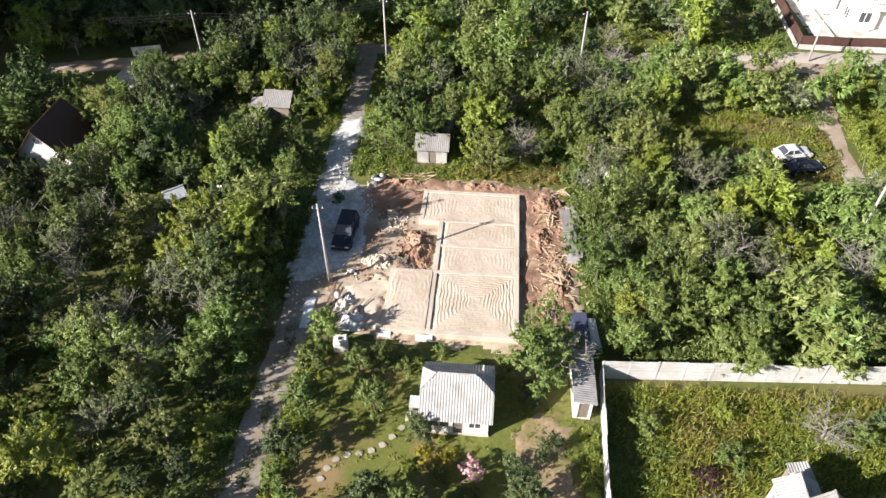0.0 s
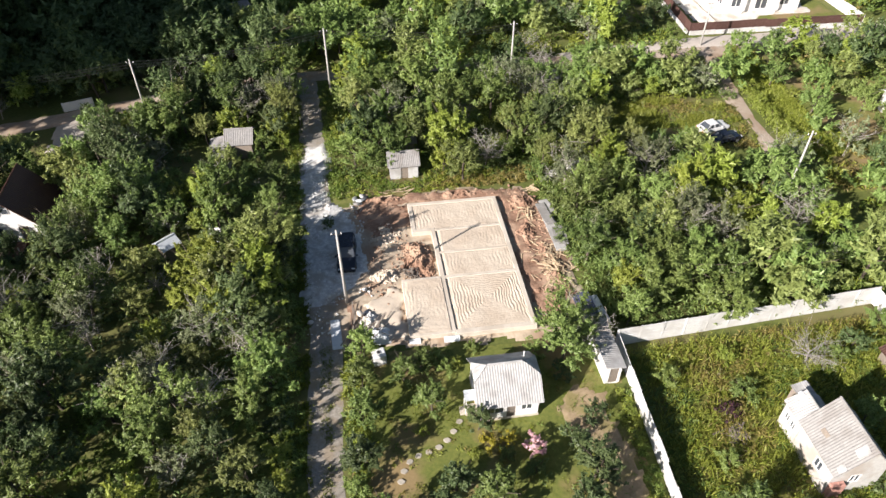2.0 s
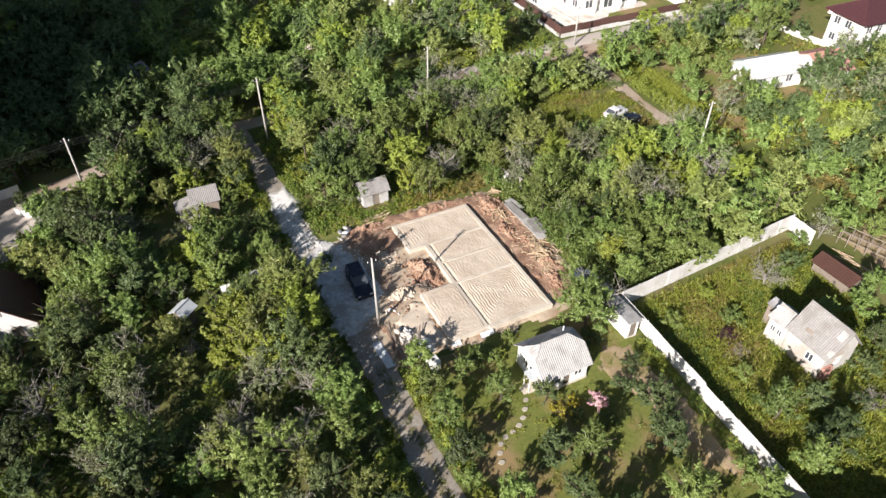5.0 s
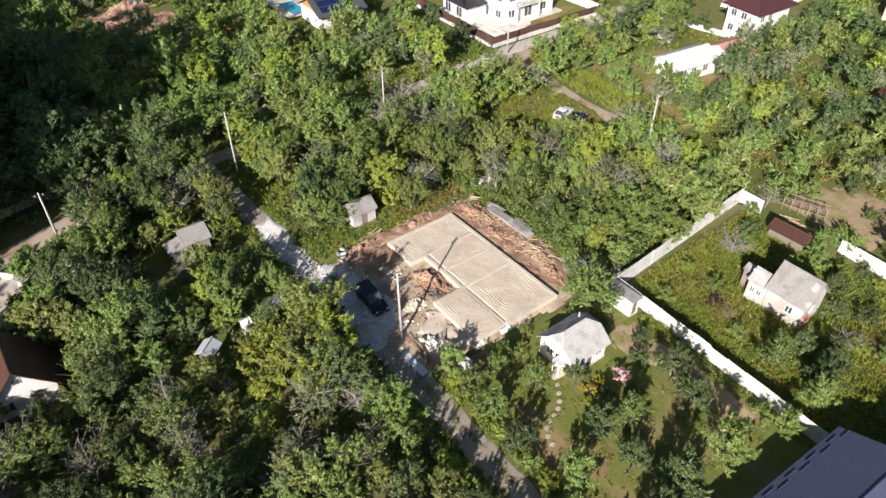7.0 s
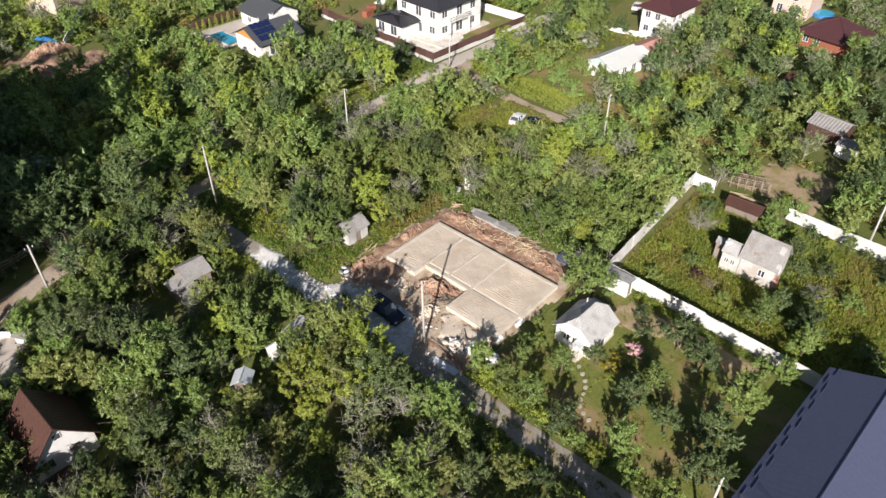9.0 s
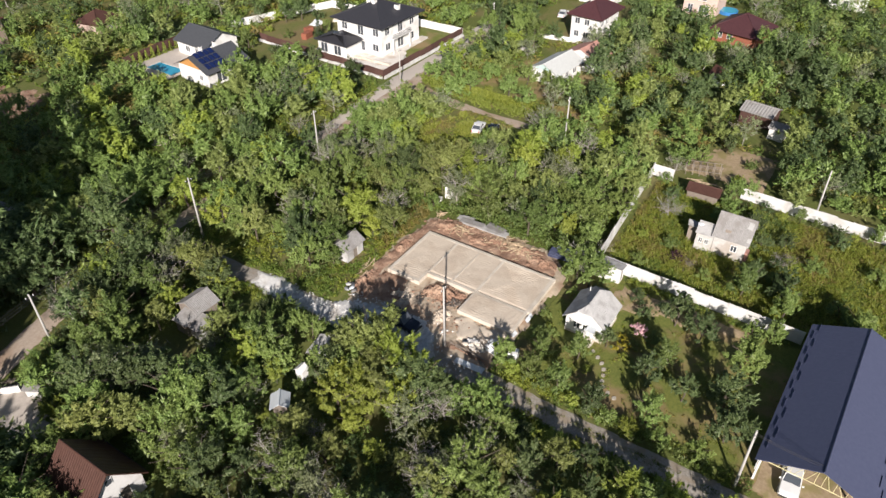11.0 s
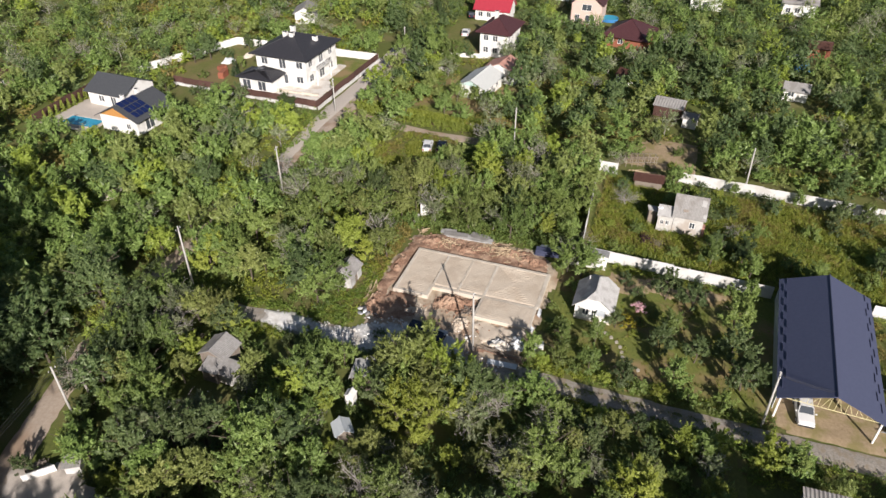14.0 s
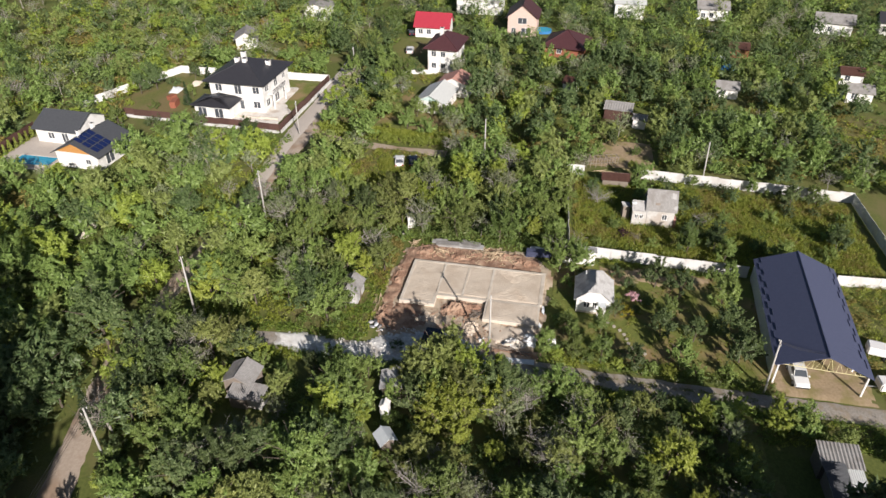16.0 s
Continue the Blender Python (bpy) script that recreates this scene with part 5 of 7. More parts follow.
plank_pile("trench_boards", "long brown boards along a shallow trench", -16.0, 2.4, 0.35, 1.2, 7, 12, M["oldwood"], 3.0, 4.6, 88, 0.2, 0.15)
rng_s = random.Random(3)
mound("lime_mound", -14.5, 2.8, 1.0, 0.6, M["chalk"], "spilled heap of white lime and broken blocks", 41, 1.5)
mound("lime_mound", -13.4, 1.3, 0.9, 0.4, M["chalk"], "spilled heap of white lime and broken blocks", 43, 0.7)
for i in range(7):
    sack(-15.2 + 0.4 * i + rng_s.uniform(-0.2, 0.2), 3.6 - 0.42 * i + rng_s.uniform(-0.3, 0.3), 0.45 - 0.05 * i, rng_s.uniform(0.7, 0.95), rng_s.uniform(0, 180), M["concrete"], "dusty pale building sack on a lime heap")
plank_pile("timber_scrap_pile", "few dark poles thrown over a white heap", -14.0, 2.0, 1.0, 1.0, 8, 22, M["oldwood"], 1.2, 2.2, 60, 0.5, 0.3)


def film_drape(x0, x1, y, h, label):
    """Crumpled plastic film hanging over the edge of the concrete."""
    bm = bmesh.new()
    n, m = int((x1 - x0) / 0.18), 7
    vs = []
    for i in range(n + 1):
        x = x0 + (x1 - x0) * i / n
        col = []
        for j in range(m + 1):
            t = j / m
            fold = 0.07 * math.sin(x * 9 + 2 * fbm(x, t, 1.5, 3)) + 0.08 * fbm(x, t * 2, 1.2, 6)
            ln = h * (0.8 + 0.35 * fbm(x, 0, 0.8, 9))
            col.append(bm.verts.new((x, y - 0.05 - t * 0.3 - abs(fold) * t, h - t * ln + 0.02)))
        vs.append(col)
    for i in range(n):
        for j in range(m):
            bm.faces.new((vs[i][j], vs[i + 1][j], vs[i + 1][j + 1], vs[i][j + 1]))
    ob = link_mesh("plastic_film", bm, M["film"], smooth=True)
    tagged(ob, label, "plastic sheet")


film_drape(-8.3, -6.9, 0.0, 0.45, "crumpled pale plastic film over the concrete edge")
film_drape(-11.3, -10.3, 0.2, 0.4, "crumpled pale plastic film over the concrete edge")
for i, (dx, dy, mm) in enumerate(((0, 0, "film"), (0.6, 0.3, "anthracite"), (-0.5, 0.4, "steel"), (0.3, 0.8, "slate"), (-0.3, -0.5, "slate_pale"))):
    sack(-14.4 + dx, 20.2 + dy, 0.15, 0.75, i * 40, M[mm], "pale sacks of material at the yard corner")


def water_tank(x, y, rz):
    t = thing("storage_bin", x, y, 0, rz, "white plastic storage bin beside the lane", "container")
    bm = boxes((-0.55, 0.55, -0.5, 0.5, 0.1, 1.25))
    bmesh.ops.bevel(bm, geom=list(bm.edges), offset=0.06, segments=2, affect="EDGES")
    part("tank", bm, M["plastic"], t)
    part("base", boxes((-0.58, 0.58, -0.53, 0.53, 0, 0.1)), M["oldwood"], t)
    bm = bmesh.new()
    tube(bm, (0, 0, 1.24), (0, 0, 1.32), 0.16, 0.16, 12)
    part("lid", bm, M["dark_metal"], t)


water_tank(-14.0, -1.6, 10)


def privy(x, y, rz, label):
    p = thing("small_cabin", x, y, 0, rz, label, "cabin")
    walls(p, 1.2, 1.2, 0, 1.9, M["plaster"], {"s": [(0.3, 0.05, 0.6, 1.6, "door")]}, 0.06)
    slope(p, -0.75, 0.75, -0.75, 1.9, 0.75, 2.15, M["slate"])


privy(9.3, 21.2, 20, "small white cabin at the edge of the trees")
stack("white_junk", "discarded white household boxes in undergrowth", 7.0, 21.6, 20, 0.7, 0.6, 2, 0.45, M["plastic"], 8, 0.02, 0.15, 0.0, "box")

# boards round the meadow gate, bean frame in the dug plot
trellis = thing("bean_trellis", 34.6, -7.8, 0, -72, "weathered timber trellis frame beside a dug plot", "trellis")
for i in range(6):
    part("post", boxes((-2.5 + i, -2.42 + i, -0.04, 0.04, 0, 1.7)), M["oldwood"], trellis)
    part("post", boxes((-2.5 + i, -2.42 + i, 1.16, 1.24, 0, 1.7)), M["oldwood"], trellis)
    part("rail", boxes((-2.49 + i, -2.43 + i, -0.04, 1.24, 1.7, 1.76)), M["oldwood"], trellis)
for y in (0.0, 1.2):
    for z in (0.8, 1.76):
        part("rail", boxes((-2.6, 2.7, y - 0.04, y + 0.04, z, z + 0.06)), M["oldwood"], trellis)
plank_pile("timber_scrap_pile", "few pale boards on the ground behind the fence", 32.6, -8.6, 0.5, 2.0, 12, 13, M["timber"], 1.4, 2.6, 100, 0.1, 0.1)
plank_pile("timber_scrap_pile", "heap of grey sticks in the meadow", 12.4, -12.6, 0.9, 0.7, 30, 14, M["oldwood"], 0.7, 1.6)

# rubble, blue tarpaulin, boats and trailers
mound("rubble_mound", -1.8, 69.7, 2.4, 0.5, M["concrete"], "heap of pale rubble among trees", 33, 1.4)
mound("earth_bank", -9.0, 112.0, 5.0, 1.6, M["earth"], "long bank of excavated brown earth", 35, 2.0)
mound("earth_bank", -15.0, 104.0, 3.5, 1.3, M["earth"], "bank of excavated brown earth", 37, 2.4)


def tarp(x, y, rx, ry, h, material, label):
    bm = bmesh.new()
    n = 12
    vs = [[bm.verts.new((x + rx * (i / n * 2 - 1), y + ry * (j / n * 2 - 1), max(0.02, h * (1 - max(abs(i / n * 2 - 1), abs(j / n * 2 - 1)) ** 2) * (1 + 0.5 * fbm(i, j, 0.35, x))))) for i in range(n + 1)] for j in range(n + 1)]
    for j in range(n):
        for i in range(n):
            bm.faces.new((vs[j][i], vs[j][i + 1], vs[j + 1][i + 1], vs[j + 1][i]))
    tagged(link_mesh("tarpaulin", bm, material, smooth=True), label, "tarpaulin")


M["bluetarp"] = mat("blue_tarpaulin", (0.03, 0.16, 0.42), (0.06, 0.24, 0.52), 0.5, 1.0, 4.0)
tarp(91.8, -36.3, 2.6, 1.6, 1.2, M["bluetarp"], "blue tarpaulin over a garden store")
tarp(95.8, -35.0, 3.4, 2.6, 1.0, M["film"], "pale sheeting over junk in an allotment")
tarp(-8.0, 117.0, 2.2, 1.6, 1.4, M["bluetarp"], "blue tarpaulin beside the excavated plot")


def trailer(x, y, rz, label):
    t = thing("trailer", x, y, 0, rz, label, "trailer")
    bm = boxes((-1.9, 1.9, -0.85, 0.85, 0.45, 1.5))
    bmesh.ops.bevel(bm, geom=list(bm.edges), offset=0.12, segments=2, affect="EDGES")
    part("body", bm, M["plastic"], t)
    for s in (-1, 1):
        bm = bmesh.new()
        tube(bm, (-0.2, s * 0.75, 0.3), (-0.2, s * 0.95, 0.3), 0.3, 0.3, 14)
        part("wheel", bm, M["rubber"], t)
    part("drawbar", boxes((1.9, 3.0, -0.05, 0.05, 0.42, 0.5)), M["steel"], t)


tarp(-13.7, 1.1, 1.0, 0.9, 0.95, M["film"], "crumpled white sheeting draped over a heap of blocks")
for ax, ay, bx, by in ((-14.6, 0.2, -12.9, 1.6), (-14.4, 1.6, -12.8, 0.1)):
    bm = bmesh.new()
    tube(bm, (ax, ay, 0.7), (bx, by, 1.15), 0.035, 0.03, 6)
    tagged(link_mesh("timber_pole", bm, M["oldwood"]), "thin dark timber pole lying across white sheeting", "pole")


trailer(-14.0, -40.0, 95, "white covered trailer parked beside the carport")
trailer(-8.2, -40.6, 80, "white boat trailer beside the carport")
car("dark_car", "dark car parked near a red-roofed house", 102.0, 43.0, 20, M["car_dark"])
lean_to("forecourt_shed", "small shed with a tin roof beside the forecourt", -44.6, 37.0, -60, 1.4, 1.1, 1.2, 1.5, M["greywall"], M["slate_pale"], 0.02)
fence_line(-47.4, 40.6, -45.4, 38.6, 0.9, 2, "low white garden wall", ("plaster", "plaster"), "garden_wall", 0.15)
plank_pile("timber_scrap_pile", "heap of old boards and junk beside the forecourt", -45.6, 40.2, 0.8, 0.8, 18, 66, M["oldwood"], 0.6, 1.5)
car("white_car", "white car on the drive below the houses", 88.0, 40.0, 10, M["car_white"])


def garden_pool(x, y, r):
    p = thing("paddling_pool", x, y, 0, 0, "round blue paddling pool on a terrace", "pool")
    bm = bmesh.new()
    tube(bm, (0, 0, 0), (0, 0, 0.7), r, r, 24)
    part("wall", bm, M["bluetarp"], p)
    bm = bmesh.new()
    tube(bm, (0, 0, 0.69), (0, 0, 0.72), r * 0.94, r * 0.94, 24)
    part("water", bm, M["pool"], p)


garden_pool(111.0, 8.4, 2.2)

# ---------------------------------------------------------------- stepping stones
STONES = [(-8.3, -8.4), (-8.9, -9.2), (-9.5, -9.9), (-10.2, -10.4), (-11.0, -10.7), (-11.8, -10.9), (-12.5, -11.3), (-13.0, -12.0), (-13.3, -12.8)]
path_thing = thing("stepping_stones", 0, 0, 0, 0, "curved path of pale stepping stones in the lawn", "path")
for i, (x, y) in enumerate(STONES):
    bm = bmesh.new()
    prism(bm, [(x + 0.26 * math.cos(a * math.tau / 9) * (1 + 0.2 * math.sin(a * 3 + i)), y + 0.22 * math.sin(a * math.tau / 9)) for a in range(9)], 0.02, 0.13)
    part("stone", bm, M["stone"], path_thing)


# ---------------------------------------------------------------- overhead wires
def wire(a, b, sag, dz):
    cu = bpy.data.curves.new("power_cable", "CURVE")
    cu.dimensions, cu.bevel_depth, cu.bevel_resolution = "3D", 0.016, 1
    sp = cu.splines.new("POLY")
    sp.points.add(16)
    for i in range(17):
        t = i / 16
        sp.points[i].co = (a[0] + (b[0] - a[0]) * t, a[1] + (b[1] - a[1]) * t, a[2] + (b[2] - a[2]) * t - sag * 4 * t * (1 - t) + dz, 1)
    cu.materials.append(M["dark_metal"])
    ob = new("power_cable", cu)
    tagged(ob, "thin dark overhead cable strung between poles", "cable", "overhead cables")


for k in (0, 1, 2):
    wire((-75, 38, 8.0), (-39.8, 41.5, 7.5), 0.9, -0.35 * k)
    wire((-39.8, 41.5, 7.5), (-16.8, 43.6, 8.9), 0.7, -0.35 * k)
    wire((-16.8, 43.6, 8.9), (7.4, 44.3, 7.8), 0.7, -0.35 * k)
for k in (0, 1):
    wire((-16.7, -25.6, 7.3), (-15.0, -31.4, 5.1), 0.2, -0.2 * k)

# villa yard
stack("brick_stack", "stack of red bricks behind the villa", 45.2, 80.5, 10, 2.6, 1.2, 9, 0.14, M["brick"], 41, 0.01, 0.05, 0.05, "brick_course")
stack("brick_stack", "half-used stack of red bricks behind the villa", 48.5, 83.0, -15, 1.8, 1.2, 6, 0.14, M["brick"], 42, 0.01, 0.05, 0.05, "brick_course")
tarp(53.0, 84.5, 1.6, 1.2, 0.9, M["film"], "pale sheeting over building material")
mound("rubble_mound", 57.5, 82.0, 1.8, 0.6, M["concrete"], "heap of pale rubble behind the villa", 45, 1.2)
fence_line(42.5, 56.6, 42.0, 74.6, 0.5, 9, "low pale kerb wall round the villa forecourt", ("concrete", "concrete"), "kerb_wall", 0.15)

# ---------------------------------------------------------------- plants
def leaf_arrays(twigs, per, leaf, rng, fluff=0.1, heart=None):
    """Small pointed leaves along twigs (start, end): an (n, 3, 3) array of corners."""
    tw = np.repeat(np.array(twigs, dtype=float), per, axis=0)
    n = len(tw)
    f = rng.uniform(0.1, 1.0, n) ** 0.85
    axis = tw[:, 3:] - tw[:, :3]
    ln = np.linalg.norm(axis, axis=1)[:, None]
    off = rng.normal(size=(n, 3)) * (fluff * (1.15 - 0.75 * f))[:, None] * (0.4 + 0.6 * ln)
    pos = tw[:, :3] + axis * f[:, None] + off
    d = axis / (ln + 1e-6)
    nrm = d * 0.2 + off * 1.6 + rng.normal(size=(n, 3)) * 0.5 + np.array([0, 0, 0.6])
    if heart is not None:
        out = pos - np.array(heart)
        nrm += 0.3 * out / (np.linalg.norm(out, axis=1)[:, None] + 1e-6)
    nrm /= np.linalg.norm(nrm, axis=1)[:, None]
    t = d + rng.normal(size=(n, 3)) * 0.5
    t -= nrm * np.sum(t * nrm, axis=1)[:, None]
    t /= np.linalg.norm(t, axis=1)[:, None] + 1e-6
    b = np.cross(nrm, t)
    s = leaf * rng.uniform(0.6, 1.4, n)[:, None]
    v = np.empty((n, 3, 3))
    v[:, 0] = pos - t * s * 0.6 - b * s * 0.25
    v[:, 1] = pos - t * s * 0.5 + b * s * 0.28
    v[:, 2] = pos + t * s * 1.0
    return v


def tri_mesh(name, v, mats, index=None):
    """A mesh of loose triangles from an (n, 3, 3) array."""
    n = len(v)
    me = bpy.data.meshes.new(name)
    me.vertices.add(n * 3)
    me.vertices.foreach_set("co", v.reshape(-1))
    me.loops.add(n * 3)
    me.loops.foreach_set("vertex_index", np.arange(n * 3))
    me.polygons.add(n)
    me.polygons.foreach_set("loop_start", np.arange(n) * 3)
    me.polygons.foreach_set("loop_total", np.full(n, 3))
    for m in mats:
        me.materials.append(m)
    if index is not None:
        me.polygons.foreach_set("material_index", index)
    me.update(calc_edges=True)
    return me


def limb_mesh(name, height, crown_r, rng, limbs=7, twigs=0, r0=0.14):
    bm = bmesh.new()
    top = height * 0.62
    bend = Vector((rng.uniform(-0.3, 0.3), rng.uniform(-0.3, 0.3), 0))
    mid = Vector((0, 0, top * 0.5)) + bend
    end = Vector((0, 0, top)) + bend * 1.5
    tube(bm, (0, 0, -0.2), mid, r0, r0 * 0.75, 7)
    tube(bm, mid, end, r0 * 0.75, r0 * 0.4, 6)
    for i in range(limbs):
        a = i * 2.4 + rng.uniform(-0.4, 0.4)
        z = top * rng.uniform(0.35, 0.95)
        st = Vector((0, 0, z)) + bend * z / top * 1.3
        ln = crown_r * rng.uniform(0.65, 1.05)
        e = st + Vector((math.cos(a) * ln, math.sin(a) * ln, height * rng.uniform(0.15, 0.4)))
        tube(bm, st, e, r0 * 0.4, r0 * 0.12, 5)
        for k in range(twigs):
            f = rng.uniform(0.35, 1.0)
            p = st.lerp(e, f)
            q = p + Vector((rng.uniform(-1, 1), rng.uniform(-1, 1), rng.uniform(-0.1, 1.0))) * crown_r * 0.6
            tube(bm, p, q, r0 * 0.12, r0 * 0.05, 3)
            for _ in range(3):
                g = p.lerp(q, rng.uniform(0.4, 0.95))
                tube(bm, g, g + Vector((rng.uniform(-1, 1), rng.uniform(-1, 1), rng.uniform(-0.2, 0.7))) * crown_r * 0.3, r0 * 0.06, r0 * 0.035, 3)
    me = bpy.data.meshes.new(name)
    bm.to_mesh(me)
    bm.free()
    return me


def crown_twigs(rng, r, h0, h1, k, lobes=6, cone=False):
    """Leafy twigs that spread from the limbs of an uneven many-lobed crown between heights h0 and h1."""
    out = []
    hz = h1 - h0
    lob = [(0.0, 0.1 * r, rng.uniform(0.6, 0.72), 0.5 * r)]
    for i in range(lobes):
        lob.append((i * 2.4 + rng.uniform(-0.5, 0.5), rng.uniform(0.3, 0.8) * r, rng.uniform(0.12, 0.68), rng.uniform(0.27, 0.5) * r))
    arms = []
    for j in range(11):
        u = j / 10
        a = j * 2.4 + rng.uniform(-0.4, 0.4)
        rr = r * (1.12 - 0.8 * u) * rng.uniform(0.8, 1.15)
        st = np.array([0.0, 0.0, h0 + hz * (0.02 + 0.4 * u)])
        arms.append((st, np.array([rr * math.cos(a), rr * math.sin(a), h0 + hz * (0.34 + 0.68 * u) * rng.uniform(0.86, 1.06)])))
    for i in range(k):
        if not cone and i % 5 < 3:
            st, en = arms[rng.integers(11)]
            f = rng.uniform(0.2, 1.0) ** 0.8
            d = (en - st) / np.linalg.norm(en - st)
            p = st + (en - st) * f
            v = d * 0.75 + rng.normal(size=3) * 0.52 + np.array([0, 0, 0.2])
            q = p + v / np.linalg.norm(v) * r * 0.4 * (1.2 - 0.55 * f) * rng.uniform(0.7, 1.3)
            out.append((*p, *q))
        elif cone:
            t = rng.uniform(0, 1) ** 1.2
            rr = r * (1 - t) + 0.12
            a = rng.uniform(0, math.tau)
            z = h0 + t * hz
            out.append((0.1 * rr * math.cos(a), 0.1 * rr * math.sin(a), z, rr * math.cos(a), rr * math.sin(a), z + 0.2 * rr - 0.1))
        else:
            a, d, tz, lr = lob[i % len(lob)]
            v = rng.normal(size=3)
            v /= np.linalg.norm(v)
            v[2] = abs(v[2]) * 1.15 + rng.uniform(-0.3, 0.55)
            v[:2] += 0.3 * np.array([math.cos(a), math.sin(a)]) * d / r
            v /= np.linalg.norm(v)
            stretch = min(1.6, max(0.75, hz / (2 * r) * 1.35))
            c = np.array([d * math.cos(a), d * math.sin(a), h0 + hz * tz])
            st = c + v * lr * rng.uniform(0.1, 0.6)
            en = c + v * lr * rng.uniform(0.7, 1.75) * np.array([1, 1, stretch])
            en[2] = min(max(en[2], h0 * 0.8), h1 * 1.05)
            st[2] = max(st[2], h0 * 0.8)
            out.append((*st, *en))
    return out


KIND = {}


def tree_kind(key, seed, leafmat, r, h0, h1, clumps, per, leaf, label, name="tree", cone=False, limbs=7, twigs=0, lobes=6, trunk="bark", category="tree", r0=0.14, solid=False):
    rng = np.random.default_rng(seed)
    cs = crown_twigs(rng, r, h0, h1, int(clumps * 2.1), lobes + 3, cone)
    heart = (0, 0, h0 + 0.35 * (h1 - h0))
    full = leaf_arrays(cs, int(per * 0.55), leaf * 0.84, rng, 0.1, heart)
    mid = leaf_arrays(cs, max(4, int(per * 0.17)), leaf * 1.4, rng, 0.1, heart)
    low = leaf_arrays(cs[::2], max(4, int(per * 0.2)), leaf * 1.75, rng, 0.14, heart)
    cm = tri_mesh(key + "_crown", full, [M[leafmat]])
    tm = limb_mesh(key + "_limbs", h1, r, rng, limbs, twigs, r0)
    tm.materials.append(M[trunk])
    tm.calc_loop_triangles()
    co = np.array([q.co for q in tm.vertices])
    limb = np.array([[co[i] for i in q.vertices] for q in tm.loop_triangles])
    KIND[key] = dict(name=name, crown=cm, limbs=tm, label=label, category=category, leafmat=leafmat, trunk=trunk, least=low[::3] if not solid else full, mid=full if solid else mid, low=full if solid else low, limb=limb, twiggy=twigs > 0)


for i in range(5):
    tree_kind("mid%d" % i, 10 + i, "leaf_mid", 2.2 + 0.15 * i, 0.7, 5.0 + 0.3 * i, 104, 42, 0.235, "leafy green fruit tree with a loose uneven crown", limbs=6)
for i in range(3):
    tree_kind("olive%d" % i, 15 + i, "leaf_olive", 2.3, 0.7, 5.0 + 0.4 * i, 100, 40, 0.235, "olive-green fruit tree with a ragged crown", limbs=6)
for i in range(3):
    tree_kind("dark%d" % i, 20 + i, "leaf_dark", 2.4, 0.7, 5.6 + 0.4 * i, 104, 44, 0.235, "dense dark green broadleaf tree", limbs=6)
for i in range(2):
    tree_kind("bright%d" % i, 30 + i, "leaf_bright", 2.2, 0.7, 5.3, 96, 42, 0.25, "bright yellow-green leafy tree", limbs=6)
for i in range(3):
    tree_kind("grey%d" % i, 40 + i, "leaf_grey", 2.2, 0.9, 4.8, 84, 30, 0.19, "half-bare old fruit tree with grey twigs showing", limbs=9, twigs=5, trunk="deadwood")
tree_kind("dead", 50, "leaf_grey", 1.9, 1.2, 4.4, 20, 16, 0.15, "nearly bare dead tree with bleached grey twigs", limbs=12, twigs=7, trunk="deadwood")
tree_kind("deadbush", 51, "leaf_grey", 1.6, 0.2, 2.0, 6, 10, 0.14, "bare grey bush of tangled dry twigs", "dry_bush", limbs=14, twigs=7, trunk="deadwood", category="shrub", r0=0.08)
tree_kind("purplebush", 52, "purple", 1.1, 0.1, 1.3, 26, 30, 0.16, "low dark purple-brown bush in meadow grass", "shrub", limbs=6, twigs=2, category="shrub", r0=0.05)
tree_kind("bush0", 60, "leaf_mid", 1.3, 0.0, 1.9, 48, 30, 0.18, "low leafy green shrub", "shrub", limbs=4, category="shrub", r0=0.06)
tree_kind("bush1", 61, "leaf_bright", 1.2, 0.0, 1.6, 46, 30, 0.18, "low bright green shrub", "shrub", limbs=4, category="shrub", r0=0.06)
tree_kind("bush2", 62, "leaf_dark", 1.4, 0.0, 2.1, 48, 30, 0.18, "rounded dark green shrub", "shrub", limbs=4, category="shrub", r0=0.06)
tree_kind("conifer", 63, "leaf_pine", 1.4, 0.4, 7.0, 90, 44, 0.20, "slim dark green conifer by the street", cone=True, limbs=3)
tree_kind("orchard", 64, "leaf_dark", 1.35, 0.5, 4.0, 96, 34, 0.2, "small orchard tree with dark green leaves", limbs=6, r0=0.09)
tree_kind("orchard2", 65, "leaf_mid", 1.35, 0.5, 4.0, 96, 34, 0.2, "small green orchard tree in the lawn", limbs=6, r0=0.09)
# tall kind: added for the shadows it casts, mostly from out of view
tree_kind("tall", 80, "leaf_dark", 4.2, 2.0, 14.5, 100, 32, 0.85, "tall dark woodland tree", limbs=8, r0=0.3, solid=True)
tree_kind("pinkbush", 90, "blossom", 0.85, 0.2, 1.45, 26, 40, 0.15, "round shrub covered in pink blossom", "flowering_shrub", limbs=4, category="shrub", r0=0.04)
tree_kind("yellowbush", 91, "yellowflower", 1.1, 0.0, 0.9, 24, 36, 0.14, "low shrub with yellow flowers", "flowering_shrub", limbs=4, category="shrub", r0=0.04)
tree_kind("cypress", 92, "leaf_bright", 0.5, 0.0, 2.4, 40, 30, 0.16, "slim clipped evergreen beside the terrace", "evergreen", cone=True, limbs=2, category="shrub", r0=0.05)

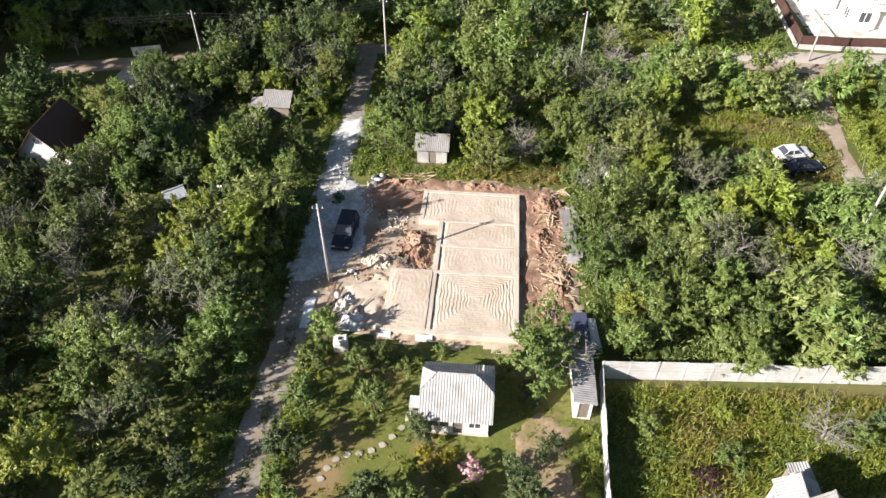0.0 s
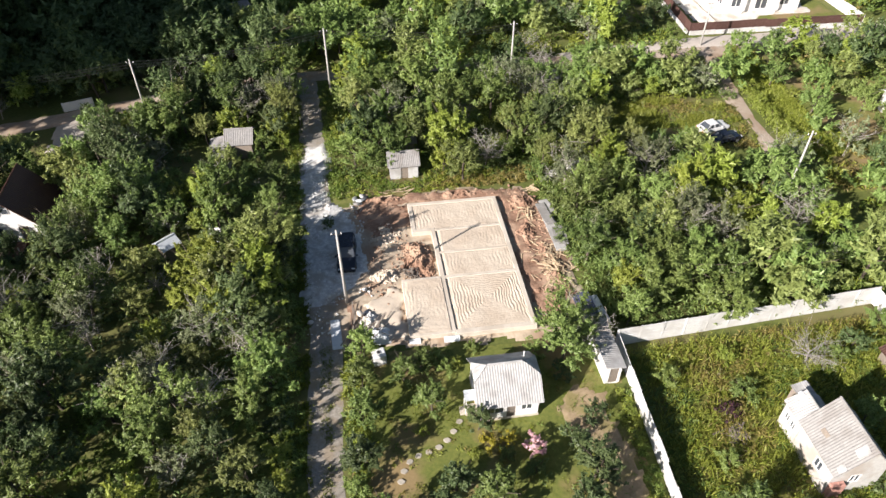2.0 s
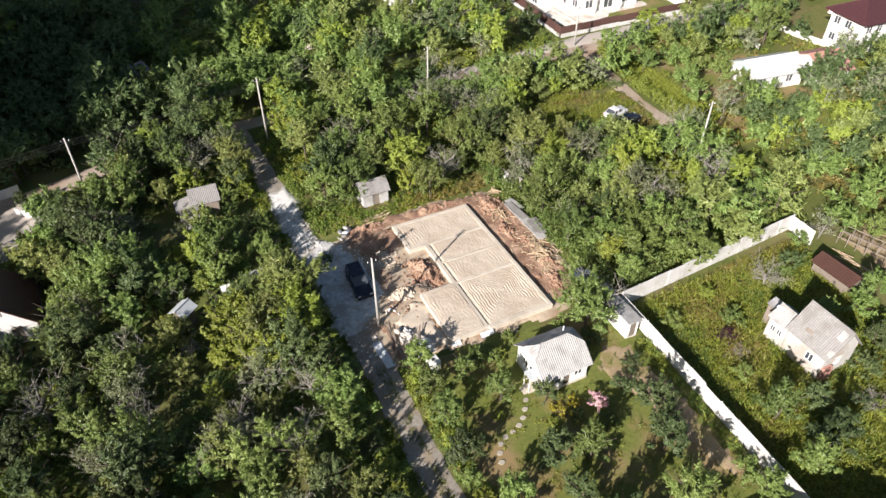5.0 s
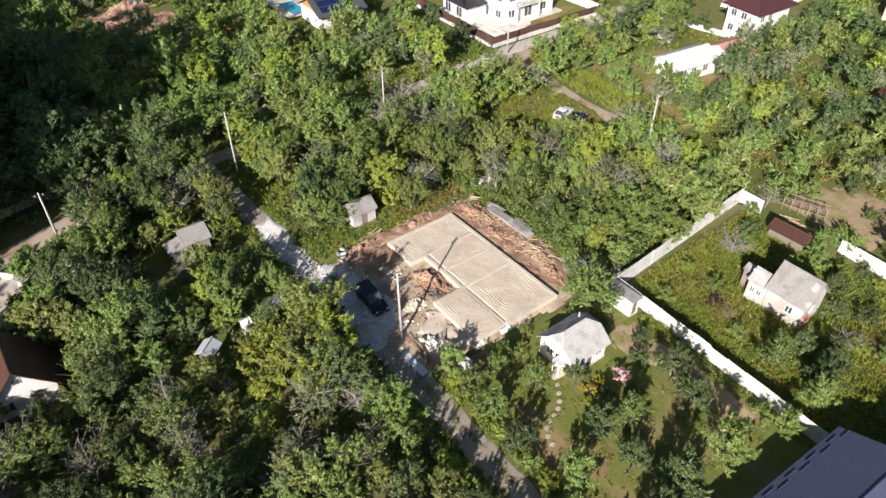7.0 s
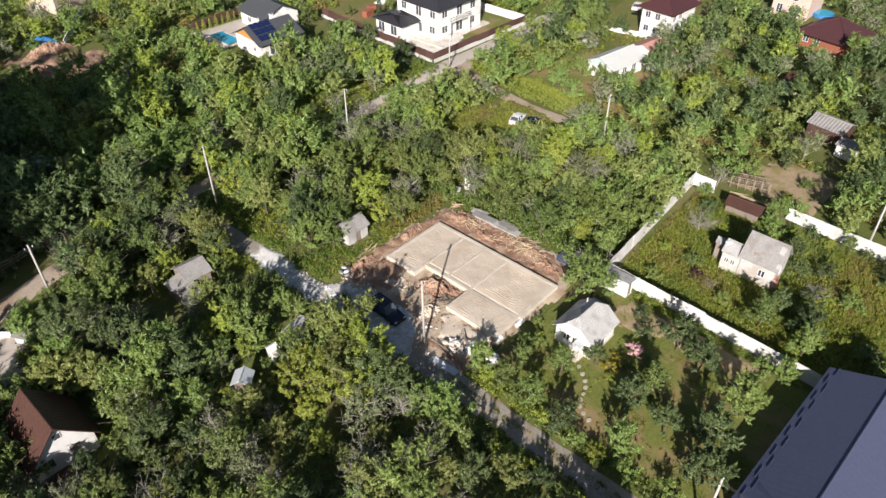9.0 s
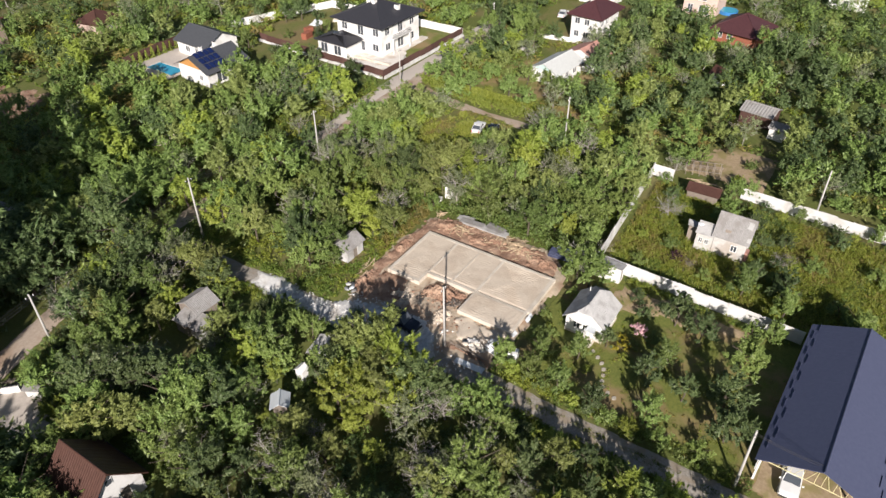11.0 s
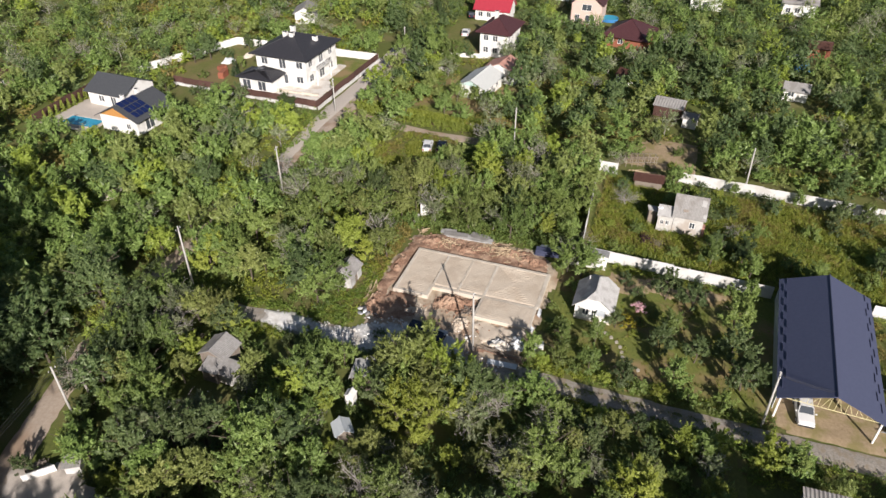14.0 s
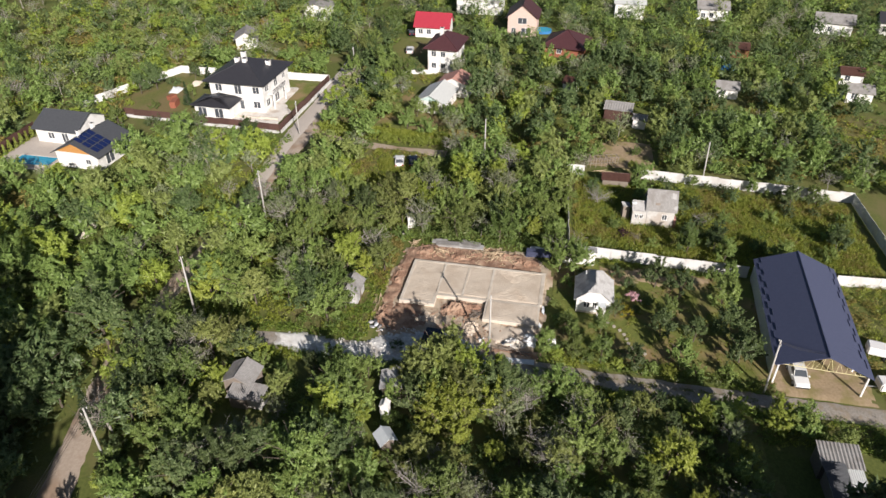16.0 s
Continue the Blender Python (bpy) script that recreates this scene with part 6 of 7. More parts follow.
NO_TREES = []
NO_TREES += [
    [(-17.6, -1.5), (6.2, -3.5), (6.3, 3), (6, 17), (4, 21.5), (-17.5, 22.5)],
    [(-20.8, -70), (-17.0, -70), (-17.0, 48), (-21.7, 48)],
    [(-60, 37.5), (-46, 41.5), (-28, 47), (4, 48.4), (38, 47.2), (60, 48.6), (130, 52.4), (130, 55.6), (60, 52.5), (22, 49.8), (-10, 50.4), (-28, 50.2), (-46, 46), (-60, 43)],
    [(-17, -29), (5.5, -29), (6, -2), (-17, -1)],
]
NO_TREES += [
    [(4, -50), (32, -50), (32, -1.2), (6, -1.2)],
    [(-18, -42), (7, -42), (7, -26), (-18, -26)],
    [(-16.5, 21), (-6.5, 21), (-6.5, 26.6), (-16.5, 25)],
    [(17, 28), (26, 26), (37, 21), (37, 34), (25, 36), (16, 34)],
    [(33.6, 18), (37.8, 18), (40, 48), (36, 48)],
    [(44, 20), (68, 18), (68, 34), (44, 34)],
    [(35.5, 51), (66, 51), (66, 91), (35.5, 91)],
]
NO_TREES += [
    [(11, 74), (33, 72), (35.5, 103), (11, 103)],
    [(32.2, -17), (45, -17.5), (46, -10), (42, -5), (32.2, -5)],
    [(-52.5, 15.8), (-44.6, 15.8), (-44.6, 25.5), (-52.5, 25.5)],
    [(-51, 31), (-45.6, 31), (-43.5, 39), (-46, 45), (-52, 42)],
    [(-33.8, 27.4), (-28.5, 27.4), (-24.6, 29.6), (-24.6, 34.6), (-33.2, 34.0)],
]
NO_TREES += [
    [(-24.5, 26.2), (-21, 26.2), (-21, 32.3), (-24, 31.5)],
    [(-36.5, 11.8), (-31, 12.4), (-31, 16.2), (-36.5, 16.2)],
    [(-31.6, 13.2), (-27.0, 13.4), (-27.0, 16.8), (-31.6, 16.6)],
    [(-34.5, -35), (-24.5, -35), (-24.5, -25.5), (-21.5, -24), (-21.5, -22.3), (-27, -22.6), (-34.5, -25.2)],
    [(47, -17), (62, -17), (62, -6.5), (48, -7)],
    [(74, 24), (100, 25), (110, 45), (84, 46), (72, 40)],
]
NO_TREES += [
    [(98, 6), (116, 4), (116, 22), (100, 22)],
    [(88, -4), (102, -4), (102, 8), (88, 8)],
    [(-18, 117), (-1, 108), (-1, 99), (-13, 95), (-20, 100)],
    [(41, -64), (63, -64), (64, -50), (45, -48)],
    [(64, -36.5), (77, -37), (77, -30.5), (65, -31)],
    [(66, -62), (79, -64), (79, -57), (67, -57)],
    [(93, -43), (104, -43), (104, -37), (93, -37)],
]
NO_TREES += [
    [(80, -65), (90, -65), (90, -59), (80, -59)],
    [(128, -20), (135, -20), (135, -9), (128, -9)],
    [(129, -43), (137, -43), (137, -32), (129, -32)],
    [(121, -75), (131, -75), (131, -62), (121, -62)],
    [(122, 20), (133, 20), (133, 36), (122, 36)],
    [(-33, 65.5), (-28, 65.5), (-28, 70.5), (-33, 70.5)],
    [(38, 28), (46, 26), (46, 42), (38, 44)],
]
NO_TREES += [
    [(-66, 26), (-52, 31), (-46, 38), (-40, 41), (-36, 43.5), (-36, 47), (-46, 43), (-60, 40), (-66, 38)],
    [(26, 51), (38, 51), (38, 92), (35, 92), (29, 72)],
    [(27, 43.5), (36, 43.5), (40, 49.5), (28, 50)],
    [(23.5, 19.6), (33, 19.6), (34, 25), (25, 27)],
]
PLACED = []


def plant(key, x, y, s=1.0, rz=None, sz=None, own=False):
    PLACED.append((key, x, y, s, (x * 7.3 + y * 3.1) % math.tau if rz is None else rz, sz or s, own))


def grove(poly, spacing, kinds, seed, smin, smax, jitter=0.42, gap=0.0):
    rng = random.Random(seed)
    xs, ys = [p[0] for p in poly], [p[1] for p in poly]
    y, row = min(ys), 0
    while y < max(ys):
        x = min(xs) + (row % 2) * spacing / 2
        while x < max(xs):
            px, py = x + rng.uniform(-jitter, jitter) * spacing, y + rng.uniform(-jitter, jitter) * spacing
            k = rng.choices([a for a, _ in kinds], [b for _, b in kinds])[0]
            s = rng.uniform(smin, smax)
            rz = rng.uniform(0, math.tau)
            g = rng.random() < gap
            if not g and inside(px, py, poly) and not any(inside(px, py, q) for q in NO_TREES) and not any((px - q[1]) ** 2 + (py - q[2]) ** 2 < 3.2 for q in PLACED[:60]):
                if -27 < px < -21 and (py < -4 or 13 < py < 30):
                    s *= 0.68 if py < 0 else 0.52
                plant(k, px, py, s, rz, s * rng.uniform(0.85, 1.2))
            x += spacing
        y += spacing * 0.87
        row += 1


# trees and shrubs that stand out
for k, x, y, s in (("bright0", -4.0, 27.3, 1.25), ("bright1", -29.6, 9.6, 1.05), ("bright0", -30.2, 17.4, 0.6), ("bright1", -23.2, 33.0, 0.75), ("bright0", -22.6, 31.6, 0.45), ("dead", -27.5, -5.0, 1.15), ("dead", -24.7, 0.2, 0.95), ("grey0", -28.4, 2.4, 1.1),
                   ("grey1", -38.8, 5.4, 1.1), ("dead", -31.5, -1.5, 1.0), ("conifer", -36.3, 45.0, 0.9), ("dark2", -24.5, 50.8, 1.6), ("dark1", -36.3, 19.9, 1.25),
                   ("grey1", 11.0, 33.5, 1.1), ("grey2", 8.0, 37.0, 1.1), ("dark1", -12.8, 29.0, 1.2), ("mid2", -14.5, 26.6, 0.95), ("mid0", -6.0, 31.0, 1.15)):
    if s > 0.1:
        plant(k, x, y, s, own=True)
EDGE = ("mid1", "olive0", "mid3", "dark0", "mid4", "olive1", "bright1", "mid2", "grey1", "dark1", "mid0")
LOWEDGE = ("bush0", "orchard2", "bush2", "orchard", "bush1")
for i in range(34):
    y = -26.5 + 2.15 * i
    if 26.0 < y < 32.5 or 14.8 < y < 17.0 or -24.5 < y < -20:
        continue
    x = -22.4 - 0.5 * math.sin(i * 2.1) - 0.012 * max(0, y)
    if y < -4:
        if i % 3 == 1:
            plant(EDGE[(i * 7) % 11], x - 1.2, y, 0.75, own=True)
        else:
            plant(LOWEDGE[(i * 3) % 5], x, y, 0.8 + 0.15 * (i % 3), own=True)
    elif y < 13:
        plant(EDGE[(i * 7) % 11], x - 1.0, y, (1.02 if y > 4.5 else 0.72) + 0.15 * ((i * 5) % 4) / 1.5, own=True)
    elif y < 26:
        plant(EDGE[(i * 7) % 11], x - 0.6, y, 0.5 + 0.1 * ((i * 5) % 4) / 1.5, own=True)
    else:
        plant(EDGE[(i * 7) % 11], x, y, 0.85 + 0.13 * ((i * 5) % 4) / 1.5, own=True)
for k, x, y, q in (("olive1", -28.4, 27.0, 0.75), ("mid1", -25.4, 28.2, 0.5), ("mid2", -24.9, 31.0, 0.55), ("olive2", -31.6, 34.0, 0.75), ("mid0", -12.1, 25.0, 0.62), ("mid4", -11.6, 27.0, 0.9), ("bush0", -34.7, 13.2, 1.0), ("bush2", -33.8, 12.3, 1.0), ("bush1", -34.6, 14.7, 0.9), ("bush0", -29.9, 14.8, 0.9), ("bush0", -29.3, 14.0, 0.8), ("orchard", -46.6, 41.2, 0.7), ("bush0", -40.4, 40.4, 1.3), ("bush2", -39.0, 41.0, 1.2), ("bush1", -42.2, 39.8, 1.1), ("orchard2", -43.2, 38.6, 0.9), ("mid3", -28.9, 18.6, 0.9), ("dark0", -27.6, 12.2, 0.95), ("mid0", -33.6, 18.0, 0.9), ("olive2", -34.6, 10.6, 0.85), ("olive1", -23.4, 10.1, 1.4), ("bush2", -17.7, 16.6, 0.6),
                   ("mid2", 1.3, -3.7, 1.05), ("mid4", 2.2, -1.8, 0.95), ("dead", 3.3, -2.9, 1.2), ("orchard", -7.0, -9.3, 0.75), ("bush0", -8.6, -3.4, 0.7), ("orchard2", -12.2, -4.0, 0.8), ("bush0", -5.4, -11.9, 0.6), ("bush1", -7.6, -11.6, 0.5), ("mid2", -26.6, 14.6, 0.62), ("dark1", -25.6, 3.6, 1.2), ("olive1", -26.0, 7.4, 1.2), ("bright1", -24.0, 9.8, 1.1)):
    plant(k, x, y, q, own=True)
_r = random.Random(77)
for i in range(22):
    x, y = _r.uniform(8, 27), _r.uniform(-44, -19)
    if x < 24 or y < -30:
        plant(_r.choice(("bush0", "bush2", "orchard2", "bush1", "orchard")), x, y, _r.uniform(0.7, 1.25), _r.uniform(0, 6.2), own=True)
# tall trees along the near side of the upper street
for i, (x, y, q) in enumerate(((-33.0, 41.6, 1.1), (-30.0, 43.0, 1.15), (-26.6, 43.8, 1.2), (-23.8, 44.6, 1.2), (-35.2, 38.4, 1.05), (-29.0, 40.4, 1.15))):
    plant(("dark0", "mid2", "dark2", "mid4", "olive1")[i % 5], x, y, q, own=True)
# garden, meadow and yard edges
for k, x, y, s in (
        ('orchard2', -15.3, -0.9, 0.95), ('bush1', -15.6, -2.4, 0.9), ('orchard2', -15.6, -4.2, 0.95), ('bush0', -15.9, -5.9, 0.8), ('orchard2', -15.6, -7.6, 1.0),
        ('bush1', -16.0, -9.4, 0.8), ('orchard', -16.0, -11.2, 1.0), ('bush0', -16.3, -13.0, 0.9), ('orchard2', -10.3, -7.4, 0.95), ('bush1', -11.2, -9.0, 0.45),
        ('yellowbush', -6.4, -11.0, 1.0), ('yellowbush', -5.0, -10.6, 0.8), ('pinkbush', -3.1, -11.6, 1.05), ('bush2', -0.2, -11.2, 0.8), ('bush2', 2.2, -9.4, 0.85),
        ('bush0', -3.4, -13.6, 0.8), ('orchard', 0.4, -14.6, 1.25), ('orchard2', -6.8, -15.6, 1.1), ('orchard', -9.6, -14.8, 1.1), ('orchard', -1.0, -17.6, 1.2),
):
    plant(k, x, y, s, own=True)
for k, x, y, s in (
        ('orchard2', -3.3, -22.8, 1.45), ('bush0', 3.6, -22.4, 1.0), ('orchard2', 3.4, -24.4, 0.9), ('orchard', -8.8, -22.6, 1.45), ('orchard', -12.6, -23.6, 1.35),
        ('orchard2', -14.6, -16.6, 1.1), ('orchard', -10.0, -18.6, 1.0), ('bush1', -16.2, -15.4, 0.9), ('bush0', -16.2, -18.4, 1.0), ('bush0', -15.6, -22.0, 1.0),
        ('bush0', -9.4, -2.2, 0.7), ('bush1', -7.6, -2.8, 0.55), ('bush0', -6.0, -1.5, 0.6), ('orchard2', -10.6, -3.2, 0.7), ('bush1', 5.0, -9.5, 0.5),
        ('bush1', 5.0, -12.4, 0.45), ('bush1', 4.9, -7.6, 0.4), ('bush2', 0.6, -5.2, 0.8), ('bush0', -1.2, -3.0, 0.8), ('deadbush', 21.3, -7.0, 1.2),
):
    plant(k, x, y, s, own=True)
for k, x, y, s in (
        ('purplebush', 12.6, -10.8, 0.9), ('bush0', 24.0, -6.5, 0.9), ('bush2', 26.0, -6.0, 1.0), ('bush0', 26.6, -14.0, 1.2), ('bush1', 27.6, -16.4, 1.0),
        ('bush2', 22.5, -22.0, 1.1), ('bush0', 14.0, -22.5, 1.0), ('bush0', 19.0, -26.0, 1.2), ('orchard2', 9.5, -19.5, 1.2), ('orchard2', 8.2, -24.5, 1.1),
        ('bush2', 26.0, -28.0, 1.2), ('bush0', 12.0, -30.0, 1.2), ('bush0', 21.0, -33.0, 1.2), ('bush2', 25.5, -36.0, 1.1), ('bush0', 9.0, -7.0, 0.9),
        ('bush1', 15.0, -5.5, 0.8), ('bush0', 10.5, -14.8, 0.8), ('bush2', 27.0, -41.0, 1.3), ('bush0', 17.0, -41.0, 1.3), ('deadbush', 18.0, -22.5, 0.9),
):
    plant(k, x, y, s, own=True)
for k, x, y, s in (
        ('bush0', 29.0, -12.6, 0.8), ('bright0', -22.4, -21.0, 0.75), ('mid0', -22.2, -28.0, 0.8), ('mid1', 43.0, 30.0, 0.9), ('mid3', 48.6, 23.2, 0.7),
        ('mid4', 49.4, 29.5, 0.75), ('orchard2', 50.5, 26.0, 0.9), ('bush1', 52, 21, 1.1), ('mid3', 41.0, 37.0, 0.8), ('bush0', 47.0, 18.0, 1.1),
        ('bush1', 42.5, 34.0, 0.9), ('mid0', 66.0, 36.5, 1.3), ('mid2', 69.0, 41.0, 1.4),
):
    plant(k, x, y, s, own=True)
plant("conifer", 57.0, 78.5, 0.8, own=True)
for i in range(16):
    plant(("bush0", "bush2", "orchard", "bush1", "orchard2")[i % 5], 28.5 + 2.2 * (i % 4) + 0.6 * math.sin(i), 54 + 2.3 * i, 0.9 + 0.15 * (i % 3), own=True)
for k, x, y, q in (("conifer", 46.2, 78.0, 0.75), ("bush0", 43.2, 84.0, 1.0), ("orchard", 60.8, 84.0, 1.0), ("bush2", 55.5, 86.5, 1.1), ("bush1", 43.5, 90.0, 0.9), ("orchard2", 50.2, 79.0, 0.8)):
    plant(k, x, y, q, own=True)
for k, x, y, q in (("orchard2", 22.2, -13.4, 0.85), ("bush2", 20.8, -19.4, 1.1), ("orchard", 24.4, -17.6, 0.8), ("bush0", 14.6, -9.4, 1.0), ("orchard2", 38.0, -6.6, 0.9), ("bush0", 40.5, -13.5, 0.9), ("bush1", 35.2, -13.0, 0.9), ("orchard", 43.4, -9.0, 0.9)):
    plant(k, x, y, q, own=True)
for i in range(13):
    plant(("bush0", "bush2", "bush1", "orchard2")[i % 4], 29.6 - 0.06 * i + 0.5 * math.sin(i * 2.2), -15.6 - 2.3 * i, 0.6 + 0.12 * (i % 3), own=True)
for k, x, y, q in (("orchard2", 28.6, -13.2, 1.1), ("bush0", 29.8, -3.6, 0.9), ("bright1", -22.2, -26.1, 0.72), ("bush1", -23.4, -18.6, 1.1), ("orchard2", -23.9, -19.8, 1.1), ("mid4", -42.6, 16.2, 0.95), ("mid3", -41.8, 20.2, 1.0), ("olive1", -42.8, 24.0, 1.0), ("olive0", -44.0, 12.6, 0.7), ("mid1", -47.4, 11.8, 0.75), ("bush2", -45.2, 14.2, 0.9), ("dark1", -50.6, 28.4, 0.9), ("mid0", -46.0, 28.2, 0.9)):
    plant(k, x, y, q, own=True)
plant("mid1", 60.5, 77.0, 0.8, own=True)
for i in range(9):
    plant(("mid2", "dark1", "olive0", "mid4")[i % 4], 68.0 + 4.6 * i, 48.4 + 0.5 * math.sin(i * 2.0), 1.0 + 0.1 * (i % 3), own=True)
plant("dark1", 53.0, 89.0, 1.1, own=True)
plant("dark2", 50.0, 91.0, 0.8, own=True)
for i in range(9):
    plant("cypress", 15.6 + i * 1.5, 99.6, 0.9 + 0.1 * (i % 2), own=True)
plant("bright0", 35.0, 86.5, 0.6, own=True)
# out-of-view trees, added to shade the ground beside the corrugated shed
for x, y, q in ((-40.5, -31.6, 0.9), (-44.5, -29, 0.85), (-37.6, -30.4, 0.85), (-47, -34, 0.9), (-41.5, -27.5, 0.75), (-43, -32.6, 0.9)):
    plant("tall", x, y, q, own=True)

WOOD = [("mid0", 2), ("mid1", 2), ("mid2", 2), ("mid3", 2), ("mid4", 2), ("olive0", 1.6), ("olive1", 1.6), ("olive2", 1.6), ("dark0", 1.1), ("dark1", 1.1), ("dark2", 1.0), ("bright0", 1.7), ("bright1", 1.7), ("grey0", 1.1), ("grey1", 1.1), ("grey2", 1.1), ("dead", 1.3), ("bush0", 1.6), ("bush1", 1.4), ("bush2", 1.4)]
SUNNY = [("mid0", 3), ("mid1", 3), ("mid2", 3), ("mid3", 3), ("mid4", 3), ("olive0", 2.5), ("olive1", 2.5), ("olive2", 2.5), ("bright0", 2.4), ("bright1", 2.4), ("dark0", 0.8), ("dark1", 0.8), ("grey0", 1.1), ("grey1", 1.1), ("grey2", 0.8), ("dead", 0.3), ("bush0", 1.6), ("bush1", 1.8)]
grove([(-37, -30), (-21.5, -30), (-21.5, 47), (-37, 47)], 3.2, WOOD, 1, 0.5, 1.1)
grove([(-64, -30), (-37, -30), (-37, 47), (-64, 47)], 3.5, WOOD + [("dark0", 1.4), ("dark1", 1.4), ("dark2", 1.4)], 21, 0.65, 1.25)
grove([(-16.5, 21), (36, 21), (37, 47.5), (-16.5, 47.5)], 3.5, SUNNY, 2, 0.6, 1.25)
grove([(6, -1.6), (33, -1), (33, 21), (6, 21)], 3.4, SUNNY, 3, 0.6, 1.25)
grove([(-28, 50.4), (36, 51), (36, 78), (-28, 78)], 4.1, SUNNY, 4, 0.8, 1.3)
# slender tall trees along the western edge, mostly unseen, added to shade the wood
for i in range(9):
    plant("tall", -68 - 5 * (i % 2) - 0.8 * math.sin(i * 1.9), 37.5 + 2.35 * i, 1.35 + 0.1 * (i % 3), 1.3 * i, 2.55 + 0.12 * (i % 2))
SHADY = WOOD + [("dark0", 4), ("dark1", 4), ("dark2", 4)]
grove([(38, -60), (75, -60), (75, 48), (38, 48)], 4.5, SHADY, 5, 0.7, 1.2, gap=0.08)
grove([(75, -70), (150, -90), (170, 130), (75, 50)], 4.5, SHADY, 6, 0.65, 1.2, gap=0.14)
grove([(-30, 78), (40, 78), (66, 54), (150, 60), (150, 150), (-30, 140)], 4.6, WOOD, 7, 0.65, 1.2, gap=0.14)
grove([(-90, 140), (-30, 140), (150, 150), (170, 130), (230, 130), (230, 220), (-90, 220)], 7.0, WOOD, 14, 1.1, 1.6, gap=0.1)
grove([(150, -110), (215, -110), (230, 130), (170, 130)], 7.0, SHADY, 15, 1.1, 1.6, gap=0.1)
grove([(-90, 84), (-30, 84), (-30, 140), (-90, 140)], 5.0, WOOD, 16, 0.9, 1.4, gap=0.08)
grove([(32, -60), (38, -60), (38, -2), (32, -2)], 3.6, WOOD, 8, 0.5, 0.95)
# dark leaf colours here stand in for shade over the north-western wood
DARK = [("dark0", 2), ("dark1", 2), ("dark2", 2), ("mid1", 1), ("olive0", 0.7), ("bush2", 0.6)]
grove([(-78, 43), (-60, 44.5), (-28, 50.5), (-28, 92), (-78, 92)], 3.7, DARK, 9, 0.9, 1.5)
# oversized, mostly unseen groves in the west, added to throw shade eastwards
grove([(-112, 20.5), (-82, 31), (-72, 39.5), (-70, 62), (-112, 62)], 5.0, [("tall", 1)], 12, 2.2, 2.6)
grove([(-112, 60), (-74, 60), (-74, 100), (-112, 100)], 7.5, [("tall", 1)], 13, 2.0, 2.3)
grove([(-72, 46.5), (-58, 50), (-50, 56), (-50, 72), (-58, 100), (-74, 100)], 6.5, [("tall", 1)], 31, 1.0, 1.3)
grove([(-58, -50), (-21.5, -50), (-21.5, -30), (-58, -30)], 4.2, WOOD, 10, 0.6, 1.0)

# the trees round the yard stand as things of their own, those further off are one mass
own = [p for p in PLACED if p[6]]
rest = sorted((p for p in PLACED if not p[6]), key=lambda p: math.hypot((p[1] + 16) * 0.9, p[2] - 9))
near = {"tree": 0, "shrub": 0}
wood_v, wood_i = [], []
SLOT = ["leaf_mid", "leaf_olive", "leaf_dark", "leaf_bright", "leaf_grey", "leaf_pine", "bark", "deadwood"]
LIMIT = {"tree": 180, "shrub": 110}
for key, x, y, s, rz, sz, mine in own + rest:
    k = KIND[key]
    if mine or near.get(k["name"], 999) < LIMIT.get(k["name"], 0):
        if not mine:
            near[k["name"]] += 1
        e = new(k["name"])
        e.empty_display_size = 0.2
        e.matrix_world = Matrix.LocRotScale((x, y, -0.05), Euler((0, 0, rz)), (s, s, sz))
        tagged(e, k["label"], k["category"], "trees and shrubs of the gardens" if k["name"] in ("tree", "shrub") else "")
        for nm, me in (("trunk", k["limbs"]), ("crown", k["crown"])):
            o = new(nm, me)
            o.parent = e
    else:
        dist = math.hypot(x + 16, y - 9)
        far = 2 if dist > 112 else int(dist > 50)
        c, sn = math.cos(rz), math.sin(rz)
        rot = np.array([[c * s, -sn * s, 0], [sn * s, c * s, 0], [0, 0, sz]])
        for arr, slot in (((k["least"] if far > 1 else k["low"]) if far else k["mid"], k["leafmat"]), (k["limb"][: (0 if far else 80)] if not k["twiggy"] else k["limb"][:: (3 if far else 1)], k["trunk"])):
            if len(arr):
                wood_v.append(arr @ rot.T + np.array([x, y, -0.05]))
                wood_i.append(np.full(len(arr), SLOT.index(slot)))
woods = new("woodland", tri_mesh("woodland", np.concatenate(wood_v), [M[q] for q in SLOT], np.concatenate(wood_i)))
tagged(woods, "mass of green garden trees and shrubs further off", "trees", kind="stuff")


# ---------------------------------------------------------------- hedge and grass
def hedge(pts, w, h, seed, label, leafmat="leaf_bright"):
    rng = np.random.default_rng(seed)
    cs = []
    for (ax, ay), (bx, by) in zip(pts, pts[1:]):
        L = math.hypot(bx - ax, by - ay)
        for i in range(int(L * 16)):
            t = rng.uniform(0, 1)
            px, py, pz = ax + (bx - ax) * t + rng.uniform(-w, w) / 2, ay + (by - ay) * t + rng.uniform(-w, w) / 2, rng.uniform(0.1, h)
            cs.append((px, py, pz, px + rng.normal() * 0.15, py + rng.normal() * 0.15, pz + 0.35))
    ob = new("hedge", tri_mesh("hedge", leaf_arrays(cs, 22, 0.2, rng, 0.3), [M[leafmat]]))
    tagged(ob, label, "hedge", kind="stuff")


hedge([(36.9, 21.0), (37.0, 32), (38.2, 41), (40, 47)], 1.7, 1.5, 3, "long bright green clipped hedge beside a track")


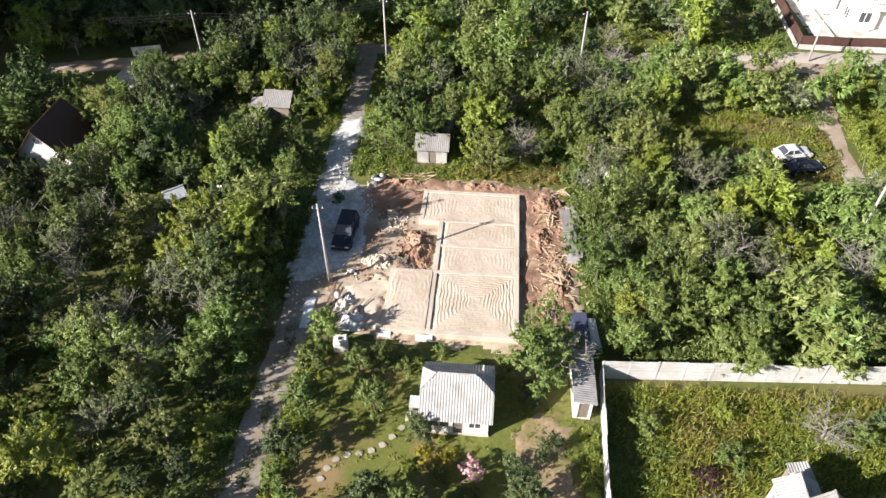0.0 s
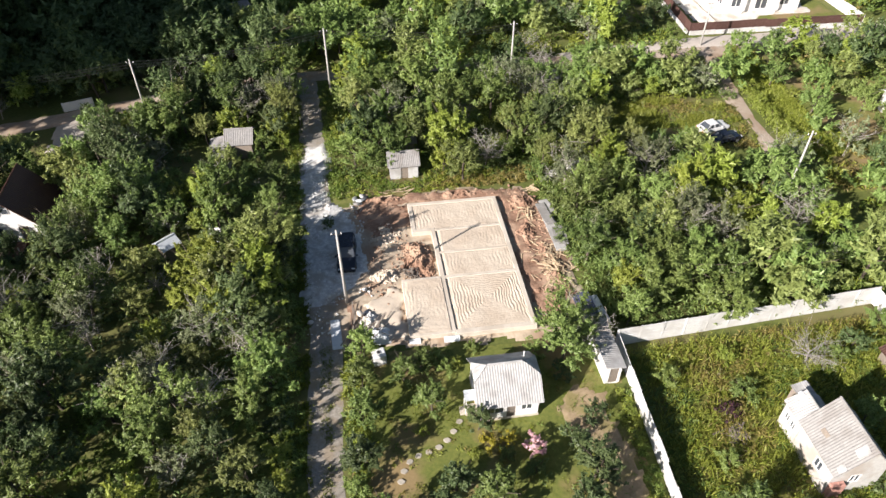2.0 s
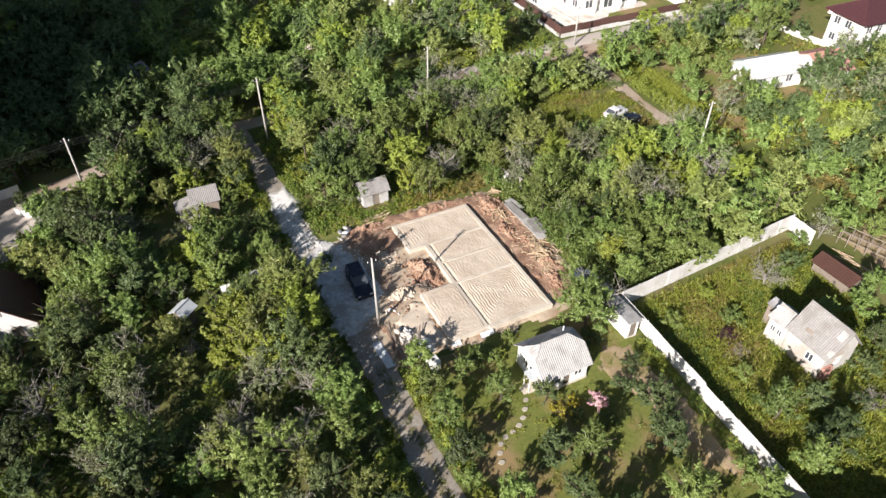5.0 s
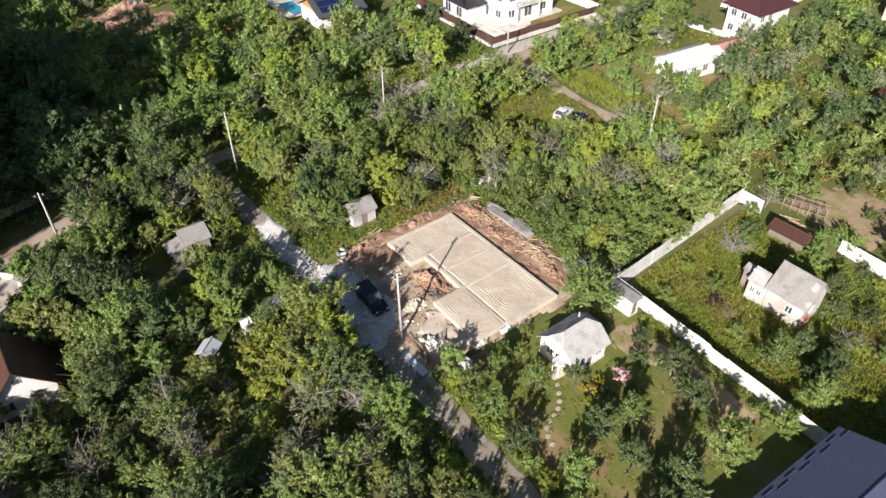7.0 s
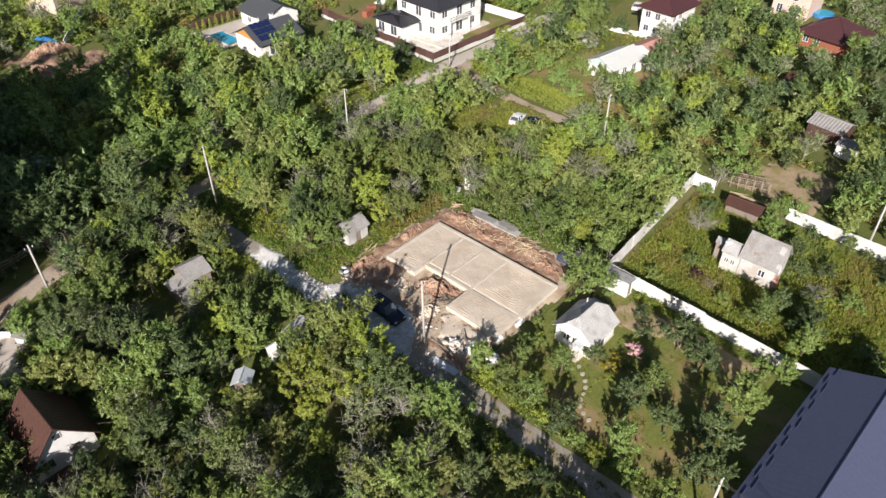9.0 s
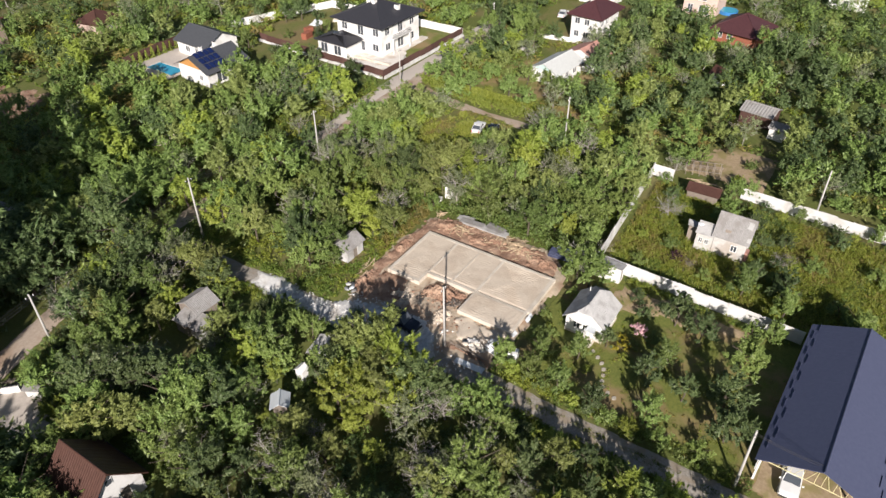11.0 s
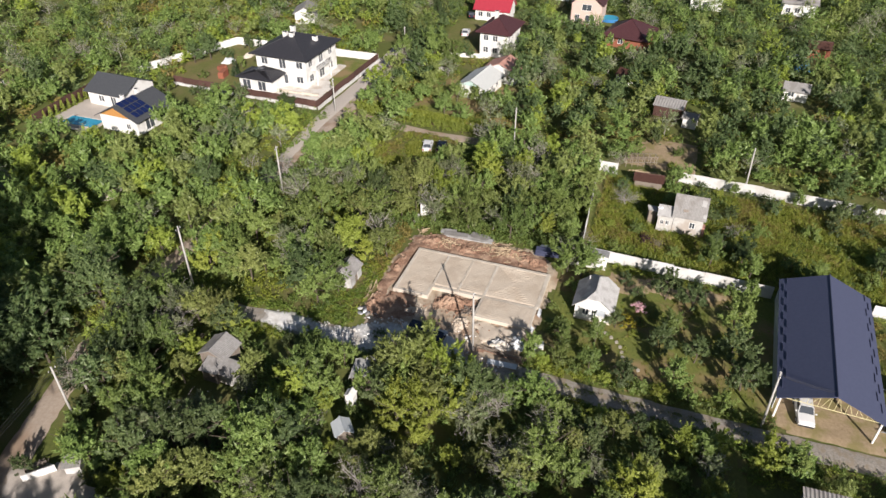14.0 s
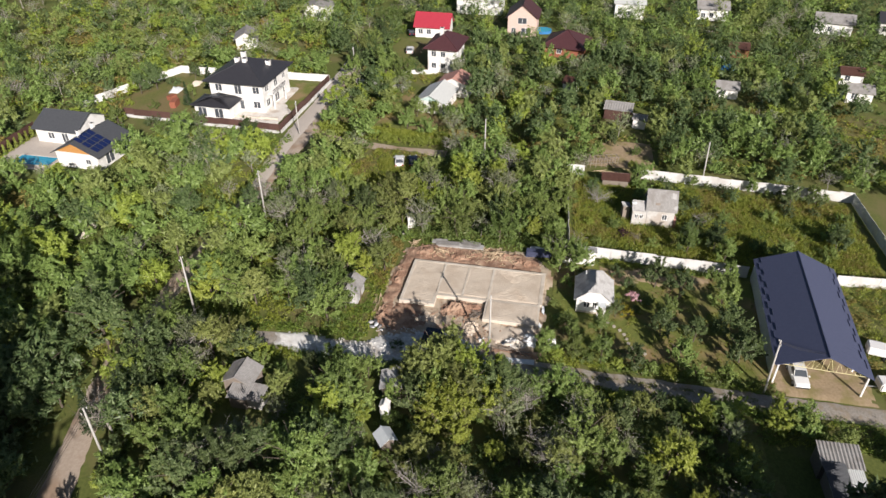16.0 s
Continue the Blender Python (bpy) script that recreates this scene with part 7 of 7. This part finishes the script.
def grass(name, poly, count, h, w, seed, material, label, patch=0.3, thr=-2.0, avoid=()):
    """Upright blades in tufts, denser where the noise is high."""
    rng = np.random.default_rng(seed)
    xs, ys = [p[0] for p in poly], [p[1] for p in poly]
    tufts = []
    while len(tufts) < count:
        x, y = rng.uniform(min(xs), max(xs)), rng.uniform(min(ys), max(ys))
        count -= 0.02
        if inside(x, y, poly) and fbm(x, y, patch, seed) > thr and not any(inside(x, y, q) for q in avoid):
            tufts.append((x, y))
    t = np.repeat(np.array(tufts), 7, axis=0)
    n = len(t)
    base = np.column_stack([t + rng.normal(size=(n, 2)) * 0.14, np.full(n, 0.03)])
    ang = rng.uniform(0, math.tau, n)
    side = np.column_stack([np.cos(ang), np.sin(ang), np.zeros(n)]) * w * rng.uniform(0.6, 1.4, n)[:, None]
    tip = base + np.column_stack([rng.normal(size=(n, 2)) * h * 0.45, h * rng.uniform(0.4, 1.2, n)])
    v = np.stack([base - side, base + side, tip], axis=1)
    ob = new(name, tri_mesh(name, v, [material]))
    tagged(ob, label, "grass", kind="stuff")


def weeds(name, poly, count, rmin, rmax, h, seed, mats, label, per=34, leaf=0.17, avoid=(), patch=0.12):
    """Low leafy clumps of weeds in patches of differing colour, as one mass."""
    rng = np.random.default_rng(seed)
    xs, ys = [p[0] for p in poly], [p[1] for p in poly]
    vs, ids = [], []
    for _ in range(count):
        x, y = rng.uniform(min(xs), max(xs)), rng.uniform(min(ys), max(ys))
        if not inside(x, y, poly) or any(inside(x, y, q) for q in avoid):
            continue
        r = rng.uniform(rmin, rmax)
        k = 0.5 + 0.9 * fbm(x, y, patch, seed) + rng.normal() * 0.16
        m = min(len(mats) - 1, max(0, int(k * len(mats))))
        tw = []
        for i in range(7):
            a = rng.uniform(0, math.tau)
            e = r * rng.uniform(0.4, 1.0)
            tw.append((x + 0.2 * e * math.cos(a), y + 0.2 * e * math.sin(a), 0.03, x + e * math.cos(a), y + e * math.sin(a), h * rng.uniform(0.35, 1.1)))
        v = leaf_arrays(tw, max(3, per // 7), leaf, rng, 0.18)
        v[:, :, 2] = np.maximum(v[:, :, 2], 0.02)
        vs.append(v)
        ids.append(np.full(len(v), m))
    ob = new(name, tri_mesh(name, np.concatenate(vs), [M[q] for q in mats], np.concatenate(ids)))
    tagged(ob, label, "weeds", kind="stuff")


HUT = [(16.0, -18.3), (20.3, -18.3), (20.3, -11.6), (16.0, -11.6)]
MEADOW = [(6.4, -46), (28, -46), (29.6, -3), (6.6, -3.6)]
grass("tall_grass", MEADOW, 4200, 0.7, 0.06, 1, M["grassblade"], "tall seeding grass filling the walled meadow", avoid=[HUT])
weeds("meadow_weeds", MEADOW, 3600, 0.45, 1.0, 0.6, 2, ["weed_dry", "weed_lime", "weed_lime", "weed_green", "leaf_mid"], "lush weeds and seeding grass in the walled meadow", avoid=[HUT])
grass("lawn_tufts", [(-16.5, -26), (4.6, -26), (5.2, -4), (-16, -0.6)], 2600, 0.14, 0.05, 3, M["grassgreen"], "short uneven grass of the garden lawn", 0.22, 0.05)
weeds("garden_weeds", [(-16.5, -27), (4.6, -27), (5.4, -3.6), (-1, -2), (-16, -0.4)], 260, 0.2, 0.5, 0.22, 3, ["weed_dry", "weed_lime", "weed_green", "leaf_mid"], "low weeds and flower beds of the garden", per=28, leaf=0.12, avoid=[[(-7.4, -9), (-1.5, -9), (-1.5, -4), (-7.4, -4)]])
weeds("fence_weeds", [(4.0, -26), (4.6, -26), (5.8, -7.5), (4.6, -7.5)], 150, 0.3, 0.6, 0.5, 4, ["weed_lime", "weed_green"], "green weeds at the foot of the fence")
weeds("verge_weeds", [(-17.4, -27), (-15.6, -27), (-15.2, -0.5), (-17.0, -0.5)], 300, 0.3, 0.7, 0.6, 5, ["weed_lime", "weed_green", "leaf_mid"], "rough verge weeds along the lane")
weeds("shed_weeds", [(-17, 21), (-4.5, 21.2), (6, 21.0), (6, 24), (-5, 25), (-16.5, 25.6)], 520, 0.3, 0.7, 0.5, 6, ["weed_dry", "weed_lime", "weed_green"], "yellowing rough grass before the shed", avoid=[[(-11.2, 23.4), (-7.2, 23.4), (-7.2, 27), (-11.2, 27)]])
weeds("clearing_weeds", [(16, 27), (26, 25), (33.4, 23), (34, 33), (24, 36), (15, 34)], 700, 0.35, 0.9, 0.5, 7, ["weed_dry", "weed_dry", "weed_lime", "weed_green"], "dry seeding grass of the clearing")
# darker leaf mix imitates the deep shade in gaps between the crowns
weeds("wood_weeds", [(-57, -28), (-21.2, -28), (-21.4, 46), (-57, 44)], 2400, 0.5, 1.2, 0.7, 8, ["weed_green", "leaf_mid", "leaf_dark"], "undergrowth between the garden trees", per=36, leaf=0.22, avoid=NO_TREES)
weeds("wood_weeds_north", [(-16.5, 25), (35, 20), (36, 47), (-16.5, 47)], 1700, 0.6, 1.4, 1.0, 9, ["weed_lime", "weed_green", "leaf_mid", "leaf_mid"], "undergrowth between the garden trees", per=36, leaf=0.22, avoid=NO_TREES)
weeds("wood_weeds_east", [(5.8, -1.4), (33, -1.4), (33, 21), (5.2, 21)], 1300, 0.6, 1.4, 1.2, 10, ["weed_lime", "weed_green", "leaf_mid", "leaf_mid"], "undergrowth between the garden trees", per=36, leaf=0.22)
weeds("lane_verge", [(-21.9, -28), (-20.2, -28), (-20.4, 14), (-20.9, 46), (-22.6, 46)], 480, 0.3, 0.8, 0.7, 11, ["weed_lime", "weed_green", "leaf_mid"], "rough verge weeds along the lane")
weeds("lane_verge_east", [(-17.5, 21), (-16.2, 21), (-16.2, 46), (-18.0, 46)], 200, 0.3, 0.8, 0.7, 12, ["weed_lime", "weed_green"], "rough verge weeds along the lane")
weeds("far_weeds", [(36, -64), (75, -64), (75, 47), (38, 47)], 2200, 0.8, 2.0, 0.9, 13, ["weed_dry", "weed_lime", "weed_green", "leaf_mid"], "rough plots between allotment trees", per=24, leaf=0.36, avoid=[q for q in NO_TREES if q[0][0] > 30 and q[0] != (41, -64)])
weeds("street_weeds", [(-28, 50.4), (36, 50.6), (36, 76), (-28, 80)], 1400, 0.6, 1.4, 1.0, 14, ["weed_lime", "weed_green", "leaf_mid"], "undergrowth beyond the upper street", per=28, leaf=0.3)
# leaf colours kept dark to deepen the shade under this wood
weeds("dark_undergrowth", [(-66, 46), (-28, 50.5), (-28, 84), (-66, 84)], 1200, 0.8, 1.8, 1.1, 15, ["leaf_dark", "leaf_mid"], "dark undergrowth of the shaded wood", per=26, leaf=0.36)
weeds("far_undergrowth_east", [(75, -80), (150, -90), (165, 60), (75, 48)], 3400, 1.2, 2.6, 1.1, 16, ["weed_green", "leaf_mid", "leaf_dark", "leaf_dark"], "rough growth between far allotment trees", per=21, leaf=0.6, avoid=[q for q in NO_TREES if q[0][0] > 60])
weeds("far_undergrowth_north", [(-30, 79), (38, 79), (64, 92), (66, 56), (150, 60), (150, 150), (-30, 140)], 3800, 1.2, 2.6, 1.3, 17, ["weed_dry", "weed_lime", "weed_green", "leaf_mid", "leaf_dark"], "rough growth between far allotment trees", per=21, leaf=0.6, avoid=[q for q in NO_TREES if q[0][1] > 50 or q[0][0] in (35.5, 11, -18)])
weeds("barn_weeds", [(-17, -47), (6, -47), (6, -38.5), (-17, -38.5)], 420, 0.4, 1.0, 0.7, 18, ["weed_dry", "weed_lime", "weed_green"], "rough weeds behind the carport")
grass("hedge_grass", [(38.4, 21), (41.8, 21), (43.5, 46.5), (40.2, 46.5)], 2400, 0.5, 0.12, 24, M["weed_lime"], "bright tall grass strip beside the gravel track")
grass("clearing_grass", [(16, 27), (26, 25), (33, 24), (33, 33), (24, 36), (15, 34)], 1800, 0.8, 0.08, 25, M["grassblade"], "pale seeding grass of the clearing", 0.3, -0.1, avoid=[[(27.6, 23.4), (33.4, 23.4), (33.4, 29.4), (27.6, 29.4)]])
grass("lane_tufts", [(-19.1, -28), (-18.4, -28), (-18.0, 1), (-18.7, 1)], 420, 0.14, 0.05, 21, M["grassgreen"], "sparse grass between the wheel tracks of the lane", 0.5, 0.0)
grass("lane_edge_tufts", [(-20.4, -28), (-19.7, -28), (-19.6, 0), (-20.3, 30), (-20.9, 44), (-21.6, 44)], 900, 0.25, 0.06, 22, M["grassgreen"], "ragged grass creeping in from the lane verge", 0.6, 0.02)
weeds("lane_west_weeds", [(-24.6, -40), (-20.1, -40), (-20.1, -20.5), (-24.6, -21)], 300, 0.4, 0.9, 0.7, 23, ["weed_lime", "weed_green", "leaf_mid"], "rough growth between the lane and the shed", avoid=[[(-25, -24), (-20, -23.9), (-20, -22.4), (-25, -22.4)]])
